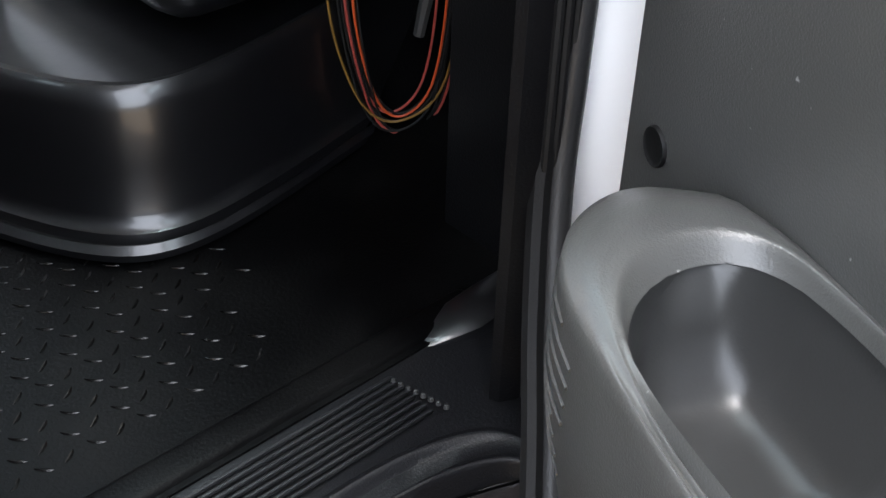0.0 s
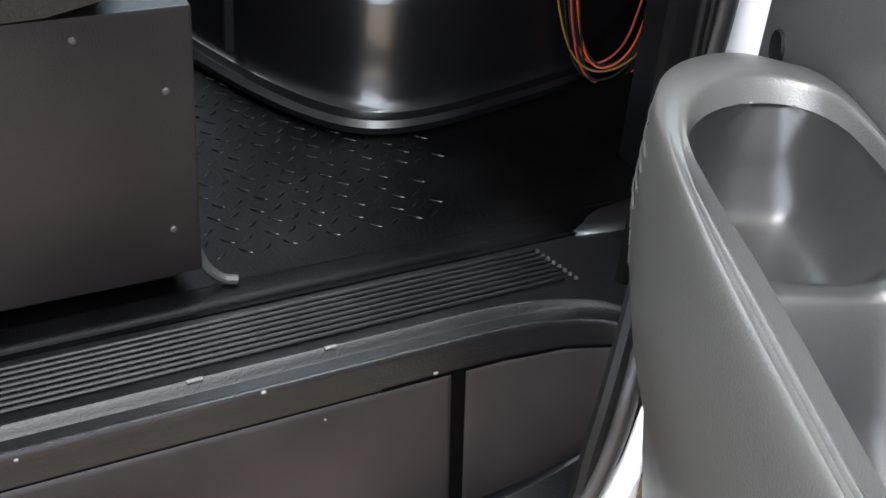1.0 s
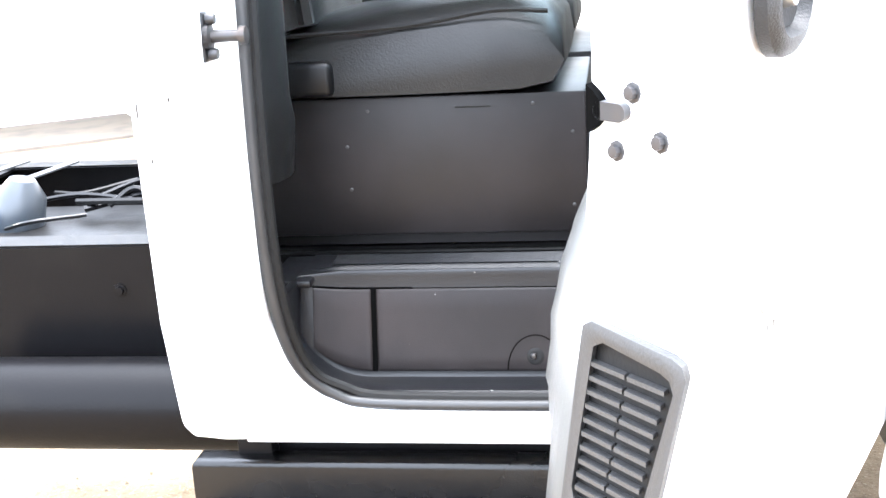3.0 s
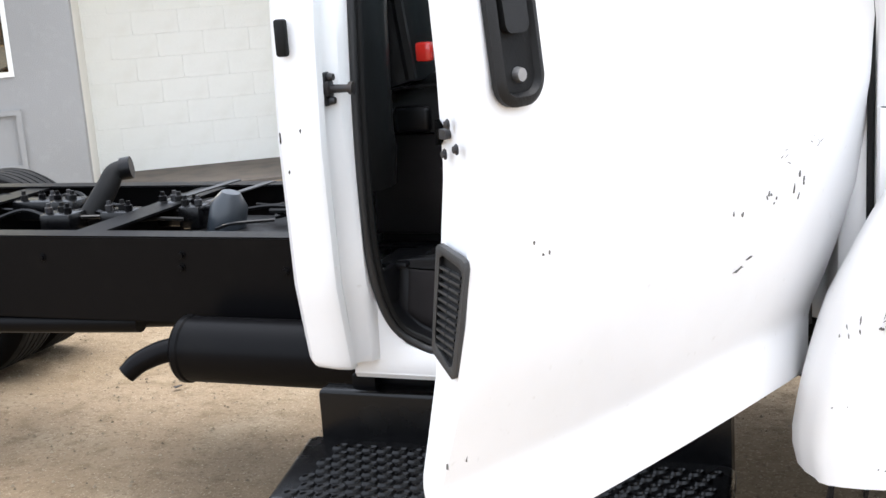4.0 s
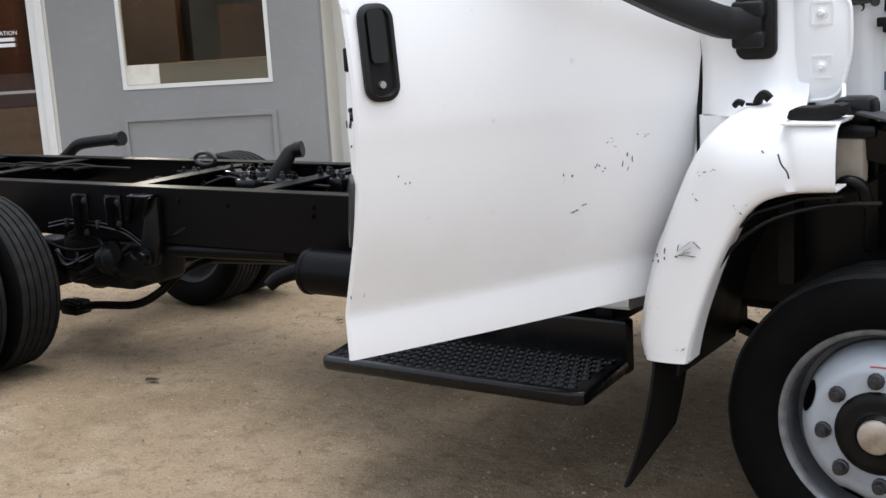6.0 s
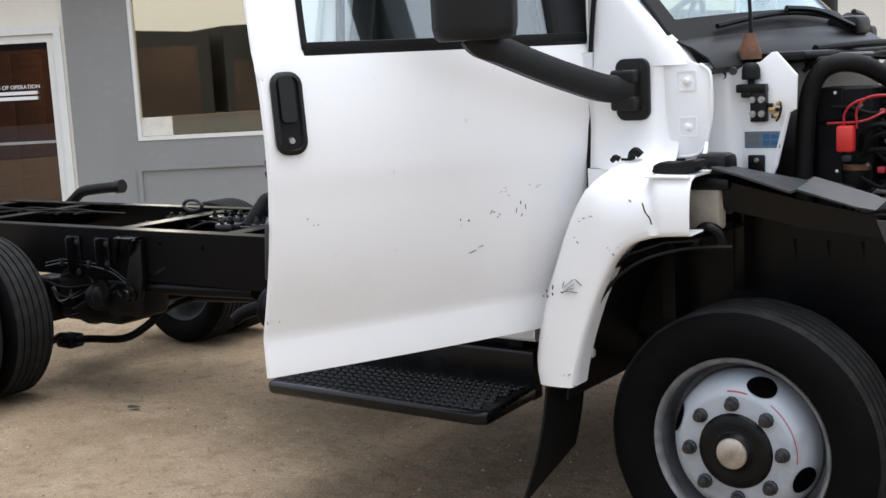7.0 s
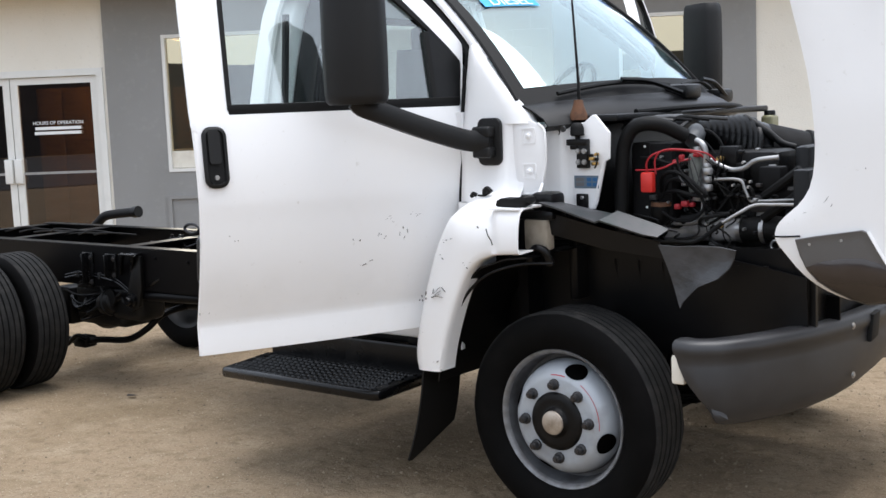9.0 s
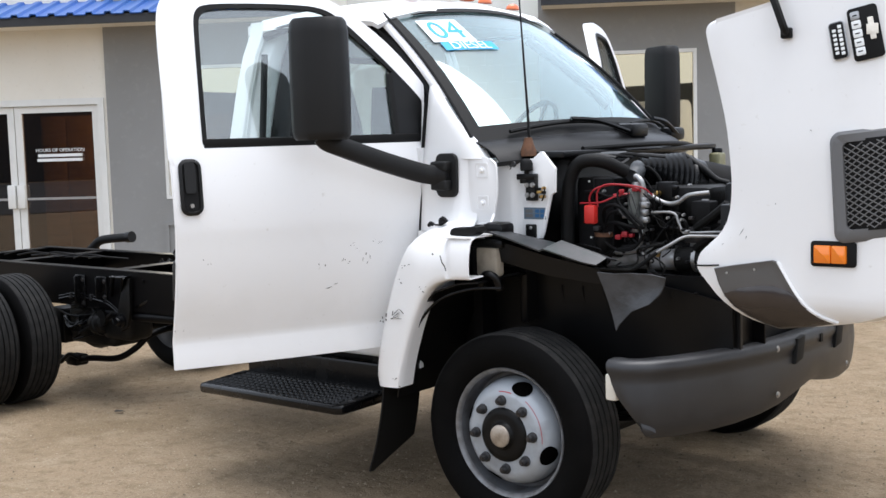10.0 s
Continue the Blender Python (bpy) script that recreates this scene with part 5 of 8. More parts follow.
        deep = float(np.interp(s, [lo_s, 0.043, 0.051, 0.061, 0.072, 0.09, 0.14, 0.158, 0.170, 0.180, 0.19, 0.20, 0.215, 0.24, 0.30, 0.45, 0.48, hi_s], [0.006, 0.03, 0.05, 0.063, 0.069, 0.071, 0.071, 0.064, 0.048, 0.036, 0.033, 0.036, 0.055, 0.095, 0.135, 0.145, 0.13, 0.06]))
        e = 5.0 if s < 0.19 else 8.0
        rows.append([(s, a - 0.003 + (b - a + 0.006) * (0.5 - 0.5 * math.cos(math.pi * t)), 1.1495 - deep * (1 - abs(math.cos(math.pi * t)) ** e)) for t in np.linspace(0, 1, 21)])
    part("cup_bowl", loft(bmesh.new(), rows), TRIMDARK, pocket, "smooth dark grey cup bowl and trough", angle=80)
    part("liner_gap", tube(bmesh.new(), [(0.462, -0.2725, 1.1605), (0.478, -0.270, 1.161), (0.493, -0.265, 1.1605)], 0.0019, 7), RUBBER, pocket, "open seam")
    part("liner_edge", tube(bmesh.new(), [(0.455, -0.269, 1.162), (0.465, -0.266, 1.163), (0.49, -0.257, 1.162), (0.497, -0.25, 1.162)], 0.0014, 6), STICKER, pocket, "pale seam edge")
    # grip grooves round the front of the armrest
    for k in range(9):
        z = 1.133 - 0.0125 * k
        line = sorted((p for p in body(z) if p[1] < -0.215 and p[0] < 0.062), key=lambda p: (p[0] + 0.036) * (1 if p[1] < -0.25 else -1))
        line = [p for p in line if p[1] < -0.235]
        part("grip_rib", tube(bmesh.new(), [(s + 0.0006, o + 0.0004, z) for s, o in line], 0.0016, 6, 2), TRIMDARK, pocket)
    # marks on the skin
    rnd = random.Random(7)
    for s, z, n, w0, h0 in ((0.18, 1.08, 3, 0.0015, 0.012), (0.27, 1.085, 3, 0.003, 0.003), (0.30, 1.095, 2, 0.0015, 0.006), (0.37, 1.08, 3, 0.002, 0.004), (0.16, 1.11, 2, 0.0015, 0.008), (0.86, 1.12, 3, 0.002, 0.003), (0.24, 1.145, 4, 0.008, 0.001), (0.13, 1.16, 5, 0.009, 0.0008), (0.32, 0.985, 3, 0.016, 0.001), (0.96, 0.86, 2, 0.001, 0.008)):
        for _ in range(n):
            a, b = s + rnd.uniform(-0.022, 0.022), z + rnd.uniform(-0.014, 0.014)
            if n == 3 and w0 > 0.01:
                a, b = s + (a - s), z + (a - s) * -0.5
            tt = (a - front_s(b)) / (rear_s(b) - front_s(b))
            o = skin_o(b) + 0.012 * math.sin(math.pi * tt)
            part("scuff", scuff(rnd, w0 * rnd.uniform(0.5, 1.3), h0 * rnd.uniform(0.5, 1.2)), GRIME, door, "dark paint chip", at=pose(a, o - 0.0005, b, 0, rnd.uniform(-25, 25), 180))


door_details()


# ---- wheels ----
def make_wheel(front):
    """Axle along y, outer face towards -y."""
    if front:
        prof = [(0.0, 0.025), (0.155, 0.025), (0.166, 0.027), (0.178, 0.034), (0.194, 0.050), (0.206, 0.074), (0.213, 0.10), (0.217, 0.125), (0.222, 0.138), (0.237, 0.138), (0.2425, 0.10), (0.2455, 0.066), (0.250, 0.056), (0.256, 0.050), (0.262, 0.047), (0.2645, 0.052), (0.262, 0.062), (0.254, 0.066), (0.25, 0.10), (0.236, 0.13), (0.236, 0.2), (0.255, 0.235), (0.268, 0.24), (0.262, 0.245), (0.22, 0.19), (0.20, 0.10), (0.0, 0.09)]
    else:
        prof = [(0.0, 0.13), (0.16, 0.13), (0.19, 0.12), (0.215, 0.09), (0.225, 0.06), (0.24, 0.03), (0.252, 0.01), (0.262, 0.005), (0.270, 0.0), (0.272, 0.008), (0.255, 0.02), (0.236, 0.08), (0.236, 0.16), (0.255, 0.20), (0.27, 0.21), (0.25, 0.2), (0.2, 0.16), (0.0, 0.15)]
    bm = lathe(bmesh.new(), prof, 72)
    y0 = 0.0 if front else -0.04
    wheel = part("wheel", bm, RIM if front else DARKRIM, truck, "silver white steel truck wheel", at=pose(0, 0, 0.4))
    if front:
        # the recessed band gets the colour that carries its shadow
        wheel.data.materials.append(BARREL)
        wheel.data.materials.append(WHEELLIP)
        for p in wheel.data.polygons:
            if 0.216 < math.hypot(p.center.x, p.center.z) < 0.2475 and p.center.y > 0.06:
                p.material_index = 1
            elif math.hypot(p.center.x, p.center.z) >= 0.2475 and p.center.y < 0.12:
                p.material_index = 2
    t = [(0.252, 0.062), (0.260, 0.056), (0.273, 0.040), (0.295, 0.030), (0.33, 0.022), (0.36, 0.026), (0.385, 0.038), (0.396, 0.048), (0.4035, 0.056)]
    for k in range(5):
        c = 0.074 + k * 0.0355
        t += [(0.4045, c - 0.004), (0.389, c - 0.002), (0.389, c + 0.004), (0.405, c + 0.006)]
    t += [(0.4035, 0.24), (0.396, 0.248), (0.385, 0.258), (0.36, 0.27), (0.33, 0.274), (0.295, 0.266), (0.275, 0.256), (0.262, 0.244)]
    bm = bmesh.new()
    lathe(bm, t, 72)
    # shoulder nicks
    for v in bm.verts:
        r = math.hypot(v.co.x, v.co.z)
        if 0.39 < r < 0.404 and int(math.atan2(v.co.z, v.co.x) / (2 * math.pi) * 72 + 72) % 2 and (v.co.y < 0.06 or v.co.y > 0.23):
            v.co.x *= 0.996
            v.co.z *= 0.996
    if not front:
        bmesh.ops.translate(bm, vec=(0, -0.045, 0), verts=bm.verts)
    tyre = part("tyre", bm, TYRE, wheel, "worn black truck tyre with a dusty tread")
    tyre.data.materials.append(TREAD)
    for p in tyre.data.polygons:
        if math.hypot(p.center.x, p.center.z) > 0.394:
            p.material_index = 1
    if front:
        bm = lathe(bmesh.new(), [(0, -0.004), (0.046, -0.004), (0.052, 0.002), (0.056, 0.010), (0.064, 0.013), (0.080, 0.010), (0.100, 0.014), (0.108, 0.020), (0.111, 0.028)], 32)
        hub = part("hub", bm, GREASE, wheel, "black greasy hub")
        bm = lathe(bmesh.new(), [(0, -0.016), (0.034, -0.014), (0.043, -0.010), (0.046, -0.002)], 24)
        part("hub_cap", bm, vary(material("tarnished_cap", (0.45, 0.40, 0.34), 0.4, 0.6), (0.25, 0.2, 0.15), 20, rough=0.6), hub, "tarnished metal hub cap")
        for a in (70, -20, 160, 250):
            ca, sa = math.cos(radians(a)), math.sin(radians(a))
            rings = []
            for k in (1.0, 0.8, 0.55, 0.3, 0.004):
                ring = []
                for q in np.linspace(0, 2 * math.pi, 20, endpoint=False):
                    tt, rr = 0.043 * k * math.cos(q), 0.1955 + 0.0185 * k * math.sin(q)
                    r = math.hypot(rr, tt)
                    y = float(np.interp(r, [0.166, 0.178, 0.194, 0.206, 0.213, 0.217], [0.027, 0.034, 0.050, 0.074, 0.10, 0.125]))
                    ring.append((rr * ca - tt * sa, y - 0.0035, rr * sa + tt * ca))
                rings.append(ring)
            bm = loft(bmesh.new(), rings, close_v=True)
            part("hand_hole", bm, JOINTBLACK, wheel, "dark hand hole")
        # red paint arc
        bm = bmesh.new()
        loft(bm, [[(r * math.cos(q), float(np.interp(r, [0.155, 0.166, 0.178, 0.197], [0.025, 0.027, 0.034, 0.052])) - 0.0018, r * math.sin(q)) for r in (0.1752, 0.1772)] for q in np.linspace(radians(-5), radians(55), 16)])
        loft(bm, [[(r * math.cos(q), float(np.interp(r, [0.155, 0.166, 0.178, 0.197], [0.025, 0.027, 0.034, 0.052])) - 0.0018, r * math.sin(q)) for r in (0.171, 0.1745)] for q in np.linspace(radians(78), radians(98), 8)])
        part("paint_mark", bm, REDCABLE, wheel, "red paint mark")
        bm = bmesh.new()
        lathe(bm, [(0, -0.012), (0.008, -0.012), (0.0085, -0.006), (0.0135, -0.005), (0.0165, 0.002), (0.0172, 0.014), (0.021, 0.017), (0.022, 0.027)], 10)
        nut = finish(bm, "lug_nut", DARKSTEEL)
        shared("lug_nut", nut, wheel, [pose(0.1375 * math.cos(radians(3 + 45 * k)), 0, 0.1375 * math.sin(radians(3 + 45 * k))) for k in range(8)], "dark steel wheel nut")
    return wheel


fw = make_wheel(True)
copy_thing(fw, pose(0, 2 * MID + 0.14, 0.4, 0, 0, 180))
rw = make_wheel(False)
AX = -4.05
rw.matrix_basis = pose(AX, -0.06, 0.4)
copy_thing(rw, pose(AX, 0.43, 0.4, 0, 0, 180))
copy_thing(rw, pose(AX, 2 * MID + 0.06, 0.4, 0, 0, 180))
copy_thing(rw, pose(AX, 2 * MID - 0.43, 0.4))


# ---- chassis ----
def make_chassis():
    for m in (False, True):
        bm = bmesh.new()
        c = [(0.575, 0.60), (0.575, 0.842), (0.655, 0.842), (0.655, 0.834), (0.584, 0.834), (0.584, 0.608), (0.655, 0.608), (0.655, 0.60)]
        prism(bm, c, -5.3, 0.85, "x")
        bmesh.ops.bevel(bm, geom=[e for e in bm.edges if abs(e.verts[0].co.x - e.verts[1].co.x) > 1], offset=0.004, segments=2, affect="EDGES")
        rail = part("frame_rail", mirrored(bm) if m else bm, FRAME, truck, "black steel frame rail")
        if not m:
            bolt = hexbolt(0.009, 0.010, FRAME)
            spots = [(-2.262, 0.792), (-2.266, 0.757), (-1.95, 0.752), (-2.72, 0.78), (-3.0, 0.79), (-3.4, 0.78), (-1.82, 0.70)]
            shared("rail_bolt", bolt, rail, [pose(x, 0.575, z) for x, z in spots])
    for x, h in ((-2.62, 0.11), (-3.35, 0.16), (-4.55, 0.12), (-5.25, 0.16), (-1.5, 0.1), (0.4, 0.12)):
        bm = bmesh.new()
        prism(bm, [(x - 0.05, 0.836 - h), (x - 0.05, 0.836), (x + 0.05, 0.836), (x + 0.05, 0.828), (x - 0.042, 0.828), (x - 0.042, 0.836 - h)], 0.586, 2 * MID - 0.586, "y")
        part("crossmember", bm, FRAME, truck, "black steel crossmember")
    # slanted bracket on the rail: two leaning legs under a bent top strap, a plate behind
    bm = bmesh.new()
    for x in (-3.325, -3.225):
        box(bm, -0.012, 0.012, -0.010, 0.010, -0.085, 0.085, bevel=0.004, m=pose(x + 0.055, 0.545, 0.748, 18, 38, 0))
    box(bm, -3.235, -3.115, 0.500, 0.573, 0.806, 0.815, bevel=0.003)
    part("spring_hanger", bm, STEPBLACK, truck, "black bracket with two leaning legs")
    part("hanger_plate", prism(bmesh.new(), [(-3.155, 0.80), (-3.10, 0.80), (-3.105, 0.62), (-3.14, 0.51), (-3.20, 0.485), (-3.26, 0.51), (-3.22, 0.62)], 0.545, 0.572, "y", bevel=0.004), GREASE, truck, "black hanger plate")
    part("hanger_pin", lathe(bmesh.new(), [(0, -0.045), (0.022, -0.045), (0.026, -0.038), (0.026, -0.02), (0.040, -0.018), (0.042, 0.0)], 14, (-3.19, 0.545, 0.545)), STEPBLACK, truck, "round black spring pin")
    # rear springs, axle and differential
    for y in (0.70, 2 * MID - 0.70):
        for k in range(5):
            l = 0.68 - 0.10 * k
            bm = bmesh.new()
            loft(bm, [[(AX + u, y - 0.035, 0.50 - 0.013 * k + 0.10 * (u / 0.68) ** 2), (AX + u, y + 0.035, 0.50 - 0.013 * k + 0.10 * (u / 0.68) ** 2)] for u in np.linspace(-l, l, 15)])
            part("spring_leaf", thick(bm, 0.010), GREASE, truck)
    bm = bmesh.new()
    tube(bm, [(AX, 0.30, 0.40), (AX, 2 * MID - 0.30, 0.40)], 0.058, 14, 0)
    part("rear_axle", bm, GREASE, truck, "oily black rear axle")
    part("differential", lathe(bmesh.new(), [(0, -0.22), (0.06, -0.21), (0.13, -0.17), (0.17, -0.08), (0.19, 0.0), (0.16, 0.08), (0.09, 0.16), (0.06, 0.26), (0, 0.27)], 22, (AX, MID, 0.42), "x"), GREASE, truck, "round oily differential")
    part("drive_shaft", tube(bmesh.new(), [(AX + 0.26, MID, 0.43), (-1.5, MID, 0.56)], 0.048, 14, 0), FRAME, truck, "black drive shaft")
    # sway bar, brackets and hoses by the rear axle
    part("sway_bar", tube(bmesh.new(), [(-4.05, 0.68, 0.22), (-3.93, 0.70, 0.21), (-3.75, 0.70, 0.24), (-3.5, 0.72, 0.26), (-3.36, 0.76, 0.33), (-3.28, 0.85, 0.42), (-3.26, 1.2, 0.44), (-3.26, 1.5, 0.44)], 0.020, 10), FRAME, truck, "bent black sway bar")
    bm = bmesh.new()
    box(bm, -3.98, -3.86, 0.66, 0.76, 0.18, 0.25, bevel=0.015)
    tube(bm, [(-4.0, 0.64, 0.2), (-3.9, 0.64, 0.26), (-3.82, 0.66, 0.24)], 0.014, 8)
    box(bm, -4.08, -3.92, 0.62, 0.78, 0.33, 0.56, bevel=0.02)
    part("axle_bracket", bm, GREASE, truck, "greasy axle bracket with links")
    bm = bmesh.new()
    box(bm, -3.90, -3.42, 0.64, 0.92, 0.34, 0.60, bevel=0.05, seg=3)
    box(bm, -3.50, -3.20, 0.60, 0.80, 0.40, 0.64, bevel=0.05, seg=3)
    tube(bm, [(-3.44, 0.59, 0.54), (-3.44, 0.57, 0.54)], 0.05, 14, 0)
    tube(bm, [(-3.25, 0.59, 0.50), (-3.25, 0.57, 0.50)], 0.03, 12, 0)
    part("suspension_bracket", bm, GREASE, truck, "greasy black rear suspension bracket")
    for k in range(4):
        part("brake_line", tube(bmesh.new(), [(-3.95 + 0.08 * k, 0.60, 0.56 - 0.05 * k), (-3.75, 0.585, 0.53 - 0.05 * k), (-3.5, 0.59, 0.56 - 0.04 * k)], 0.006, 7), FRAME, truck)
    part("shock_absorber", tube(bmesh.new(), [(-3.60, 0.72, 0.40), (-3.15, 0.66, 0.74)], 0.032, 12, 0), FRAME, truck, "black shock absorber")
    bm = bmesh.new()
    tube(bm, [(-3.5, 0.62, 0.57), (-3.05, 0.60, 0.57), (-2.45, 0.62, 0.585)], 0.030, 12, 2)
    part("brake_pipe_guard", bm, FRAME, truck, "glossy black pipe along the rail")
    rnd = random.Random(12)
    for k in range(9):
        x, z = rnd.uniform(-3.9, -3.2), rnd.uniform(0.40, 0.70)
        pts = [(x, 0.60 + 0.02 * k, z), (x + 0.12, 0.58, z - 0.05 - 0.03 * rnd.random()), (x + 0.3, 0.60, z + 0.02), (x + 0.45, 0.64, z + 0.05)]
        part("brake_hose", tube(bmesh.new(), pts, 0.008 + 0.004 * rnd.random(), 7), (RUBBER, STEPBLACK)[k % 2], truck)
    part("air_tank", lathe(bmesh.new(), [(0, -0.3), (0.06, -0.29), (0.10, -0.25), (0.105, 0.25), (0.06, 0.29), (0, 0.3)], 18, (-3.0, 0.98, 0.66), "x"), GREASE, truck, "black tank between the rails")
    # brackets, bolts and clipped lines on the outer face of the rail
    for x, h in ((-3.62, 0.20), (-3.40, 0.15)):
        bm = prism(bmesh.new(), [(x - 0.05, 0.80), (x + 0.05, 0.80), (x + 0.045, 0.80 - h), (x + 0.015, 0.79 - h), (x - 0.035, 0.80 - h * 0.7)], 0.563, 0.574, "y", bevel=0.003)
        box(bm, x - 0.004, x + 0.004, 0.520, 0.566, 0.80 - h * 0.9, 0.795, bevel=0.002)
        bracket = part("rail_bracket", bm, STEPBLACK, truck, "black rail bracket with a standing rib")
        shared("bracket_bolt", hexbolt(0.011, 0.009, DARKSTEEL), bracket, [pose(x + u, 0.563, 0.80 - v) for u, v in ((-0.03, 0.03), (0.03, 0.03), (0.028, h - 0.025))])
    for z, r in ((0.655, 0.007), (0.673, 0.0045)):
        part("brake_line", tube(bmesh.new(), [(-3.85, 0.560, z - 0.02), (-3.70, 0.562, z + 0.004), (-3.50, 0.560, z), (-3.34, 0.556, z - 0.02), (-3.24, 0.56, z - 0.07)], r, 7, 4), STEPBLACK, truck, "black line clipped along the rail")
    for x in (-3.72, -3.51):
        part("line_clip", boxed(x - 0.009, x + 0.009, 0.552, 0.574, 0.645, 0.684, bevel=0.004), DARKSTEEL, truck)
    chamber = lathe(bmesh.new(), [(0, -0.075), (0.045, -0.072), (0.066, -0.055), (0.072, -0.012), (0.080, -0.008), (0.080, 0.008), (0.072, 0.012), (0.066, 0.05), (0.03, 0.07), (0, 0.07)], 20, axis="x")
    part("brake_chamber", chamber, GREASE, truck, "round greasy brake chamber", at=pose(-3.50, 0.62, 0.50, 0, -14, 0))
    # fuel tank and lines seen between the rails
    bm = bmesh.new()
    box(bm, -2.55, -1.85, 0.72, 1.30, 0.62, 0.76, bevel=0.04)
    part("fuel_tank", bm, GREASE, truck, "black tank under the frame")
    part("rubber_elbow", tube(bmesh.new(), [(-2.90, 1.06, 0.80), (-2.87, 1.09, 0.86), (-2.855, 1.11, 0.895), (-2.845, 1.13, 0.925), (-2.82, 1.15, 0.938)], (0.040, 0.031), 14), RUBBER, truck, "bent black filler hose")
    part("hose_collar", tube(bmesh.new(), [(-2.825, 1.147, 0.937), (-2.795, 1.16, 0.941)], 0.037, 14, 0), PLASTIC, truck)
    part("filler_hose", tube(bmesh.new(), [(-5.05, 1.58, 0.76), (-4.94, 1.59, 0.835), (-4.87, 1.60, 0.88), (-4.76, 1.62, 0.897), (-4.58, 1.64, 0.912)], 0.033, 12), RUBBER, truck, "black filler hose standing up")
    part("hose_cap", tube(bmesh.new(), [(-4.585, 1.64, 0.911), (-4.54, 1.645, 0.916)], 0.042, 12, 0), PLASTIC, truck)
    bm = bmesh.new()
    lathe(bm, [(0, 0), (0.055, 0.0), (0.062, 0.03), (0.058, 0.14), (0.03, 0.18), (0, 0.185)], 16, axis="z")
    part("coolant_bottle", bm, vary(material("frosted_bottle", (0.020, 0.025, 0.031), 0.3), (0.012, 0.015, 0.018), 9, rough=0.5), truck, "frosted grey plastic bottle", at=pose(-2.42, 1.06, 0.70, 0, 14, 0))
    part("ring_clamp", tube(bmesh.new(), [(-3.56 + 0.07 * math.cos(a), 1.307, 0.862 + 0.03 * math.sin(a)) for a in np.linspace(0, 2 * math.pi, 13)], 0.010, 7, 2), DARKSTEEL, truck)
    for k in range(26):
        x = rnd.uniform(-3.7, -2.2)
        y = rnd.uniform(0.95, 1.3)
        n = rnd.uniform(0.05, 0.16)
        pts = [(x, y, 0.78 + 0.03 * rnd.random()), (x + n, y + rnd.uniform(-0.06, 0.06), 0.80 + 0.03 * rnd.random()), (x + 2.1 * n, y + rnd.uniform(-0.1, 0.1), 0.79 + 0.03 * rnd.random())]
        part("wire_loom", tube(bmesh.new(), pts, rnd.uniform(0.004, 0.010), 6), (RUBBER, PLASTIC, STEPBLACK)[k % 3], truck)
    for x, y, w, h in ((-2.75, 1.02, 0.06, 0.05), (-2.62, 1.12, 0.05, 0.06), (-3.2, 1.2, 0.10, 0.05), (-3.45, 1.12, 0.08, 0.04), (-2.95, 0.98, 0.06, 0.05), (-2.52, 1.08, 0.04, 0.055), (-3.05, 1.15, 0.05, 0.06)):
        b = part("valve_block", boxed(x - w, x + w, y - 0.05, y + 0.05, 0.76, 0.78 + h, bevel=0.014), STEPBLACK, truck, "greasy valve block")
        for q in range(3):
            part("fitting", lathe(bmesh.new(), [(0, 0.03), (0.007, 0.03), (0.008, 0.018), (0.013, 0.016), (0.013, 0.0)], 8, (x - w * 0.6 + w * 0.6 * q, y - 0.02 + 0.02 * (q % 2), 0.78 + h), "z"), (DARKSTEEL, GREASE, FRAME)[(q + int(w * 100)) % 3], b)
    for a, b in (((-2.72, 1.05, 0.815), (-2.50, 1.32, 0.865)), ((-2.56, 1.05, 0.815), (-2.37, 1.32, 0.86))):
        part("support_strut", loft(bmesh.new(), [[(p[0] + u, p[1], p[2] + v) for u, v in ((-0.014, 0), (0.014, 0), (0.014, 0.004), (-0.014, 0.004))] for p in (a, b)], close_v=True, caps=True), GREYPLASTIC, truck, "flat dark grey strut")
    for k in range(8):
        x = -5.2 + 0.13 * k
        part("wire_loom", tube(bmesh.new(), [(x, 1.0 + 0.03 * (k % 4), 0.82), (x + 0.14, 1.08, 0.85 - 0.01 * (k % 3)), (x + 0.3, 1.16 + 0.02 * (k % 5), 0.82)], 0.006, 6), RUBBER, truck)
    # muffler
    bm = lathe(bmesh.new(), [(0, -0.52), (0.05, -0.52), (0.082, -0.51), (0.090, -0.50), (0.090, -0.485), (0.086, -0.48), (0.086, 0.48), (0.09, 0.485), (0.09, 0.5), (0.08, 0.51), (0, 0.52)], 28, (0, 0, 0), "x")
    muf = part("muffler", bm, FRAME, truck, "glossy black muffler", at=pose(-1.70, 0.46, 0.568))
    bm = tube(bmesh.new(), [(-0.50, -0.01, 0.0), (-0.53, -0.012, 0.0), (-0.57, -0.03, -0.006), (-0.615, -0.06, -0.025), (-0.645, -0.08, -0.052)], (0.036, 0.026), 14)
    part("tail_pipe", bm, FRAME, muf, "bent black tail pipe")
    # front axle and springs
    part("front_axle", tube(bmesh.new(), [(0, 0.24, 0.38), (0, 0.5, 0.30), (0, MID, 0.28), (0, 1.52, 0.30), (0, 1.78, 0.38)], 0.05, 10), GREASE, truck, "greasy front axle beam")
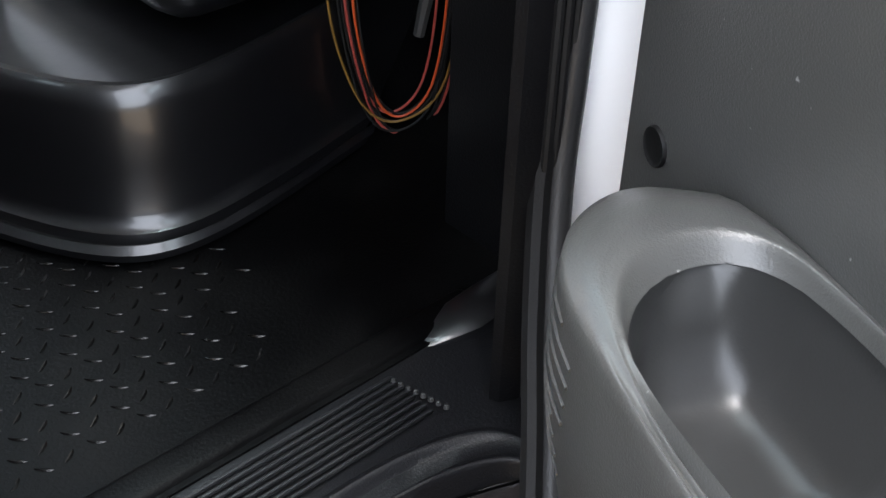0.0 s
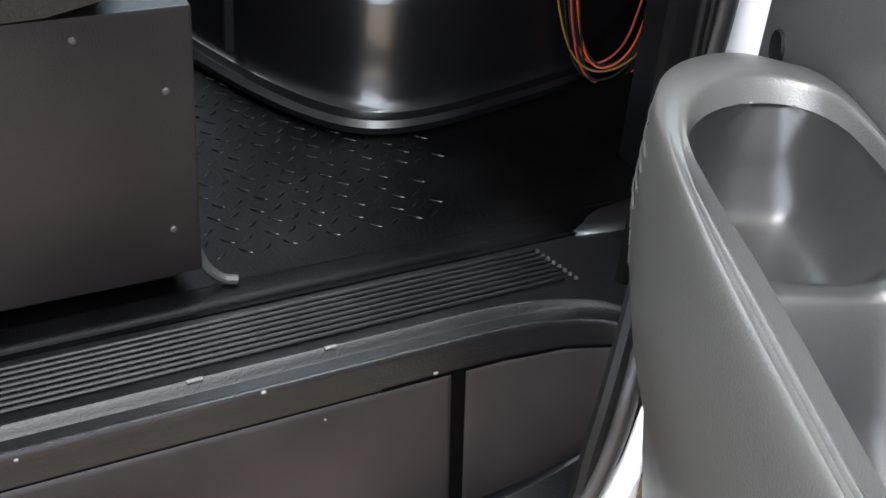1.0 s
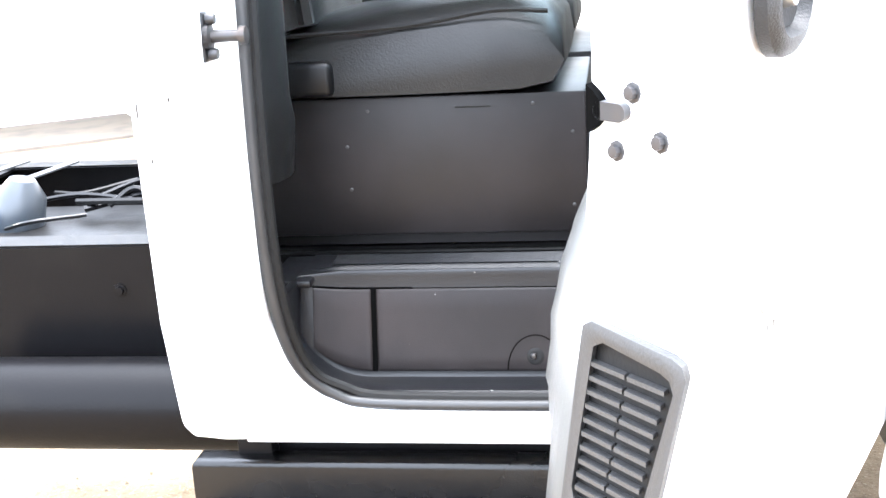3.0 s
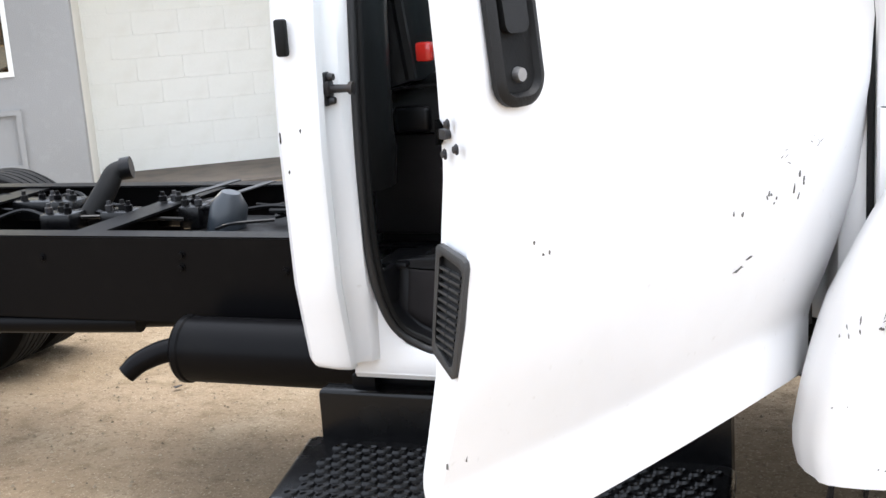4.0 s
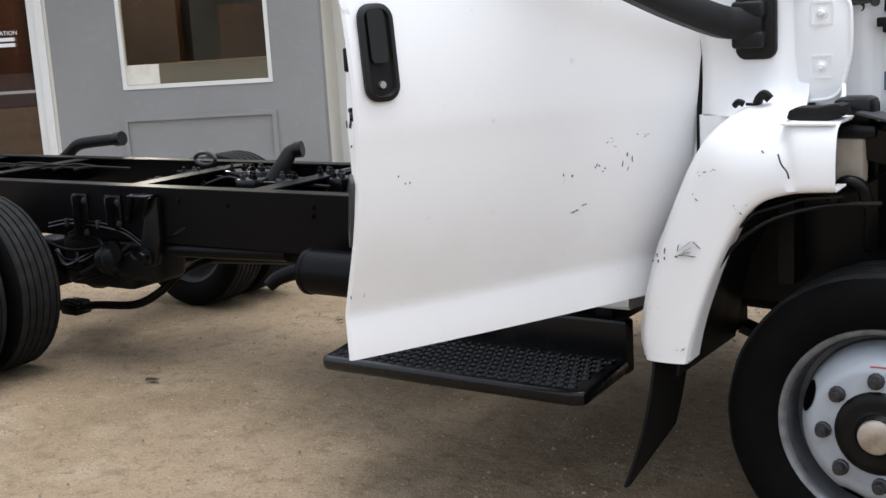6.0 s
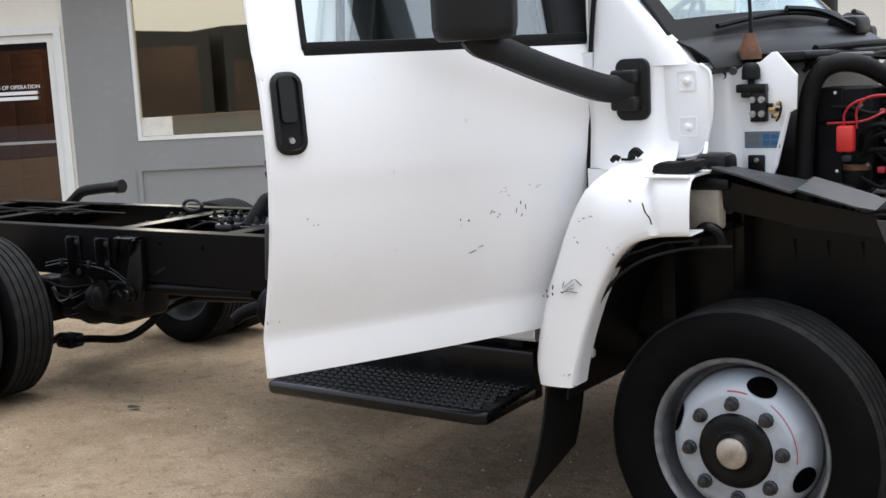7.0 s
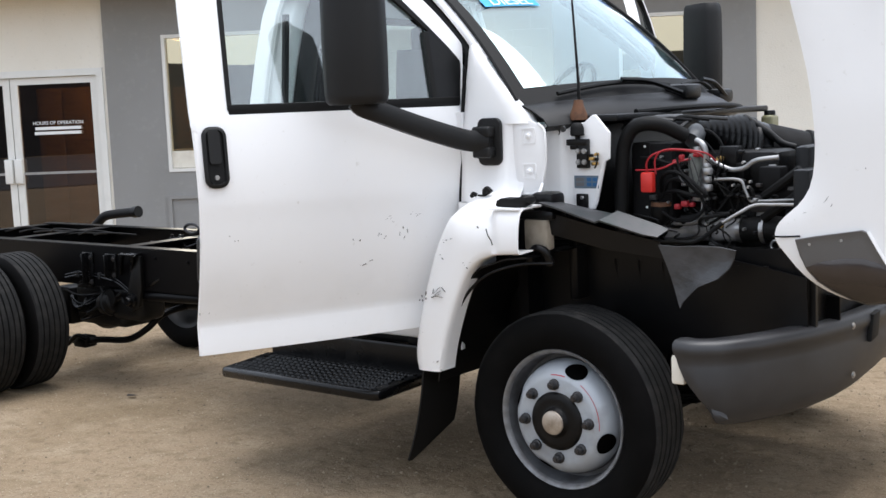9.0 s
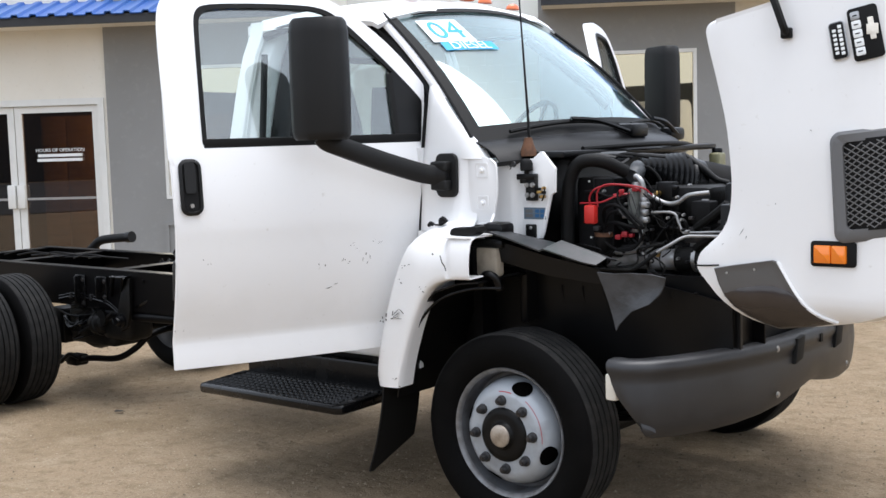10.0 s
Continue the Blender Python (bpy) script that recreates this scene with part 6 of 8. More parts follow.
    for y in (0.56, 2 * MID - 0.56):
        for k in range(3):
            l = 0.66 - 0.12 * k
            bm = loft(bmesh.new(), [[(0.0 + u, y - 0.04, 0.40 - 0.014 * k + 0.16 * (u / 0.66) ** 2), (u, y + 0.04, 0.40 - 0.014 * k + 0.16 * (u / 0.66) ** 2)] for u in np.linspace(-l, l, 13)])
            part("spring_leaf", thick(bm, 0.011), GREASE, truck)
        part("shock_absorber", tube(bmesh.new(), [(0.12, y - 0.07, 0.36), (0.22, y - 0.05, 0.82)], 0.034, 10, 0), FRAME, truck)
    part("transmission", tube(bmesh.new(), [(-0.3, MID, 0.62), (-0.9, MID, 0.60), (-1.5, MID, 0.56)], (0.2, 0.11), 14, 4), GREASE, truck, "greasy gearbox under the cab")
    # underside of the cab and the engine
    # unseen pan, added to stop light coming under from the far side
    part("oil_pan", prism(bmesh.new(), [(-0.50, 0.60), (-0.44, 0.46), (-0.20, 0.42), (-0.10, 0.34), (0.22, 0.34), (0.30, 0.44), (0.55, 0.46), (0.60, 0.62)], 0.68, 2 * MID - 0.68, "y", bevel=0.03, seg=3), GREASE, truck, "greasy black oil pan under the engine, added to block light")
    part("cab_underfloor", boxed(-1.70, -0.40, 0.46, 2 * MID - 0.46, 0.655, 0.70, bevel=0.01), GREASE, truck, "black underside of the cab")
    part("front_closing_panel", boxed(-0.56, -0.53, 0.20, 0.57, 0.50, 1.15), PLASTIC, truck)


make_chassis()


# ---- step ----
def make_step(m):
    bm = bmesh.new()
    out = [(-1.672, -0.124), (-1.655, -0.135), (-0.785, -0.135), (-0.75, -0.118), (-0.745, -0.10), (-0.765, 0.20), (-0.78, 0.222), (-1.72, 0.222), (-1.735, 0.20), (-1.676, -0.11)]
    prism(bm, out, 0.41, 0.455, "z", bevel=0.014, seg=3)
    prism(bm, [(-1.70, 0.21), (-0.775, 0.21), (-0.775, 0.262), (-1.70, 0.262)], 0.40, 0.572, "z", bevel=0.012, seg=3)
    step = part("side_step", mirrored(bm) if m else bm, STEPBLACK, truck, "black moulded side step with a studded tread")
    bm = bmesh.new()
    for x in (-1.60, -0.86):
        box(bm, x - 0.03, x + 0.03, 0.24, 0.58, 0.54, 0.60, bevel=0.006)
    box(bm, -1.57, -0.88, 0.27, 0.30, 0.535, 0.592, bevel=0.004)
    part("step_bracket", mirrored(bm) if m else bm, FRAME, step, "black step bracket")
    if m:
        return
    stud = bmesh.new()
    lathe(stud, [(0.0, 0.002), (0.008, 0.002), (0.011, 0.006), (0.0125, 0.006), (0.0155, 0.0)], 10, axis="z")
    bmesh.ops.scale(stud, vec=(1.35, 0.75, 1), verts=stud.verts)
    me = finish(stud, "tread_stud", STEPBLACK)
    spots = []
    for r in range(7):
        y = -0.095 + r * 0.042
        for k in range(24):
            x = -1.63 + k * 0.036 + (0.018 if r % 2 else 0)
            if -1.66 - (y + 0.1) * 0.15 + 0.01 < x < -0.79:
                spots.append(pose(x, y, 0.455, 0, 0, 40))
    shared("tread_stud", me, step, spots)


make_step(False)
make_step(True)


# ---- inside the cab ----
def make_tub():
    x0, x1, R = -1.524, -0.775, 0.115

    def ends(x):
        """How far the moulding has risen and closed in at x, near the rounded ends."""
        u = min(x - x0, x1 - x)
        lift = R - math.sqrt(max(0, R * R - max(0, R - u) ** 2))
        inn = 1 - math.sqrt(max(0, 1 - max(0, 1 - u / 0.11) ** 2))
        return lift, 1 - inn * 0.92 * (0.6 if x > -1 else 0.22)

    def lean(x, y):
        """The front end runs forward as it goes inwards."""
        return x + 0.75 * min(1, max(0, (x + 0.93) / 0.155)) * (y - 0.222)
    WALL = [(0.306, 0.690, 0.95), (0.311, 0.715, 0.80), (0.318, 0.75, 0.58), (0.326, 0.79, 0.32), (0.3325, 0.8235, 0.14), (0.333, 0.827, 0.13)]

    def wall(x, z, out=0.0):
        """A point on the kick wall at the height z of its middle part, lifted off it by out."""
        lift, k = ends(x)
        y = float(np.interp(z, [w[1] for w in WALL], [w[0] for w in WALL]))
        up = float(np.interp(z, [w[1] for w in WALL], [w[2] for w in WALL]))
        y = 0.235 + (y - 0.235) * k - out
        return (lean(x, y), y, z + lift * up + out * 0.2)

    def profile(x):
        lift, k = ends(x)
        fade = min(1, max(0.0, (x + 1.515) / 0.06)) * min(1, max(0.0, (-0.765 - x) / 0.08))
        row = [(0.222, 0.664, 1), (0.222, 0.681, 1), (0.2245, 0.686, 1), (0.229, 0.6885, 1), (0.233, 0.687, 1), (0.236, 0.682, 1), (0.2375, 0.6785, 1), (0.240, 0.6775, 1), (0.268, 0.6785, 1), (0.300, 0.681, 1), (0.3035, 0.682, 1), (0.3055, 0.685, 1)]
        row += WALL + [(0.3334, 0.830, 0.12), (0.335, 0.845, 0.05), (0.3352, 0.851, 0.0)]
        crest = [(0.336, 0.8535), (0.3372, 0.855), (0.339, 0.8555), (0.341, 0.8545), (0.343, 0.851), (0.3455, 0.8485), (0.359, 0.8485), (0.3625, 0.851), (0.3655, 0.8545), (0.368, 0.8555), (0.370, 0.8550), (0.373, 0.852), (0.376, 0.8505)]
        row += [(y, 0.8515 + (z - 0.8515) * fade, 0) for y, z in crest]
        row = [(0.235 + (y - 0.235) * k, z + lift * w) for y, z, w in row]
        row += [(0.48, 0.852), (0.48, 0.843), (0.40, 0.82), (0.375, 0.77 + lift * 0.45), (0.345, 0.70 + lift), (0.30, 0.667 + lift), (0.235, 0.657 + lift)]
        return [(lean(x, y), y, z) for y, z in row]
    xs = [x0 + R * (1 - math.cos(a)) for a in np.linspace(0, math.pi / 2, 15)] + list(np.linspace(x0 + R, x1 - R, 8))[1:-1] + [x1 - R * (1 - math.cos(a)) for a in np.linspace(math.pi / 2, 0, 15)]
    tub = part("entry_tub", loft(bmesh.new(), [profile(x) for x in xs], close_v=True, caps=True), TUBBLACK, truck, "black moulded entry well inside the door", angle=32)

    # kick panels that stand proud of the wall of the well, with dark grooves between them
    def kick(a, b, name, label, low=0.6905):
        zs = (low, low + 0.0012, low + 0.004, 0.715, 0.75, 0.79, 0.8195, 0.8232, 0.8245)
        rr = []
        for x, e in [(a, 0), (a + 0.001, 0.7), (a + 0.004, 1)] + [(x, 1) for x in np.linspace(a + 0.012, b - 0.012, 9)] + [(b - 0.004, 1), (b - 0.001, 0.7), (b, 0)]:
            rr.append([wall(x, z, -0.001 + 0.0038 * min(e, f)) for z, f in zip(zs, (0, 0.7, 1, 1, 1, 1, 1, 0.7, 0))])
        return part(name, loft(bmesh.new(), rr), KICK, tub, label, angle=50)

    def strip(a, b, lo, hi, out=0.0006):
        n = max(2, int((b - a) / 0.03))
        return loft(bmesh.new(), [[wall(x, z, out) for z in np.linspace(lo, hi, 7)] for x in np.linspace(a, b, n)])
    kick(-1.502, -1.406, "kick_panel", "worn black panel")
    kick(-1.398, -0.899, "kick_cover", "worn black removable kick cover")
    kick(-0.891, -0.785, "kick_panel", "worn black panel")
    for a, b, lo, hi in ((-1.4065, -1.3975, 0.6905, 0.827), (-0.8995, -0.8905, 0.6905, 0.827), (-1.505, -1.337, 0.8236, 0.8272), (-1.337, -0.948, 0.8244, 0.8258), (-0.948, -0.785, 0.8236, 0.8272)):
        part("groove", strip(a, b, lo, hi), JOINTBLACK, tub)
    arc = [(-1.138 + 0.045 * math.cos(a), 0.6925 + 0.056 * math.sin(a)) for a in np.linspace(0.0, math.pi, 25)]
    part("lock_arc", tube(bmesh.new(), [wall(x, z, 0.0026) for x, z in arc], 0.0011, 6, 0), JOINTBLACK, tub)
    part("lock_dish", loft(bmesh.new(), [[wall(-1.138 + r * 0.014 * math.cos(a), 0.7145 + r * 0.014 * math.sin(a), o) for a in np.linspace(0, 2 * math.pi, 16, endpoint=False)] for r, o in ((1.0, 0.0028), (0.8, 0.0042), (0.45, 0.0034), (0.02, 0.0036))], close_v=True), RUBBER, tub)
    part("quarter_lock", lathe(bmesh.new(), [(0, -0.0055), (0.0035, -0.005), (0.0055, -0.002), (0.006, 0.003)], 12, (-1.141, 0.3075, 0.7155)), DARKSTEEL, tub, "round lock screw")
    part("ledge_end", boxed(-1.575, -1.498, 0.30, 0.49, 0.836, 0.8495, bevel=0.005), TUBBLACK, tub)
    part("end_wall", boxed(-1.534, -1.520, 0.226, 0.36, 0.745, 0.8485, bevel=0.003), TUBBLACK, tub)
    # chips along the crests and on the bead
    rnd = random.Random(12)
    for x, y, z, w in ((-1.05, 0.336, 0.8535, 0.004), (-0.985, 0.366, 0.856, 0.010), (-1.10, 0.366, 0.8562, 0.013), (-1.235, 0.335, 0.850, 0.003), (-1.345, 0.314, 0.735, 0.002), (-1.205, 0.2285, 0.689, 0.005), (-1.05, 0.2285, 0.689, 0.003), (-1.30, 0.3295, 0.815, 0.002), (-1.00, 0.329, 0.815, 0.002), (-0.90, 0.3335, 0.829, 0.004)):
        part("nick", boxed(x, x + w, y - 0.002, y + 0.0012, z - 0.001, z + rnd.uniform(0.0006, 0.0016), bevel=0.0005, seg=1), CHIP, tub, "bright chip")
    # ribbed tread
    rib = finish(boxed(-1.482, -0.742, -0.0021, 0.0021, 0, 0.0032, bevel=0.0012, seg=1), "tread_rib", WORNTREAD)
    shared("tread_rib", rib, tub, [pose(0, 0.387 + 0.0070 * k, 0.851) for k in range(8)])
    # seal round the opening
    pts = [(-1.524, 0.235, 2.0), (-1.524, 0.20, 1.6), (-1.527, 0.165, 1.2), (-1.528, 0.165, 0.95), (-1.520, 0.18, 0.82), (-1.497, 0.20, 0.735), (-1.45, 0.212, 0.69), (-1.38, 0.216, 0.672), (-1.1, 0.216, 0.669), (-0.95, 0.216, 0.673), (-0.865, 0.218, 0.697), (-0.815, 0.22, 0.738), (-0.788, 0.225, 0.80), (-0.772, 0.235, 0.86), (-0.735, 0.272, 0.91), (-0.695, 0.315, 0.96), (-0.663, 0.348, 1.05), (-0.652, 0.354, 1.15), (-0.650, 0.354, 1.4), (-0.70, 0.34, 1.7), (-0.92, 0.35, 2.08)]
    part("door_seal", tube(bmesh.new(), pts, 0.0100, 10, 5), SEALGREY, truck, "black rubber door seal")
    part("seal_lip", tube(bmesh.new(), [(x + (0.014 if x < -1.3 else -0.014 if x > -0.8 else 0), y + 0.006, z + (0.010 if z < 0.7 else 0)) for x, y, z in pts], 0.0085, 8, 5), RUBBER, truck)


make_tub()


def make_floor():
    bm = bmesh.new()
    xs, ys = np.linspace(-1.66, -0.32, 25), np.linspace(0.446, 2 * MID - 0.3, 24)
    def h(x, y):
        ramp = max(0.0, x + 0.52) * 0.9
        return 0.8535 - 0.004 + ramp + 0.004 * (0.5 - 0.5 * math.tanh((y - 0.485) / 0.012))
    loft(bm, [[(x, y, h(x, y)) for y in ys] for x in xs])
    fl = part("floor_mat", thick(bm, 0.006), FLOORMAT, truck, "black rubber cab floor with raised tread marks", angle=60)
    stud = bmesh.new()
    loft(stud, [[(u, 0.0016 * w * math.sqrt(max(0, 1 - (u / 0.0078) ** 2)) + 18 * u * u, 0.0010 * (1 - abs(w)) * math.sqrt(max(0, 1 - (u / 0.0079) ** 2))) for w in (-1, 0, 1)] for u in np.linspace(-0.0077, 0.0077, 6)])
    me = finish(stud, "mat_stud", MATSTUD)
    spots = []
    for j in range(28):
        for i in range(18):
            x, y = -1.04 + 0.0215 * i, 0.53 + 0.0205 * j
            if len(spots) < 300 and x < -0.74 - (0.0 if y > 0.62 else 0.06):
                spots.append(pose(x + (0.0107 if j % 2 else 0), y, h(x, y) + 0.0005, 0, 0, 40 if (i + j) % 2 else -45))
    shared("mat_stud", me, fl, spots)
    # paler grey dots paint the light caught by the rib ends
    dot = finish(lathe(bmesh.new(), [(0, 0.0035), (0.0016, 0.003), (0.0026, 0.0)], 8, axis="z"), "rib_glint", GREYPLASTIC)
    shared("rib_glint", dot, fl, [pose(-0.733 - 0.0017 * k, 0.381 + 0.0071 * k, 0.8535) for k in range(8)])
    part("ledge_lip", boxed(-1.60, -0.62, 0.450, 0.486, 0.834, 0.8575, bevel=0.0095, seg=4), FLOORMAT, truck, "rounded black lip of the ledge")
    part("threshold_pad", loft(bmesh.new(), [[(x, 0.452 + -0.028 * min(1, h / 0.016), 0.848), (x, 0.452 + -0.024 * min(1, h / 0.016), 0.848 + h * 0.7), (x, 0.452 + -0.016 * min(1, h / 0.016), 0.848 + h * 0.95), (x, 0.452 + 0.000 * min(1, h / 0.016), 0.848 + h), (x, 0.452 + 0.014 * min(1, h / 0.016), 0.848 + h * 0.9), (x, 0.452 + 0.022 * min(1, h / 0.016), 0.848 + h * 0.5), (x, 0.452 + 0.026 * min(1, h / 0.016), 0.848)] for x, h in ((-0.705, 0.0006), (-0.695, 0.0045), (-0.685, 0.0075), (-0.668, 0.012), (-0.65, 0.016), (-0.62, 0.021), (-0.585, 0.023))]), GLOSSBLACK, truck, "raised black threshold pad")
    # front pillar and footwell walls
    bm = bmesh.new()
    rows = []
    for z in np.linspace(0.82, 1.52, 9):
        rows.append([(-0.32, 0.47, z), (-0.50, 0.47, z), (-0.62, 0.435, z), (-0.688, 0.378, z), (-0.699, 0.368, z), (-0.696, 0.360, z), (-0.684, 0.354, z), (-0.662, 0.353, z), (-0.650, 0.357, z), (-0.644, 0.368, z), (-0.60, 0.41, z)])
    hp = part("hinge_pillar_trim", loft(bm, rows, close_v=True, caps=True), PLASTIC, truck, "black footwell side trim")
    for k in range(3):
        part("pillar_rib", tube(bmesh.new(), [(-0.676 + 0.009 * k, 0.352, 0.84), (-0.676 + 0.009 * k, 0.352, 1.5)], 0.0036, 8, 0), RUBBER, hp)
    bm = bmesh.new()
    loft(bm, [[(x, y, z) for x, y in ((-0.535, 0.17), (-0.57, 0.19), (-0.585, 0.25), (-0.592, 0.31), (-0.61, 0.345), (-0.642, 0.368), (-0.60, 0.40), (-0.51, 0.38), (-0.50, 0.17))] for z in (0.735, 0.9, 1.2, 1.54)], close_v=True, caps=True)
    part("hinge_pillar", bm, WHITE, truck)
    bm = bmesh.new()
    box(bm, -0.345, -0.30, 0.30, 2 * MID - 0.30, 0.70, 1.50)
    part("firewall", bm, PLASTIC, truck, "black firewall")
    part("far_kick_wall", boxed(-0.62, -0.32, 2 * MID - 0.36, 2 * MID - 0.30, 0.70, 1.50), PLASTIC, truck)
    # moulded carpet hump by the firewall
    part("footwell_pad", boxed(-0.47, -0.35, 0.44, 0.62, 0.86, 1.20, bevel=0.03, seg=3), FLOORMAT, truck, "black footwell insulation pad")


make_floor()


def make_doghouse():
    plan = [(-0.33, 0.80), (-0.48, 0.755), (-0.62, 0.722), (-0.71, 0.705), (-0.765, 0.705), (-0.805, 0.722), (-0.84, 0.765), (-0.872, 0.83), (-0.91, 0.94), (-0.945, 1.06), (-0.955, 1.16), (-0.94, 1.24), (-0.89, 1.29), (-0.80, 1.31), (-0.33, 1.30)]
    for _ in range(2):
        plan = plan[:1] + [(a[0] + (b[0] - a[0]) * t, a[1] + (b[1] - a[1]) * t) for a, b in zip(plan, plan[1:]) for t in (0.25, 0.75)] + plan[-1:]
    cx, cy = -0.55, 1.02
    def ring(k, z, dz=0):
        return [(x + (cx - x) * k, y + (cy - y) * k, z) for x, y in plan]
    rows = [ring(-0.075, 0.854), ring(-0.078, 0.862), ring(-0.06, 0.868), ring(-0.05, 0.862), ring(-0.035, 0.862), ring(-0.03, 0.872), ring(-0.012, 0.876), ring(0.0, 0.885), ring(0.012, 0.93), ring(0.025, 0.985), ring(0.035, 1.0), ring(0.055, 1.006), ring(0.085, 1.003), ring(0.10, 0.985), ring(0.13, 0.97), ring(0.9, 0.968)]
    dog = part("engine_cover", loft(bmesh.new(), rows), GLOSSBLACK, truck, "glossy black engine cover with a tray top")
    part("cover_tray", boxed(-0.70, -0.36, 0.80, 1.22, 0.99, 1.13, bevel=0.05, seg=4), GLOSSBLACK, dog)
    part("cover_seam", boxed(-0.905, -0.895, 0.868, 0.878, 0.885, 0.985), RUBBER, dog)


make_doghouse()


def make_seat(y0, front=True):
    """Seat box, cushion and backrest; y0: the outer side."""
    y1 = 0.96 if front else 1.62
    bm = bmesh.new()
    box(bm, -1.64, -1.052, y0, y1, 0.878, 1.118, bevel=0.004)
    box(bm, -1.64, -1.066, y0 + 0.035, y1 - 0.03, 0.853, 0.88)
    bx = part("seat_box", bm, SEATBOX, truck, "worn black sheet metal seat box")
    if front:
        rivet = bmesh.new()
        lathe(rivet, [(0, -0.0015), (0.0022, -0.0012), (0.0034, 0.0)], 8)
        me = finish(rivet, "rivet", GREYPLASTIC)
        shared("rivet", me, bx, [pose(x, y0, z) for x, z in ((-1.458, 0.96), (-1.46, 1.035), (-1.075, 0.925), (-1.075, 1.05), (-1.14, 1.10), (-1.42, 1.095))])
    seat = bmesh.new()
    rows = []
    w = y1 - y0
    for t in np.linspace(0, 1, 11):
        y = y0 - 0.018 + (w + 0.03) * t
        e = 1 - (abs(2 * t - 1)) ** 5
        row = []
        for x, lo, hi in ((-1.63, 1.125, 1.20), (-1.5, 1.13, 1.255), (-1.35, 1.128, 1.275), (-1.24, 1.135, 1.285), (-1.18, 1.15, 1.285), (-1.12, 1.165, 1.27), (-1.09, 1.185, 1.235)):
            row.append((x, y, hi - 0.05 * (1 - e)))
        for x, lo, hi in reversed(((-1.63, 1.118, 1.25), (-1.5, 1.118, 1.265), (-1.35, 1.118, 1.275), (-1.24, 1.119, 1.285), (-1.16, 1.121, 1.285), (-1.105, 1.132, 1.27), (-1.085, 1.165, 1.235))):
            row.append((x, y, lo - 0.006 + 0.012 * (1 - e)))
        rows.append(row)
    loft(seat, rows, close_v=True, caps=True)
    st = part("seat_cushion", seat, SEATCLOTH, truck, "dark grey vinyl seat cushion", angle=70)
    bm = bmesh.new()
    rows = []
    for t in np.linspace(0, 1, 11):
        y = y0 + w * t
        e = 1 - (abs(2 * t - 1)) ** 6
        row = [(-1.50 - 0.05 * k + 0.02 * math.sin(3 * k) - 0.03 * (1 - e), y + (0.5 - t) * 0.12 * k * k, 1.24 + 0.62 * k) for k in np.linspace(0, 1, 7)]
        row += [(-1.62 - 0.03 * k + 0.02 * (1 - e), y + (0.5 - t) * 0.12 * k * k, 1.22 + 0.64 * k) for k in np.linspace(1, 0, 7)]
        rows.append(row)
    loft(bm, rows, close_v=True, caps=True)
    part("seat_back", bm, SEATCLOTH, st, "dark grey vinyl backrest", angle=70)
    if front:
        part("seat_hinge_cover", boxed(-1.56, -1.47, y0 - 0.035, y0 + 0.02, 1.125, 1.185, bevel=0.012, seg=3), PLASTIC, st, "black hinge cover")
        part("seat_belt", tube(bmesh.new(), [(-1.50, y0 - 0.05, 1.25), (-1.52, y0 - 0.07, 1.5), (-1.54, y0 - 0.06, 1.9)], 0.014, 6), RUBBER, st, "black seat belt")
        part("belt_buckle", boxed(-1.50, -1.46, y0 - 0.02, y0 + 0.01, 1.285, 1.33, bevel=0.008), REDLENS, st)
        part("seat_seam", tube(bmesh.new(), [(-1.58, y0 - 0.008, 1.225), (-1.35, y0 - 0.016, 1.235), (-1.2, y0 - 0.016, 1.255), (-1.11, y0 - 0.008, 1.25)], 0.004, 6), RUBBER, st)
        part("slot", boxed(-1.27, -1.21, y0 - 0.0012, y0 + 0.002, 1.096, 1.0985), RUBBER, bx, "thin dark slot")
        part("foot_bracket", tube(bmesh.new(), [(-1.053, y0 + 0.012, 0.89), (-1.046, y0 + 0.008, 0.874), (-1.034, y0 + 0.004, 0.863), (-1.022, y0, 0.861)], 0.0045, 8), GREYPLASTIC, bx, "pale grey bracket at the box foot")
    for yy in ((y0 + y1) / 2,):
        part("headrest", boxed(-1.63, -1.55, yy - 0.13, yy + 0.13, 1.80, 1.98, bevel=0.035, seg=3), SEATCLOTH, st)


make_seat(0.475)
make_seat(1.06, False)


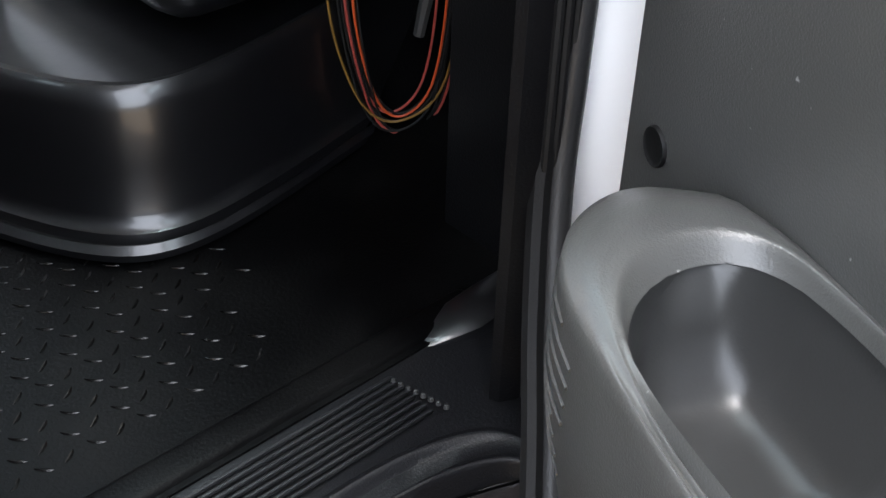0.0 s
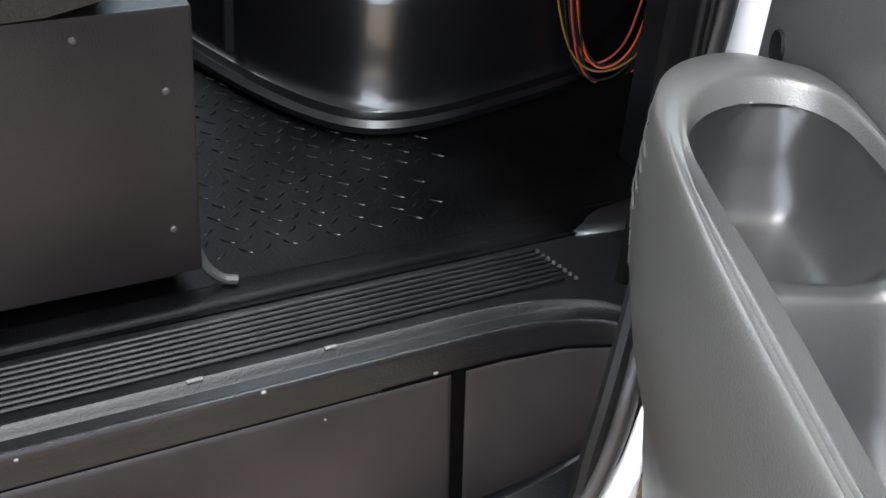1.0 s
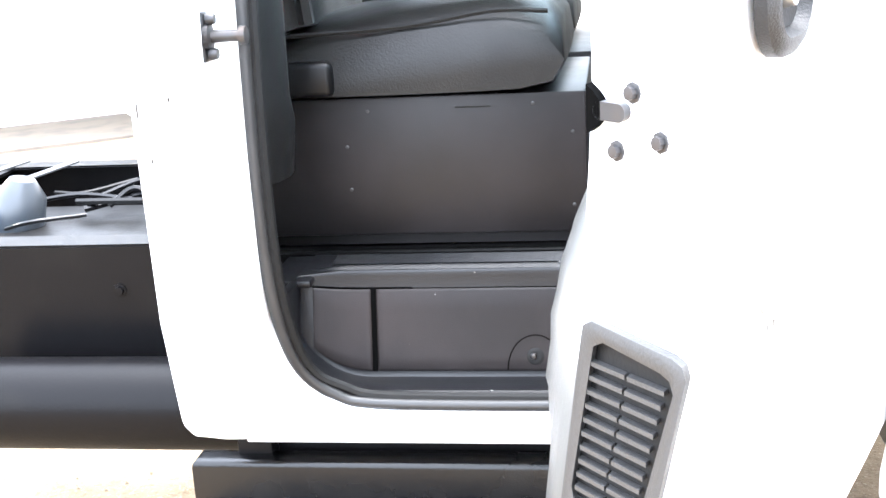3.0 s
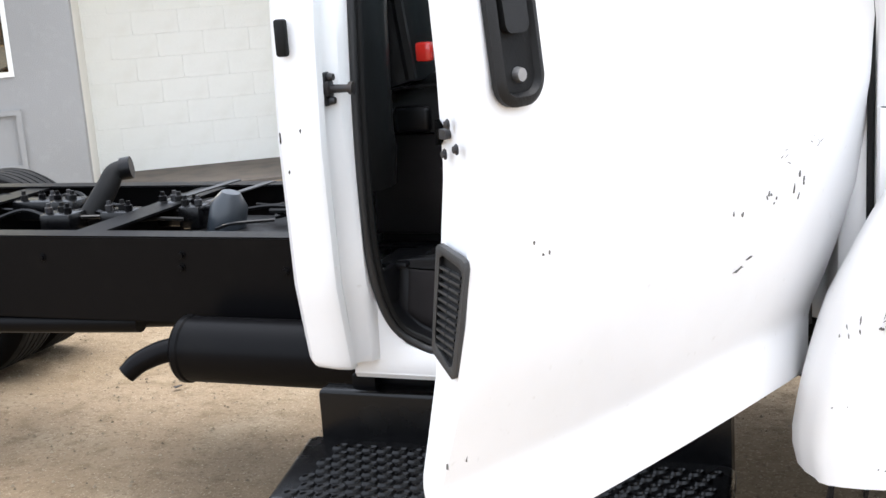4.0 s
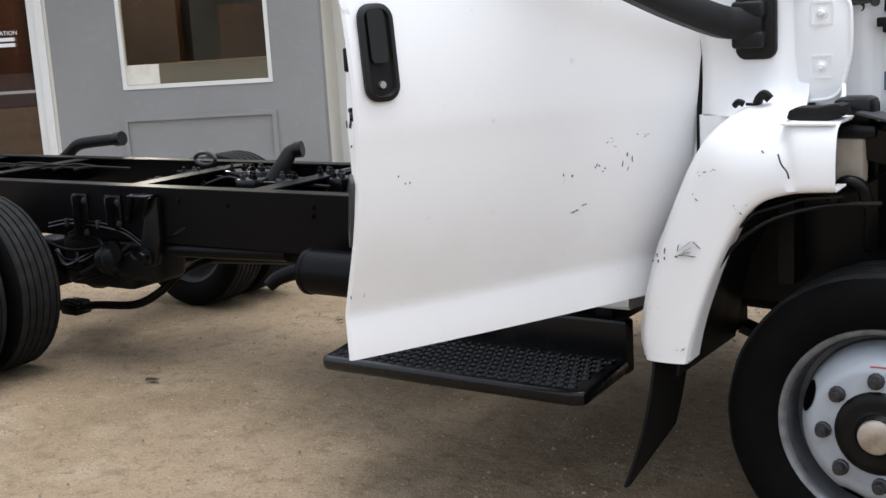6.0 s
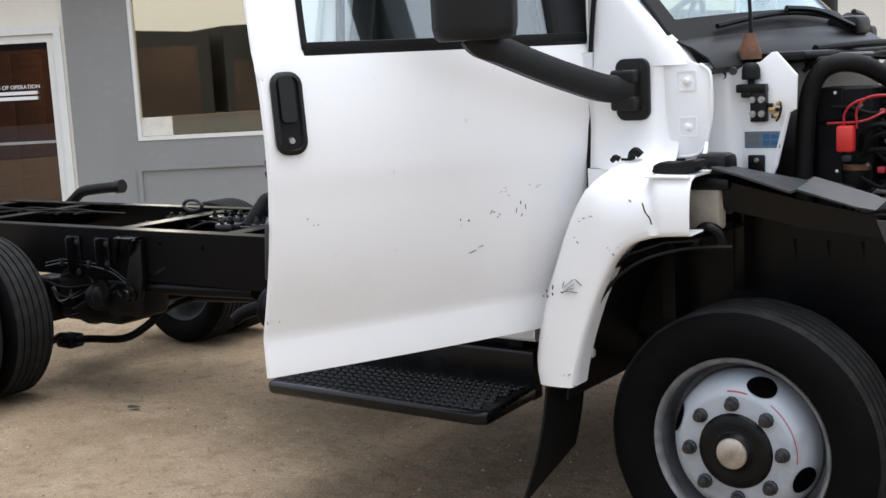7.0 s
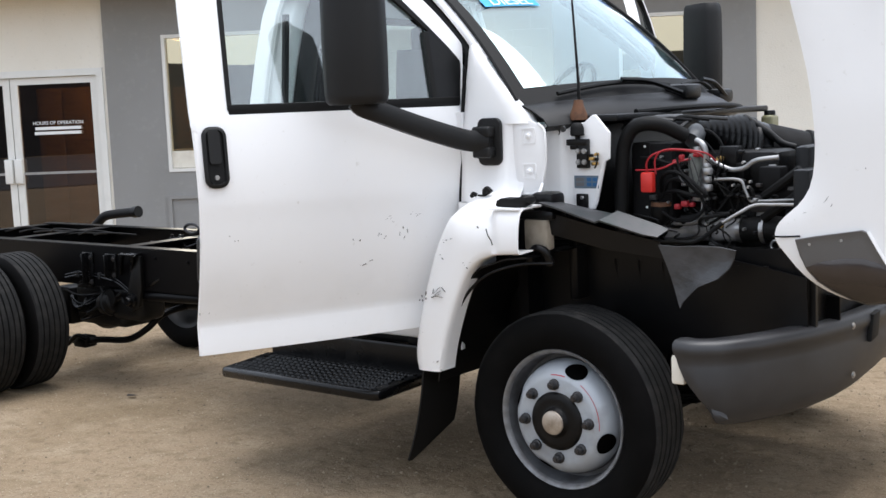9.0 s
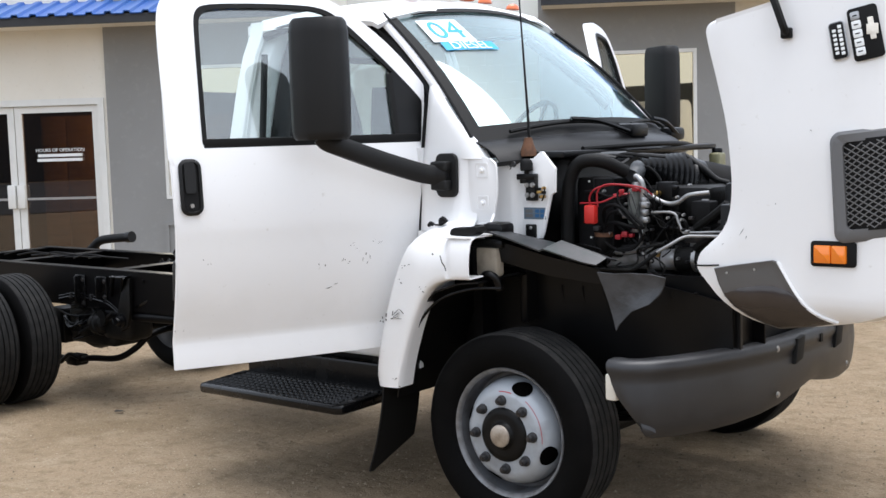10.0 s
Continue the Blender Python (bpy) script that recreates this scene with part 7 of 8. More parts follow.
def make_dash():
    bm = bmesh.new()
    rows = []
    for y in np.linspace(0.30, 2 * MID - 0.30, 11):
        u = (y - MID) / 0.75
        b = 0.12 * (1 - u * u)
        rows.append([(-0.30 + b, y, 1.55), (-0.45 + b * 0.5, y, 1.545), (-0.62, y, 1.52), (-0.70, y, 1.47), (-0.69, y, 1.38), (-0.64, y, 1.27), (-0.55, y, 1.22), (-0.35, y, 1.22), (-0.30, y, 1.3)])
    loft(bm, rows, close_v=True, caps=True)
    part("dashboard", bm, DASH, truck, "grey moulded dashboard", angle=50)
    ring = tube(bmesh.new(), [(0.19 * math.cos(a), 0.19 * math.sin(a), 0) for a in np.linspace(0, 2 * math.pi, 25)], 0.014, 8, 1)
    sw = part("steering_wheel", ring, PLASTIC, truck, "black steering wheel", at=pose(-0.80, 1.42, 1.58, 0, -58, 0))
    for a in (0, 120, 240):
        part("spoke", tube(bmesh.new(), [(0, 0, -0.03), (0.19 * math.cos(radians(a)), 0.19 * math.sin(radians(a)), 0)], 0.012, 6, 0), PLASTIC, sw)
    part("steering_hub", lathe(bmesh.new(), [(0, 0.0), (0.05, -0.005), (0.06, -0.03), (0.03, -0.2), (0, -0.2)], 14, axis="z"), PLASTIC, sw)
    # loose wires hanging under the dashboard
    rnd = random.Random(21)
    mats = [ORANGE, RUBBER, RUBBER, PINK, RUBBER, YELLOW, RUBBER, PINK, RUBBER, RUBBER]
    for k, m in enumerate(mats):
        w = rnd.uniform(0.040, 0.066)
        zb = rnd.uniform(0.865, 0.895)
        cx, cy = -0.505 + rnd.uniform(-0.006, 0.006), 0.70 + rnd.uniform(-0.008, 0.008)
        dx, dy = 0.80, -0.60
        pts = [(cx - dx * w * 0.5, cy - dy * w * 0.5, 1.24), (cx - dx * w, cy - dy * w, 1.10), (cx - dx * w * 1.05, cy - dy * w, 1.0), (cx - dx * w * 0.6, cy - dy * w * 0.6, zb + 0.025), (cx, cy, zb), (cx + dx * w * 0.7, cy + dy * w * 0.7, zb + 0.035), (cx + dx * w, cy + dy * w, 1.02), (cx + dx * w * 0.9, cy + dy * w * 0.9, 1.12), (cx + dx * w * 0.4, cy + dy * w * 0.4, 1.25)]
        part("loose_wire", tube(bmesh.new(), pts, 0.0014, 6, 6), m, truck, {ORANGE: "orange loose wire", YELLOW: "yellow loose wire", PINK: "pale red loose wire"}.get(m, "black loose wire"))
    part("grey_conduit", tube(bmesh.new(), [(-0.46, 0.69, 1.25), (-0.462, 0.688, 1.10), (-0.48, 0.70, 0.97)], (0.014, 0.006), 8), GREYPLASTIC, truck)
    part("pedal_pad", boxed(-0.50, -0.43, 0.50, 0.60, 1.0, 1.08, bevel=0.02, seg=3), FLOORMAT, truck)


make_dash()


# ---- mirrors ----
def make_mirror(m):
    bm = bmesh.new()
    rows = []
    for z, k in ((1.585, 0.86), (1.595, 0.95), (1.62, 1.0), (1.8, 1.02), (2.0, 1.0), (2.04, 0.95), (2.055, 0.85)):
        row = []
        for x, y in ((-0.10, 0.055), (-0.115, 0.03), (-0.112, -0.02), (-0.09, -0.05), (-0.03, -0.075), (0.05, -0.075), (0.105, -0.045), (0.118, 0.0), (0.112, 0.04), (0.09, 0.058)):
            row.append((x * k, y * k, z))
        rows.append(row)
    loft(bm, rows, close_v=True, caps=True)
    # the back of the housing faces forward and out
    bmesh.ops.transform(bm, matrix=pose(-0.555, -0.375, 0, 0, 0, 28), verts=bm.verts)
    mir = part("side_mirror", mirrored(bm) if m else bm, MIRRORBLACK, truck, "tall black towing mirror on an arm", angle=50)
    bm = bmesh.new()
    pts = [(-0.585, -0.345, 1.60), (-0.57, -0.325, 1.575), (-0.54, -0.28, 1.555), (-0.49, -0.11, 1.495), (-0.425, 0.055, 1.44), (-0.385, 0.105, 1.428), (-0.33, 0.125, 1.424)]
    rows = []
    path = smooth_path(pts, 4)
    for i, p in enumerate(path):
        way = (path[min(i + 1, len(path) - 1)] - path[max(i - 1, 0)]).normalized()
        side = way.cross(Vector((0, 0, 1))).normalized()
        up = side.cross(way)
        h = 0.036 + 0.006 * i / len(path)
        rows.append([p + side * a * 0.026 + up * b * h for a, b in ((-1, -0.6), (-0.6, -1), (0.6, -1), (1, -0.6), (1, 0.6), (0.6, 1), (-0.6, 1), (-1, 0.6))])
    loft(bm, rows, close_v=True, caps=True)
    part("mirror_arm", mirrored(bm) if m else bm, MIRRORBLACK, mir, "black mirror arm", angle=50)
    bm = bmesh.new()
    prism(bm, rounded(-0.404, -0.296, 1.333, 1.515, 0.028), 0.138, 0.158, "y", bevel=0.005)
    plate = part("mirror_plate", mirrored(bm) if m else bm, MIRRORBLACK, mir, "black mirror mounting plate")
    bm = bmesh.new()
    for z in (1.385, 1.462):
        box(bm, -0.400, -0.318, 0.094, 0.140, z - 0.021, z + 0.021, bevel=0.009, seg=3)
    box(bm, -0.372, -0.326, 0.104, 0.140, 1.40, 1.448, bevel=0.006)
    tube(bm, [(-0.372, 0.112, 1.362), (-0.372, 0.112, 1.486)], 0.012, 8, 0)
    part("mirror_hinge", mirrored(bm) if m else bm, MIRRORBLACK, mir)


make_mirror(False)
make_mirror(True)


# ---- hood, tilted forward ----
EDGE_BACK = [(0.90, 1.955), (0.868, 1.943), (0.856, 1.922), (0.862, 1.89), (0.875, 1.84), (0.905, 1.733), (0.938, 1.60), (0.954, 1.483), (0.960, 1.38), (0.949, 1.281), (0.915, 1.222), (0.865, 1.18), (0.835, 1.15), (0.824, 1.111), (0.836, 1.085), (0.86, 1.058), (0.91, 1.0), (0.965, 0.945), (1.02, 0.91), (1.063, 0.898)]
EDGE_FRONT = [(1.40, 2.06), (1.43, 2.058), (1.46, 2.054), (1.49, 2.048), (1.52, 2.04), (1.62, 1.98), (1.69, 1.88), (1.72, 1.75), (1.735, 1.62), (1.74, 1.5), (1.735, 1.4), (1.72, 1.3), (1.70, 1.22), (1.67, 1.15), (1.63, 1.09), (1.58, 1.04), (1.50, 0.985), (1.42, 0.955), (1.32, 0.93), (1.20, 0.91)]


EDGE_BACK, EDGE_FRONT = cut_corners(EDGE_BACK), cut_corners(EDGE_FRONT)


def hood_y(x, z):
    """The right side of the hood."""
    y = 0.05 + 0.05 * max(0, z - 1.5)
    y += 0.30 * max(0.0, (x - 1.36) / 0.4) ** 2.2
    y += 0.10 * max(0.0, (1.02 - z) / 0.12) ** 2
    return y


def make_hood():
    for m in (False, True):
        rows = []
        for (xa, za), (xb, zb) in zip(EDGE_BACK, EDGE_FRONT):
            row = [(xa + 0.012, hood_y(xa, za) + 0.05, za), (xa + 0.003, hood_y(xa, za) + 0.014, za)]
            for t in np.linspace(0, 1, 14):
                x, z = xa + (xb - xa) * t, za + (zb - za) * t
                row.append((x, hood_y(x, z) + 0.012 * max(0, 1 - t * 20), z))
            rows.append(row)
        bm = thick(loft(bmesh.new(), rows), 0.006)
        side = part("hood_side", mirrored(bm) if m else bm, WHITE, truck, "white side of the raised hood", angle=60)
        if m:
            continue
        hood = side
    rows = []
    for k, (x, z) in enumerate(EDGE_FRONT):
        y0 = hood_y(x, z)
        nx = max(-1, min(1, (x - 1.2) / 0.5))
        nz = -1 if z < 1.1 else (0.3 if z > 1.9 else 0)
        row = []
        for t in np.linspace(0, 1, 17):
            b = 1 - (2 * t - 1) ** 2
            row.append((x + 0.10 * b * nx, y0 + (2 * MID - 2 * y0) * t, z + 0.05 * b * nz))
        rows.append(row)
    part("hood_top", thick(loft(bmesh.new(), rows), 0.006), WHITE, truck, "white top of the raised hood", angle=60)
    # upper edge of the hood
    rows = []
    for t in np.linspace(0, 1, 9):
        x, z = 0.90 + (1.40 - 0.90) * t, 1.955 + (2.06 - 1.955) * t
        rows.append([(x, hood_y(x, z) + 0.002, z), (x, hood_y(x, z) + 0.004, z - 0.02)])
    thick(loft(bm := bmesh.new(), rows), 0.004)
    part("hood_lip", bm, WHITE, hood)
    # lower grey corner panel: a matt upper field and a dark smooth lower field
    poly = [(0.902, 1.106), (0.97, 1.119), (1.05, 1.132), (1.112, 1.142), (1.128, 1.136), (1.142, 1.112), (1.169, 1.066), (1.197, 1.024), (1.230, 0.985), (1.268, 0.957), (1.316, 0.937), (1.22, 0.915), (1.13, 0.899), (1.092, 0.893), (1.05, 0.912), (1.005, 0.942), (0.968, 0.975), (0.94, 1.012), (0.918, 1.055)]
    bm = bmesh.new()
    c = (1.09, 1.03)

    def field(bm2, line, mid, levels):
        rows2 = []
        for k, w in levels:
            rows2.append([(x + (mid[0] - x) * k, hood_y(x + (mid[0] - x) * k, z + (mid[1] - z) * k) + w, z + (mid[1] - z) * k) for x, z in line])
        return loft(bm2, rows2, close_v=True, caps=True)
    field(bm, poly, c, ((0, -0.004), (0.0, -0.012), (0.02, -0.014), (0.05, -0.013), (0.3, -0.0145), (0.65, -0.0155), (0.97, -0.0155)))
    cp = part("corner_panel", bm, LAMPBLACK, hood, "grey lamp panel with a dark lower field", angle=50)
    low = [(0.940, 1.020), (1.00, 1.042), (1.06, 1.053), (1.12, 1.055), (1.150, 1.046), (1.172, 1.040), (1.198, 1.012), (1.230, 0.980), (1.262, 0.953), (1.285, 0.942), (1.20, 0.919), (1.12, 0.905), (1.095, 0.902), (1.06, 0.915), (1.015, 0.944), (0.975, 0.978)]
    field(bm := bmesh.new(), low, (1.10, 0.985), ((0, -0.010), (0.0, -0.0165), (0.04, -0.0178), (0.5, -0.019), (0.95, -0.019)))
    part("panel_lens", bm, LENSDARK, cp, "dark brown glossy lower field", angle=50)
    part("panel_bead", tube(bmesh.new(), [(x, hood_y(x, z) - 0.006, z) for x, z in poly[4:11]], 0.007, 8, 4), WHITE, hood)
    for x, z in ((0.95, 1.092), (1.05, 1.108)):
        part("panel_screw", lathe(bmesh.new(), [(0, -0.003), (0.004, -0.0025), (0.0055, 0.001)], 8, (x, hood_y(x, z) - 0.0135, z)), STEEL, cp)
    # seam between the hood and its white corner strip
    part("seam", tube(bmesh.new(), [(x, hood_y(x, z) - 0.001, z) for x, z in ((0.826, 1.112), (0.86, 1.112), (0.915, 1.116))], 0.003, 6), RUBBER, hood)
    # marker lamp
    def on_side(x0, x1, z0, z1, r, depth, mat, name, par, label, bevel=0.004):
        bm2 = prism(bmesh.new(), rounded(x0, x1, z0, z1, r, 4), -depth, 0.0, "y", bevel=bevel)
        for v in bm2.verts:
            v.co.y += hood_y(v.co.x, v.co.z)
        return part(name, bm2, mat, par, label)
    lampb = on_side(1.242, 1.392, 1.128, 1.212, 0.012, 0.010, RUBBER, "marker_bezel", hood, "black lamp bezel")
    on_side(1.256, 1.312, 1.14, 1.198, 0.004, 0.020, AMBER, "marker_lens", lampb, "amber marker lens")
    on_side(1.314, 1.362, 1.14, 1.198, 0.004, 0.020, AMBER, "marker_lens", lampb, "amber marker lens")
    # air intake grille
    bm = bmesh.new()
    def skew(line):
        """The intake leans with the tilted hood."""
        return [(x - 0.055 * (z - 1.22), z + 0.10 * (x - 1.33)) for x, z in line]
    o, i = skew(rounded(1.325, 1.62, 1.205, 1.560, 0.034, 6)), skew(rounded(1.366, 1.59, 1.246, 1.524, 0.018, 6))
    mid_o = [(a + (c - a) * 0.3, b + (d - b) * 0.3) for (a, b), (c, d) in zip(o, i)]
    loft(bm, [[(x, hood_y(x, z) + w, z) for x, z in line] for line, w in ((o, 0.012), (o, -0.016), (mid_o, -0.024), (i, -0.019), (i, 0.012))], close_v=True)
    gr = part("intake_grille", bm, GRILLEGREY, hood, "grey framed mesh air intake")
    bm = bmesh.new()
    loft(bm, [[(x, hood_y(x, z) - 0.008, z) for x, z in skew([(x, z) for x in np.linspace(1.36, 1.595, 6)])] for z in (1.24, 1.53)])
    part("grille_back", bm, RUBBER, gr)
    for k in range(22):
        for sgn in (1, -1):
            pts = []
            for t in np.linspace(0, 1, 12):
                x = 1.366 + 0.224 * t
                z = 1.246 - 0.16 + k * 0.0205 + (0.16 * t if sgn > 0 else 0.16 * (1 - t))
                if 1.246 < z < 1.524:
                    (x, z), = skew([(x, z)])
                    pts.append((x, hood_y(x, z) - 0.013, z))
            if len(pts) > 2:
                part("mesh_bar", tube(bmesh.new(), pts, 0.0022, 5, 1), GRILLEGREY, gr)
    # badges as plain plates with pale bars, leaning with the hood
    def plate(name, cx, cz, w, h, r, depth, mat, par, label="", turn=11.0, dx=0.0, dz=0.0):
        c, s_ = math.cos(radians(turn)), math.sin(radians(turn))
        bm2 = prism(bmesh.new(), rounded(dx - w / 2, dx + w / 2, dz - h / 2, dz + h / 2, r, 4), -depth, 0.0, "y", bevel=0.0006)
        for v in bm2.verts:
            u, t = v.co.x, v.co.z
            v.co.x, v.co.z = cx + u * c + t * -s_, cz + u * s_ + t * c
            v.co.y += hood_y(v.co.x, v.co.z) - 0.0062
        return part(name, bm2, mat, par, label)
    cx, cz = 1.327, 1.851
    small = plate("badge", cx, cz, 0.052, 0.122, 0.012, 0.003, STEEL, hood, "small dark badge with a pale rim and bars")
    plate("badge_field", cx, cz, 0.046, 0.116, 0.010, 0.004, RUBBER, small)
    for k in range(7):
        plate("badge_bar", cx, cz, 0.012, 0.0105, 0.002, 0.005, STICKER, small, "", 11.0, 0.010, 0.043 - 0.0143 * k)
        if k < 6:
            plate("badge_bar", cx, cz, 0.012, 0.0095, 0.002, 0.005, STICKER, small, "", 11.0, -0.009, 0.033 - 0.0143 * k)
    cx, cz = 1.410, 1.870
    big = plate("badge", cx, cz, 0.092, 0.168, 0.012, 0.003, RUBBER, hood, "large dark badge with pale bars")
    for k in range(5):
        plate("badge_bar", cx, cz, 0.028, 0.0255, 0.004, 0.005, STEEL if k == 0 else STICKER, big, "", 11.0, -0.022, 0.060 - 0.0285 * k)
        plate("badge_groove", cx, cz, 0.014, 0.004, 0.001, 0.0056, RUBBER, big, "", 11.0, -0.022, 0.060 - 0.0285 * k)
    plate("badge_shape", cx, cz, 0.016, 0.070, 0.002, 0.005, CREAM, big, "pale gold badge shape", 11.0, 0.022, 0.010)
    plate("badge_shape", cx, cz, 0.034, 0.032, 0.002, 0.0054, CREAM, big, "", 3.0, 0.022, 0.010)
    # rubber hood handle at the upper edge
    bm = tube(bmesh.new(), [(1.10, 0.055, 2.03), (1.125, 0.035, 1.99), (1.145, 0.030, 1.94), (1.158, 0.034, 1.90), (1.155, 0.06, 1.885)], 0.013, 8)
    part("hood_strap", bm, RUBBER, hood, "black rubber hood strap")
    part("strap_foot", boxed(1.138, 1.175, 0.045, 0.068, 1.87, 1.905, bevel=0.006), RUBBER, hood)
    rnd = random.Random(8)
    for x, z, w, q in ((1.0, 1.235, 0.018, 55), (1.015, 1.215, 0.008, 60), (1.24, 1.57, 0.003, 0), (0.93, 1.19, 0.006, 20), (1.12, 1.33, 0.004, 80)):
        part("scuff", scuff(rnd, w, 0.0008), GREYPLASTIC, hood, "grey scuff", at=pose(x, 0.0497, z, 0, -q, 0))


make_hood()


# ---- bumper ----
def make_bumper():
    plan = [(0.494, -0.016), (0.53, -0.022), (0.58, -0.020), (0.655, 0.03), (0.725, 0.14), (0.785, 0.28), (0.832, 0.42), (0.868, 0.58), (0.889, 0.72), (0.900, 0.88), (0.904, MID)]
    rows = []
    for i, (x, y) in enumerate(plan):
        top = 0.752
        bot = (0.495, 0.485, 0.478, 0.466, 0.457, 0.456, 0.460, 0.470, 0.486, 0.512, 0.535)[i]
        sh = 0.17 * max(0, 1 - i / 3.5)
        px, py = plan[max(0, i - 1)]
        qx, qy = plan[min(len(plan) - 1, i + 1)]
        n = Vector((qy - py, -(qx - px), 0)).normalized()
        def at(o, z):
            k = (top - z) / (top - bot)
            return (x - n.x * o + sh * k * k, y - n.y * o, z)
        rows.append([at(0.09, top), at(0.05, top + 0.006), at(0.018, top + 0.002), at(0.004, top - 0.010), at(0.0, top - 0.028), at(0.003, top - 0.044), at(0.011, top - 0.058), at(0.009, top - 0.085), at(0.004, (top + bot) / 2), at(0.012, bot + 0.07), at(0.026, bot + 0.022), at(0.05, bot), at(0.075, bot + 0.02), at(0.04, (top + bot) / 2), at(0.04, top - 0.03), at(0.09, top - 0.02)])
    rows = rows + [[(x, 2 * MID - y, z) for x, y, z in r] for r in rows[-2::-1]]
    b = part("bumper", loft(bmesh.new(), rows, close_v=True, caps=True), BUMPER, truck, "weathered dark grey front bumper", angle=50)
    for y in (0.80, 2 * MID - 0.80):
        bm = prism(bmesh.new(), [(y - 0.045, 0.648), (y + 0.030, 0.660), (y + 0.052, 0.752), (y - 0.020, 0.745)], 0.86, 0.902, "x", bevel=0.004)
        part("tow_hole", bm, RUBBER, b, "dark tow hook opening")
    part("tow_slot", prism(bmesh.new(), rounded(MID - 0.012, MID + 0.012, 0.70, 0.735, 0.004, 3), 0.86, 0.9075, "x"), RUBBER, b, "small dark slot")
    bolt = hexbolt(0.009, 0.006, STEEL)
    shared("bumper_bolt", bolt, b, [pose(0.874, y, z, 0, 0, 82 if y < MID else 98) for y in (0.64, 2 * MID - 0.64) for z in (0.725, 0.545)])
    part("bumper_bracket", boxed(0.48, 0.53, 0.0, 0.06, 0.60, 0.70, bevel=0.01), PAPER, b, "pale bracket end")
    part("bumper_beam", boxed(0.70, 0.78, 0.35, 2 * MID - 0.35, 0.55, 0.74, bevel=0.01), FRAME, b)


make_bumper()


# ---- engine bay ----
def make_engine_bay():
    # inner fender of the wheel house with upright ribs
    bm = bmesh.new()
    rows = []
    for x in np.linspace(-0.50, 0.80, 14):
        h = 0.93 + 0.10 * math.cos((x - 0.05) * 2.0)
        rows.append([(x, 0.398, h - 0.01), (x, 0.40, h - 0.06), (x, 0.42, 0.62)])
    inner = part("inner_fender", thick(loft(bm, rows), 0.006), PLASTIC, truck, "black plastic wheel house liner", angle=50)
    for x in np.linspace(0.05, 0.65, 7):
        part("liner_rib", tube(bmesh.new(), [(x, 0.40, 0.96), (x, 0.412, 0.85), (x, 0.42, 0.72)], 0.010, 6), PLASTIC, inner)
    part("liner_bead", tube(bmesh.new(), [(-0.44, -0.02, 0.72), (-0.38, -0.01, 0.84), (-0.28, 0.0, 0.93), (-0.14, 0.02, 0.975), (0.0, 0.03, 0.985)], 0.006, 8), PLASTIC, inner)
    bm = bmesh.new()
    rows = []
    for x, z in ((-0.52, 0.50), (-0.50, 0.62), (-0.46, 0.76), (-0.39, 0.88), (-0.30, 0.96), (-0.18, 1.0), (-0.08, 1.01)):
        rows.append([(x, y, z) for y in (-0.02, 0.1, 0.25, 0.42)])
    part("rear_liner", thick(loft(bm, rows), 0.006), PLASTIC, truck, "black wheel arch liner", angle=50)
    part("far_liner", mirrored(loft(bmesh.new(), [[(x, y, z) for y in (-0.02, 0.1, 0.25, 0.42)] for x, z in ((-0.52, 0.50), (-0.46, 0.76), (-0.30, 0.96), (-0.08, 1.01), (0.3, 1.0), (0.75, 0.92))])), PLASTIC, truck)
    part("bay_wall", boxed(-0.30, 0.82, 0.425, 0.445, 0.60, 1.02), PLASTIC, truck)
    # splash shield and torn rubber flap
    bm = bmesh.new()
    loft(bm, [[(-0.07, 0.05, 1.205), (-0.06, 0.16, 1.20), (-0.06, 0.30, 1.165)], [(0.0, 0.06, 1.185), (0.01, 0.17, 1.185), (0.0, 0.31, 1.15)], [(0.14, 0.09, 1.135), (0.15, 0.20, 1.155), (0.14, 0.33, 1.12)], [(0.16, 0.088, 1.142), (0.17, 0.205, 1.165), (0.16, 0.335, 1.13)], [(0.30, 0.145, 1.09), (0.33, 0.22, 1.115), (0.31, 0.34, 1.09)], [(0.345, 0.175, 1.078), (0.36, 0.23, 1.10), (0.34, 0.34, 1.08)]])
    part("splash_shield", thick(bm, 0.006), relief(vary(material("dusty_shield", (0.036, 0.037, 0.040), 0.45), (0.014, 0.025, 0.025), 14, 0.45, 0.7), 300, 0.0004), truck, "dusty dark grey splash shield", angle=30)
    bm = bmesh.new()
    loft(bm, [[(-0.06, 0.10, 1.165), (-0.06, 0.12, 1.08)], [(0.15, 0.13, 1.11), (0.15, 0.15, 1.03)], [(0.34, 0.20, 1.06), (0.36, 0.20, 1.0)]])
    part("shield_skirt", thick(bm, 0.006), PLASTIC, truck)
    bm = bmesh.new()
    top = [(0.345, 0.185, 1.05), (0.42, 0.175, 1.048), (0.50, 0.185, 1.052), (0.57, 0.20, 1.05), (0.635, 0.19, 1.042)]
    low = [(0.420, 0.195, 0.825), (0.435, 0.192, 0.85), (0.49, 0.19, 0.905), (0.56, 0.20, 0.935), (0.61, 0.19, 0.975)]
    loft(bm, [[Vector(a).lerp(Vector(b), t) + Vector((0, 0.012 * math.sin(3.1 * t), 0)) for a, b in zip(top, low)] for t in np.linspace(0, 1, 7)])
    part("rubber_flap", thick(bm, 0.004), relief(vary(material("creased_rubber", (0.055, 0.058, 0.064), 0.42), (0.025, 0.026, 0.028), 10, 0.45, 0.7), 30, 0.004), truck, "creased grey rubber flap", angle=50)
    # firewall side of the bay
    part("bay_firewall", boxed(-0.12, -0.08, 0.32, 1.75, 0.80, 1.50, bevel=0.01), PLASTIC, truck, "black bay firewall")
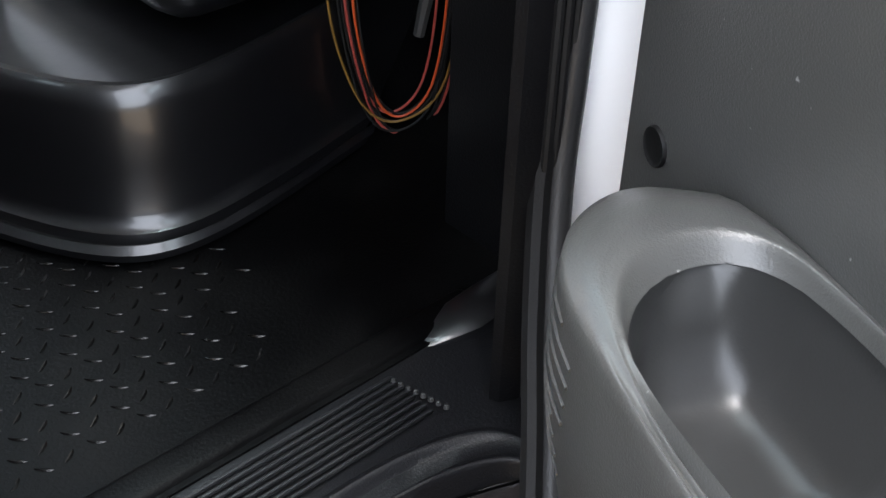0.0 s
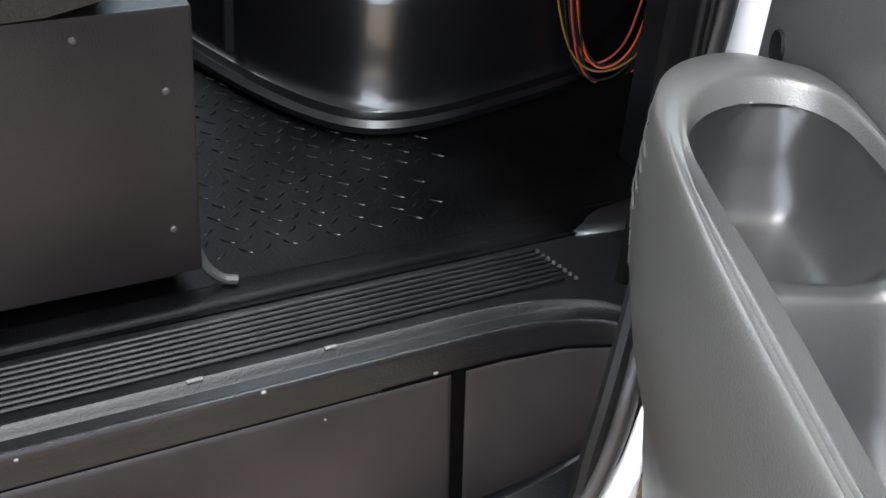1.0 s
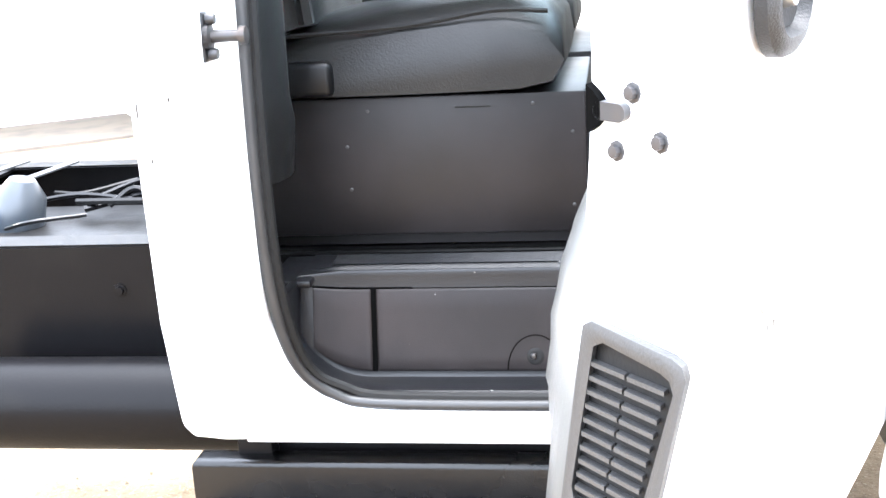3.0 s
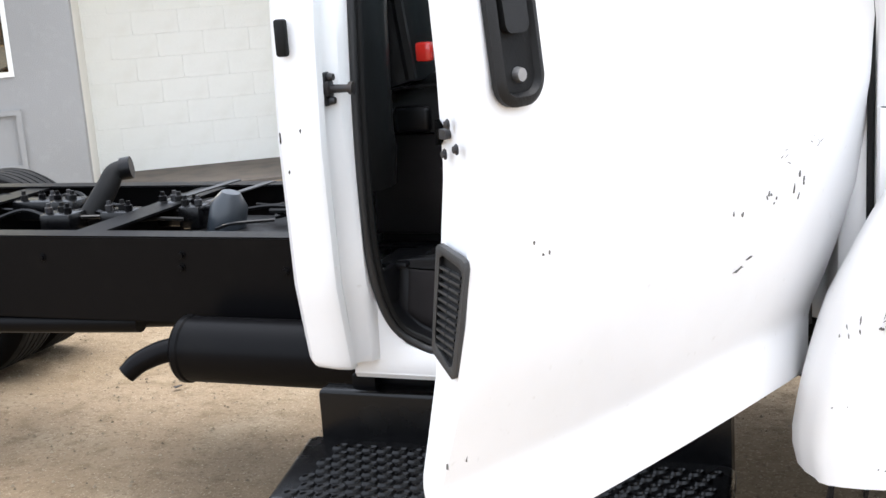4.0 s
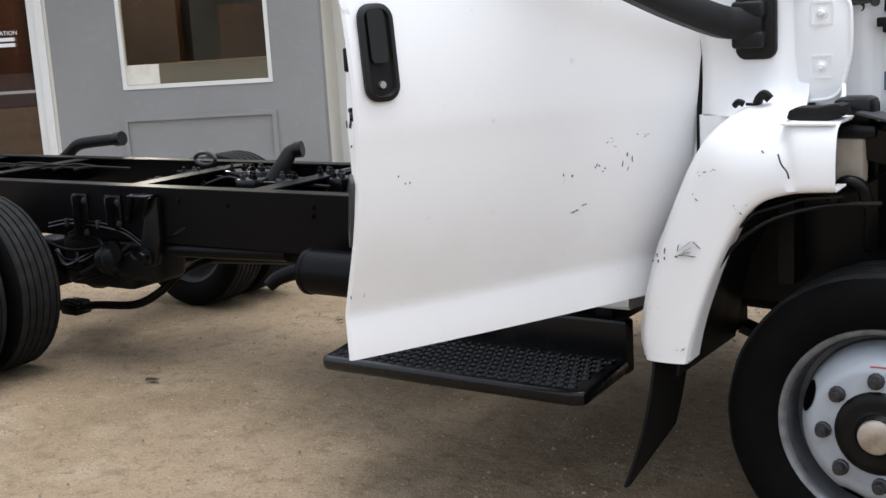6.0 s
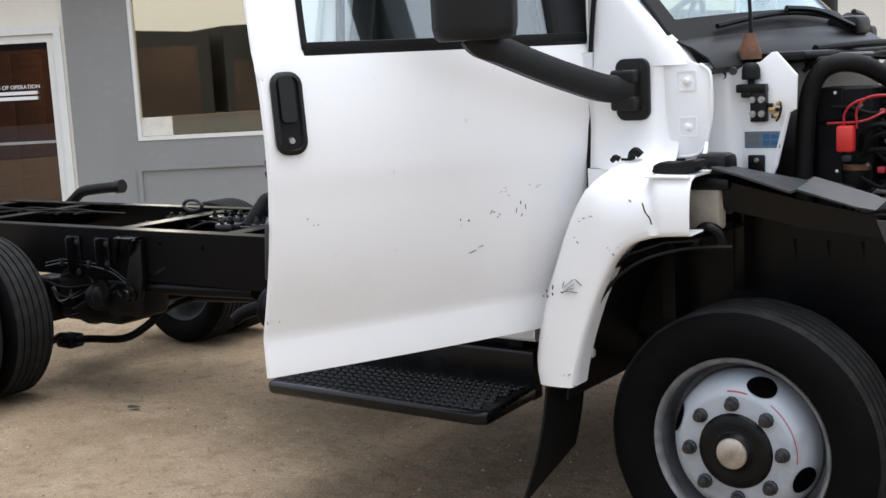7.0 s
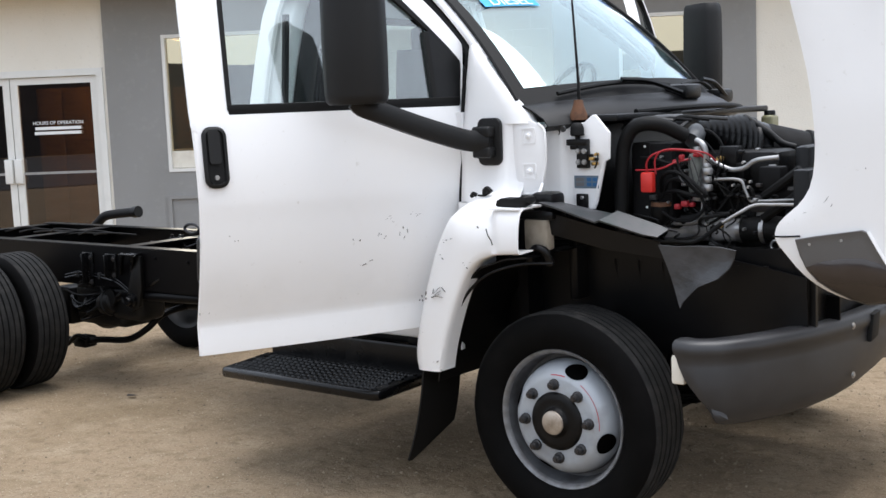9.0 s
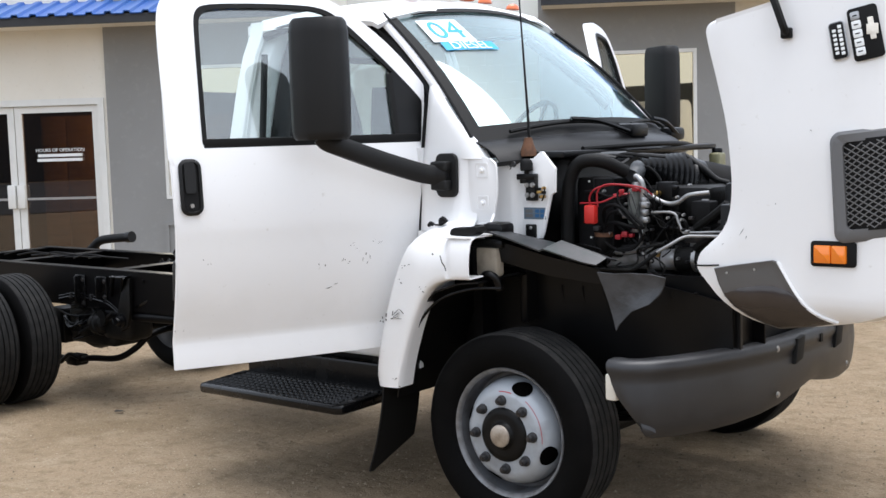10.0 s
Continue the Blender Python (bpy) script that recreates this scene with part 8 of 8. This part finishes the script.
    part("cowl_beam", boxed(-0.10, 0.10, 0.34, 1.72, 1.485, 1.512, bevel=0.008), PLASTIC, truck)
    # engine block
    bm = bmesh.new()
    box(bm, 0.0, 0.70, 0.62, 1.40, 0.66, 1.22, bevel=0.03)
    box(bm, 0.02, 0.62, 0.60, 0.80, 1.20, 1.36, bevel=0.03)
    box(bm, 0.02, 0.62, 1.22, 1.42, 1.20, 1.36, bevel=0.03)
    eng = part("engine", bm, GREASE, truck, "dark oily diesel engine")
    rnd = random.Random(5)
    for k in range(26):
        x, y, z = rnd.uniform(0.06, 0.62), rnd.uniform(0.56, 0.66), rnd.uniform(1.0, 1.36)
        w, h = rnd.uniform(0.012, 0.045), rnd.uniform(0.012, 0.04)
        bm = boxed(x - w, x + w, y - 0.03, y + 0.03, z - h, z + h, bevel=0.006)
        part("casting", bm, (GREASE, DARKSTEEL, PLASTIC, ALU, GREASE)[k % 5], eng)
    for k in range(18):
        x, z = rnd.uniform(0.12, 0.52), rnd.uniform(1.08, 1.34)
        y = rnd.uniform(0.46, 0.56)
        pts = [(x, y, z)] + [(x + rnd.uniform(-0.08, 0.08), y + rnd.uniform(-0.03, 0.03), z + rnd.uniform(-0.08, 0.06)) for _ in range(3)]
        part("engine_hose", tube(bmesh.new(), pts, rnd.uniform(0.005, 0.011), 7), (RUBBER, PLASTIC, RUBBER, GREASE)[k % 4], eng)
    for k in range(14):
        x, y, z = rnd.uniform(0.1, 0.6), rnd.uniform(0.50, 0.56), rnd.uniform(1.05, 1.36)
        part("fitting", lathe(bmesh.new(), [(0, -0.012), (0.008, -0.012), (0.011, -0.004), (0.011, 0.02)], 8, (x, y, z)), (STEEL, ALU, BRASS)[k % 3], eng)
    # fuse box carrier at the rear
    part("battery_box", boxed(0.08, 0.26, 0.46, 0.62, 1.10, 1.40, bevel=0.02), MATTBLACK, eng, "black control box")
    part("relief_hole", lathe(bmesh.new(), [(0, -0.001), (0.009, -0.001), (0.0105, -0.003), (0.012, -0.001), (0.012, 0.004)], 16), GREYPLASTIC, bpy.data.objects["bulkhead_panel"], "round grommet", at=pose(-0.075, 0.236, 1.464))
    # small wires, clips and plugs over the block
    for k in range(16):
        x, y, z = rnd.uniform(0.15, 0.50), rnd.uniform(0.40, 0.50), rnd.uniform(1.06, 1.36)
        pts = [(x, y, z)] + [(x + rnd.uniform(-0.07, 0.07), y + rnd.uniform(-0.02, 0.03), z + rnd.uniform(-0.07, 0.07)) for _ in range(4)]
        part("wire", tube(bmesh.new(), pts, rnd.choice((0.0025, 0.004, 0.006)), 6, 4), (RUBBER, RUBBER, PLASTIC, RUBBER, GREYPLASTIC, RUBBER, FRAME)[k % 7], eng)
    for k in range(26):
        x, y, z = rnd.uniform(0.16, 0.62), rnd.uniform(0.43, 0.53), rnd.uniform(1.06, 1.38)
        w = rnd.uniform(0.006, 0.014)
        part("plug", boxed(x - w, x + w, y - 0.012, y + 0.012, z - w * 0.7, z + w * 0.7, bevel=0.003), (PLASTIC, GREYPLASTIC, DARKSTEEL, PLASTIC, ALU)[k % 5], eng)
    for k in range(10):
        x, z = rnd.uniform(0.2, 0.6), rnd.uniform(1.08, 1.36)
        part("bolt", lathe(bmesh.new(), [(0, -0.008), (0.005, -0.008), (0.006, -0.003), (0.006, 0.01)], 7, (x, rnd.uniform(0.42, 0.5), z)), STEEL, eng)
    # big intake hose that arches over
    part("intake_hose", tube(bmesh.new(), [(0.07, 0.41, 1.04), (0.073, 0.40, 1.14), (0.085, 0.39, 1.30), (0.097, 0.39, 1.39), (0.13, 0.39, 1.45), (0.18, 0.40, 1.472), (0.235, 0.44, 1.462), (0.29, 0.51, 1.42)], 0.027, 14, 6), RUBBER, eng, "thick black arched hose")
    for a, b in (((0.20, 0.365, 1.25), 0.0), ((0.235, 0.365, 1.25), 0.012)):
        x = a[0]
        part("red_cable", tube(bmesh.new(), [(x, 0.375, 1.285), (x + 0.005, 0.365, 1.33 + b), (x + 0.04, 0.362, 1.362 + b), (x + 0.11, 0.38, 1.375), (x + 0.18, 0.42, 1.36), (x + 0.20, 0.46, 1.33)], 0.0037, 8), REDCABLE, eng, "red battery cable")
    part("terminal_cover", boxed(0.182, 0.232, 0.352, 0.385, 1.218, 1.294, bevel=0.008), REDPL, eng, "red plastic terminal cover")
    for x, y, z, w, h in ((0.318, 0.445, 1.172, 0.014, 0.011), (0.342, 0.455, 1.168, 0.010, 0.008), (0.285, 0.45, 1.160, 0.012, 0.010), (0.302, 0.41, 1.330, 0.012, 0.008), (0.322, 0.415, 1.345, 0.008, 0.010), (0.372, 0.44, 1.352, 0.014, 0.007)):
        part("red_connector", boxed(x - w, x + w, y - 0.012, y + 0.012, z - h, z + h, bevel=0.005), REDCABLE, eng, "red connector")
    part("red_wire", tube(bmesh.new(), [(0.15, 0.38, 1.30), (0.25, 0.375, 1.305), (0.31, 0.40, 1.33), (0.36, 0.45, 1.34)], 0.0035, 6), REDCABLE, eng)
    # aluminium pump column and pipes
    part("pump_column", lathe(bmesh.new(), [(0, 0), (0.03, 0), (0.034, 0.01), (0.034, 0.10), (0.028, 0.115), (0.038, 0.12), (0.038, 0.16), (0.026, 0.17), (0.02, 0.20), (0, 0.20)], 16, (0.352, 0.49, 1.18), "z"), ALU, eng, "cast aluminium pump")
    part("alloy_elbow", tube(bmesh.new(), [(0.392, 0.455, 1.235), (0.396, 0.452, 1.30), (0.40, 0.45, 1.355), (0.388, 0.45, 1.39), (0.36, 0.46, 1.405)], 0.012, 10), ALU, eng)
    part("alloy_pipe", tube(bmesh.new(), [(0.388, 0.455, 1.235), (0.388, 0.45, 1.16), (0.375, 0.45, 1.115), (0.34, 0.455, 1.098), (0.26, 0.47, 1.095)], 0.009, 10), ALU, eng)
    part("alloy_pipe", tube(bmesh.new(), [(0.395, 0.50, 1.332), (0.44, 0.50, 1.308), (0.485, 0.50, 1.294), (0.53, 0.50, 1.302), (0.574, 0.50, 1.328), (0.65, 0.52, 1.338)], 0.0092, 10), ALU, eng, "bright aluminium manifold pipe")
    part("alloy_pipe", tube(bmesh.new(), [(0.43, 0.46, 1.262), (0.525, 0.46, 1.261), (0.548, 0.46, 1.225), (0.568, 0.46, 1.187), (0.60, 0.46, 1.185), (0.75, 0.46, 1.193)], 0.0055, 8), ALU, eng)
    part("alloy_pipe", tube(bmesh.new(), [(0.49, 0.372, 1.108), (0.545, 0.39, 1.142), (0.595, 0.42, 1.172), (0.66, 0.43, 1.176), (0.80, 0.43, 1.178)], 0.0065, 8), ALU, eng)
    part("black_hose", tube(bmesh.new(), [(0.22, 0.36, 1.035), (0.32, 0.36, 1.038), (0.408, 0.36, 1.047), (0.50, 0.373, 1.113)], 0.0085, 8), RUBBER, eng)
    # charge air pipe with clamps
    pipe = part("charge_pipe", tube(bmesh.new(), [(0.19, 0.54, 1.062), (0.34, 0.54, 1.066), (0.50, 0.54, 1.07)], 0.043, 18, 3), vary(material("grey_charge_pipe", (0.40, 0.40, 0.41), 0.38, 0.2), (0.17, 0.17, 0.17), 9), eng, "grey charge air pipe")
    part("pipe_sleeve", tube(bmesh.new(), [(0.50, 0.54, 1.07), (0.54, 0.54, 1.073), (0.575, 0.54, 1.076), (0.62, 0.54, 1.077), (0.80, 0.55, 1.06)], 0.047, 18, 3, 0.002), RUBBER, pipe)
    for x in (0.492, 0.582):
        part("hose_clamp", tube(bmesh.new(), [(x, 0.54, 1.0735), (x + 0.016, 0.54, 1.074)], 0.051, 18, 0), STEEL, pipe, "steel hose clamp")
    # black rubber elbow that feeds the pipe, a loop clamp and its screw
    part("pipe_elbow", tube(bmesh.new(), [(0.212, 0.46, 1.165), (0.205, 0.465, 1.13), (0.19, 0.49, 1.09), (0.20, 0.53, 1.066), (0.25, 0.54, 1.063)], 0.036, 14, 5), RUBBER, pipe, "black rubber elbow")
    part("elbow_band", lathe(bmesh.new(), [(0.030, -0.008), (0.040, -0.008), (0.040, 0.008), (0.030, 0.008)], 16, (0.212, 0.46, 1.168), "z"), RUST, pipe, "dull brown band")
    part("loop_clamp", tube(bmesh.new(), [(0.645 + 0.018 * math.cos(a), 0.50, 1.022 + 0.018 * math.sin(a)) for a in np.linspace(0, 2 * math.pi, 13)], 0.005, 7, 2), STEEL, pipe, "steel loop clamp")
    part("pipe_weld", tube(bmesh.new(), [(0.44, 0.54, 1.0685), (0.446, 0.54, 1.0687)], 0.0445, 18, 0), DARKSTEEL, pipe)
    # looms that loop across the block and the shield behind them
    for pts, r in (([(0.225, 0.44, 1.22), (0.25, 0.40, 1.275), (0.30, 0.385, 1.295), (0.35, 0.39, 1.275), (0.40, 0.40, 1.232), (0.42, 0.41, 1.205), (0.36, 0.41, 1.208), (0.30, 0.41, 1.222), (0.245, 0.42, 1.215)], 0.0075), ([(0.235, 0.43, 1.195), (0.275, 0.395, 1.255), (0.325, 0.388, 1.27), (0.36, 0.395, 1.245), (0.40, 0.41, 1.20), (0.405, 0.42, 1.16), (0.37, 0.42, 1.125), (0.30, 0.42, 1.115)], 0.006), ([(0.31, 0.40, 1.345), (0.325, 0.39, 1.305), (0.355, 0.385, 1.27), (0.395, 0.39, 1.225), (0.41, 0.41, 1.19)], 0.0045), ([(0.30, 0.40, 1.31), (0.318, 0.39, 1.28), (0.33, 0.39, 1.255)], 0.005), ([(0.15, 0.42, 1.345), (0.21, 0.41, 1.342), (0.27, 0.41, 1.325), (0.315, 0.41, 1.335)], 0.0055), ([(0.23, 0.43, 1.14), (0.30, 0.42, 1.11), (0.37, 0.42, 1.12), (0.415, 0.43, 1.17)], 0.0055)):
        part("wire_loop", tube(bmesh.new(), pts, r, 8, 5), MATTBLACK, eng, "black wire loop")
    part("wire_loop", tube(bmesh.new(), [(0.318, 0.39, 1.285), (0.335, 0.384, 1.265), (0.345, 0.386, 1.252)], 0.004, 7, 3), GREYPLASTIC, eng)
    part("heat_shield", boxed(0.098, 0.172, 0.452, 0.458, 1.04, 1.40, bevel=0.002, seg=1), MATTBLACK, eng, "black sheet shield with bright screws")
    for x, z in ((0.152, 1.302), (0.155, 1.155), (0.15, 1.385)):
        part("shield_screw", lathe(bmesh.new(), [(0, -0.004), (0.004, -0.0035), (0.0055, 0.001)], 8, (x, 0.452, z)), STICKER, eng)
    part("pump_body", lathe(bmesh.new(), [(0, 0), (0.024, 0), (0.027, 0.008), (0.027, 0.13), (0.022, 0.14), (0, 0.14)], 14, (0.355, 0.46, 1.215), "z"), relief(vary(material("grey_green_pump", (0.15, 0.16, 0.145), 0.5), (0.09, 0.1, 0.09), 20), 120, 0.001), eng, "grey green pump body")
    for z, r in ((1.232, 0.021), (1.262, 0.018), (1.292, 0.022), (1.31, 0.017)):
        part("valve_collar", lathe(bmesh.new(), [(0.008, -0.012), (r - 0.003, -0.012), (r, -0.008), (r, 0.008), (r - 0.003, 0.012), (0.008, 0.012)], 12, (0.405, 0.45, z), "z"), ALU, eng)
    # loose covers and foil under the cowl
    for x0, x1, y0, y1, z0, z1, mt in ((0.06, 0.16, 0.44, 0.58, 1.455, 1.49, MATTBLACK), (0.10, 0.20, 0.60, 0.70, 1.46, 1.50, DASH)):
        part("cowl_cover", boxed(x0, x1, y0, y1, z0, z1, bevel=0.014, seg=3), mt, eng, angle=50)
    for k in range(5):
        part("cowl_hose", tube(bmesh.new(), [(0.06 + 0.05 * k, 0.44 + 0.02 * k, 1.45), (0.10 + 0.05 * k, 0.46 + 0.03 * k, 1.485 + 0.006 * (k % 2)), (0.17 + 0.06 * k, 0.50 + 0.03 * k, 1.478)], 0.008, 7), (RUBBER, GREYPLASTIC, MATTBLACK)[k % 3], eng)
    # long moulded ridges that slope down from the air cleaner
    for k in range(3):
        part("inlet_ridge", tube(bmesh.new(), [(0.40 + 0.02 * k, 0.79, 1.482 - 0.012 * k), (0.46 + 0.02 * k, 0.78, 1.448 - 0.012 * k), (0.51 + 0.02 * k, 0.785, 1.405 - 0.012 * k), (0.56 + 0.02 * k, 0.80, 1.362)], 0.011, 10, 5), MIRRORBLACK, eng)
    # air cleaner: a wide ribbed bellows that opens from the elbow into a drum
    rows, way, n = [], Vector((0.62, 0.76, -0.18)).normalized(), 26
    side = way.cross(Vector((0, 0, 1))).normalized()
    up = side.cross(way)
    for k in range(n + 1):
        c = Vector((0.262, 0.645, 1.425)) + way * (0.0105 * k) + Vector((0, 0, -0.0012 * k))
        r = 0.040 + 0.072 * min(1, k / 17) ** 0.8 + (0.007 if k % 2 else -0.004) * (k < 22)
        rows.append([c + r * (math.cos(q) * side + math.sin(q) * up) for q in np.linspace(0, 2 * math.pi, 36, endpoint=False)])
    part("air_bellows", loft(bmesh.new(), rows, close_v=True, caps=True), STEPBLACK, eng, "ribbed black air bellows", angle=80)
    bm = lathe(bmesh.new(), [(0, -0.13), (0.09, -0.13), (0.108, -0.12), (0.112, -0.10), (0.112, 0.05), (0.120, 0.054), (0.120, 0.068), (0.112, 0.072), (0.108, 0.13), (0.09, 0.15), (0, 0.15)], 36, (0, 0, 0), "x")
    part("air_cleaner", bm, MATTBLACK, eng, "round black air cleaner", at=pose(0.50, 0.97, 1.315, 0, 14, 40))
    part("duct_elbow", tube(bmesh.new(), [(0.30, 0.54, 1.40), (0.30, 0.58, 1.42), (0.27, 0.64, 1.43)], 0.034, 12), relief(material("dusty_elbow", (0.06, 0.065, 0.07), 0.5), 200, 0.0004), eng)
    part("cleaner_tube", tube(bmesh.new(), [(0.30, 0.60, 1.44), (0.345, 0.61, 1.43), (0.385, 0.62, 1.38), (0.40, 0.62, 1.30)], 0.006, 8), RUBBER, eng)
    part("reservoir", boxed(0.086, 0.143, 1.66, 1.74, 1.25, 1.467, bevel=0.012, seg=3), vary(material("yellowed_reservoir", (0.24, 0.23, 0.13), 0.4), (0.16, 0.15, 0.08), 8), eng, "yellowed coolant reservoir")
    part("reservoir_cap", lathe(bmesh.new(), [(0, 0.022), (0.022, 0.022), (0.026, 0.016), (0.026, 0.0)], 14, (0.114, 1.70, 1.467), "z"), PLASTIC, eng)
    part("filler_cap", lathe(bmesh.new(), [(0, 0.03), (0.03, 0.03), (0.034, 0.02), (0.034, -0.05)], 14, (0.62, 1.42, 1.45), "z"), PLASTIC, eng)
    part("washer_tank", boxed(0.54, 0.76, 1.34, 1.5, 1.28, 1.40, bevel=0.03, seg=3), GREASE, eng)
    # radiator and shroud
    bm = bmesh.new()
    box(bm, 0.74, 0.80, 0.42, 1.60, 0.66, 1.30, bevel=0.01)
    box(bm, 0.68, 0.74, 0.58, 1.52, 0.70, 1.375, bevel=0.02)
    part("radiator", bm, PLASTIC, truck, "black radiator with its shroud")
    for z in (1.30, 1.22):
        part("cooler_pipe", tube(bmesh.new(), [(0.60, 0.50, z - 0.1), (0.68, 0.48, z - 0.05), (0.75, 0.47, z)], 0.016, 8), RUBBER, eng)
    part("relay_box", boxed(0.58, 0.665, 0.50, 0.57, 1.215, 1.305, bevel=0.008), MATTBLACK, eng, "black relay box")


make_engine_bay()
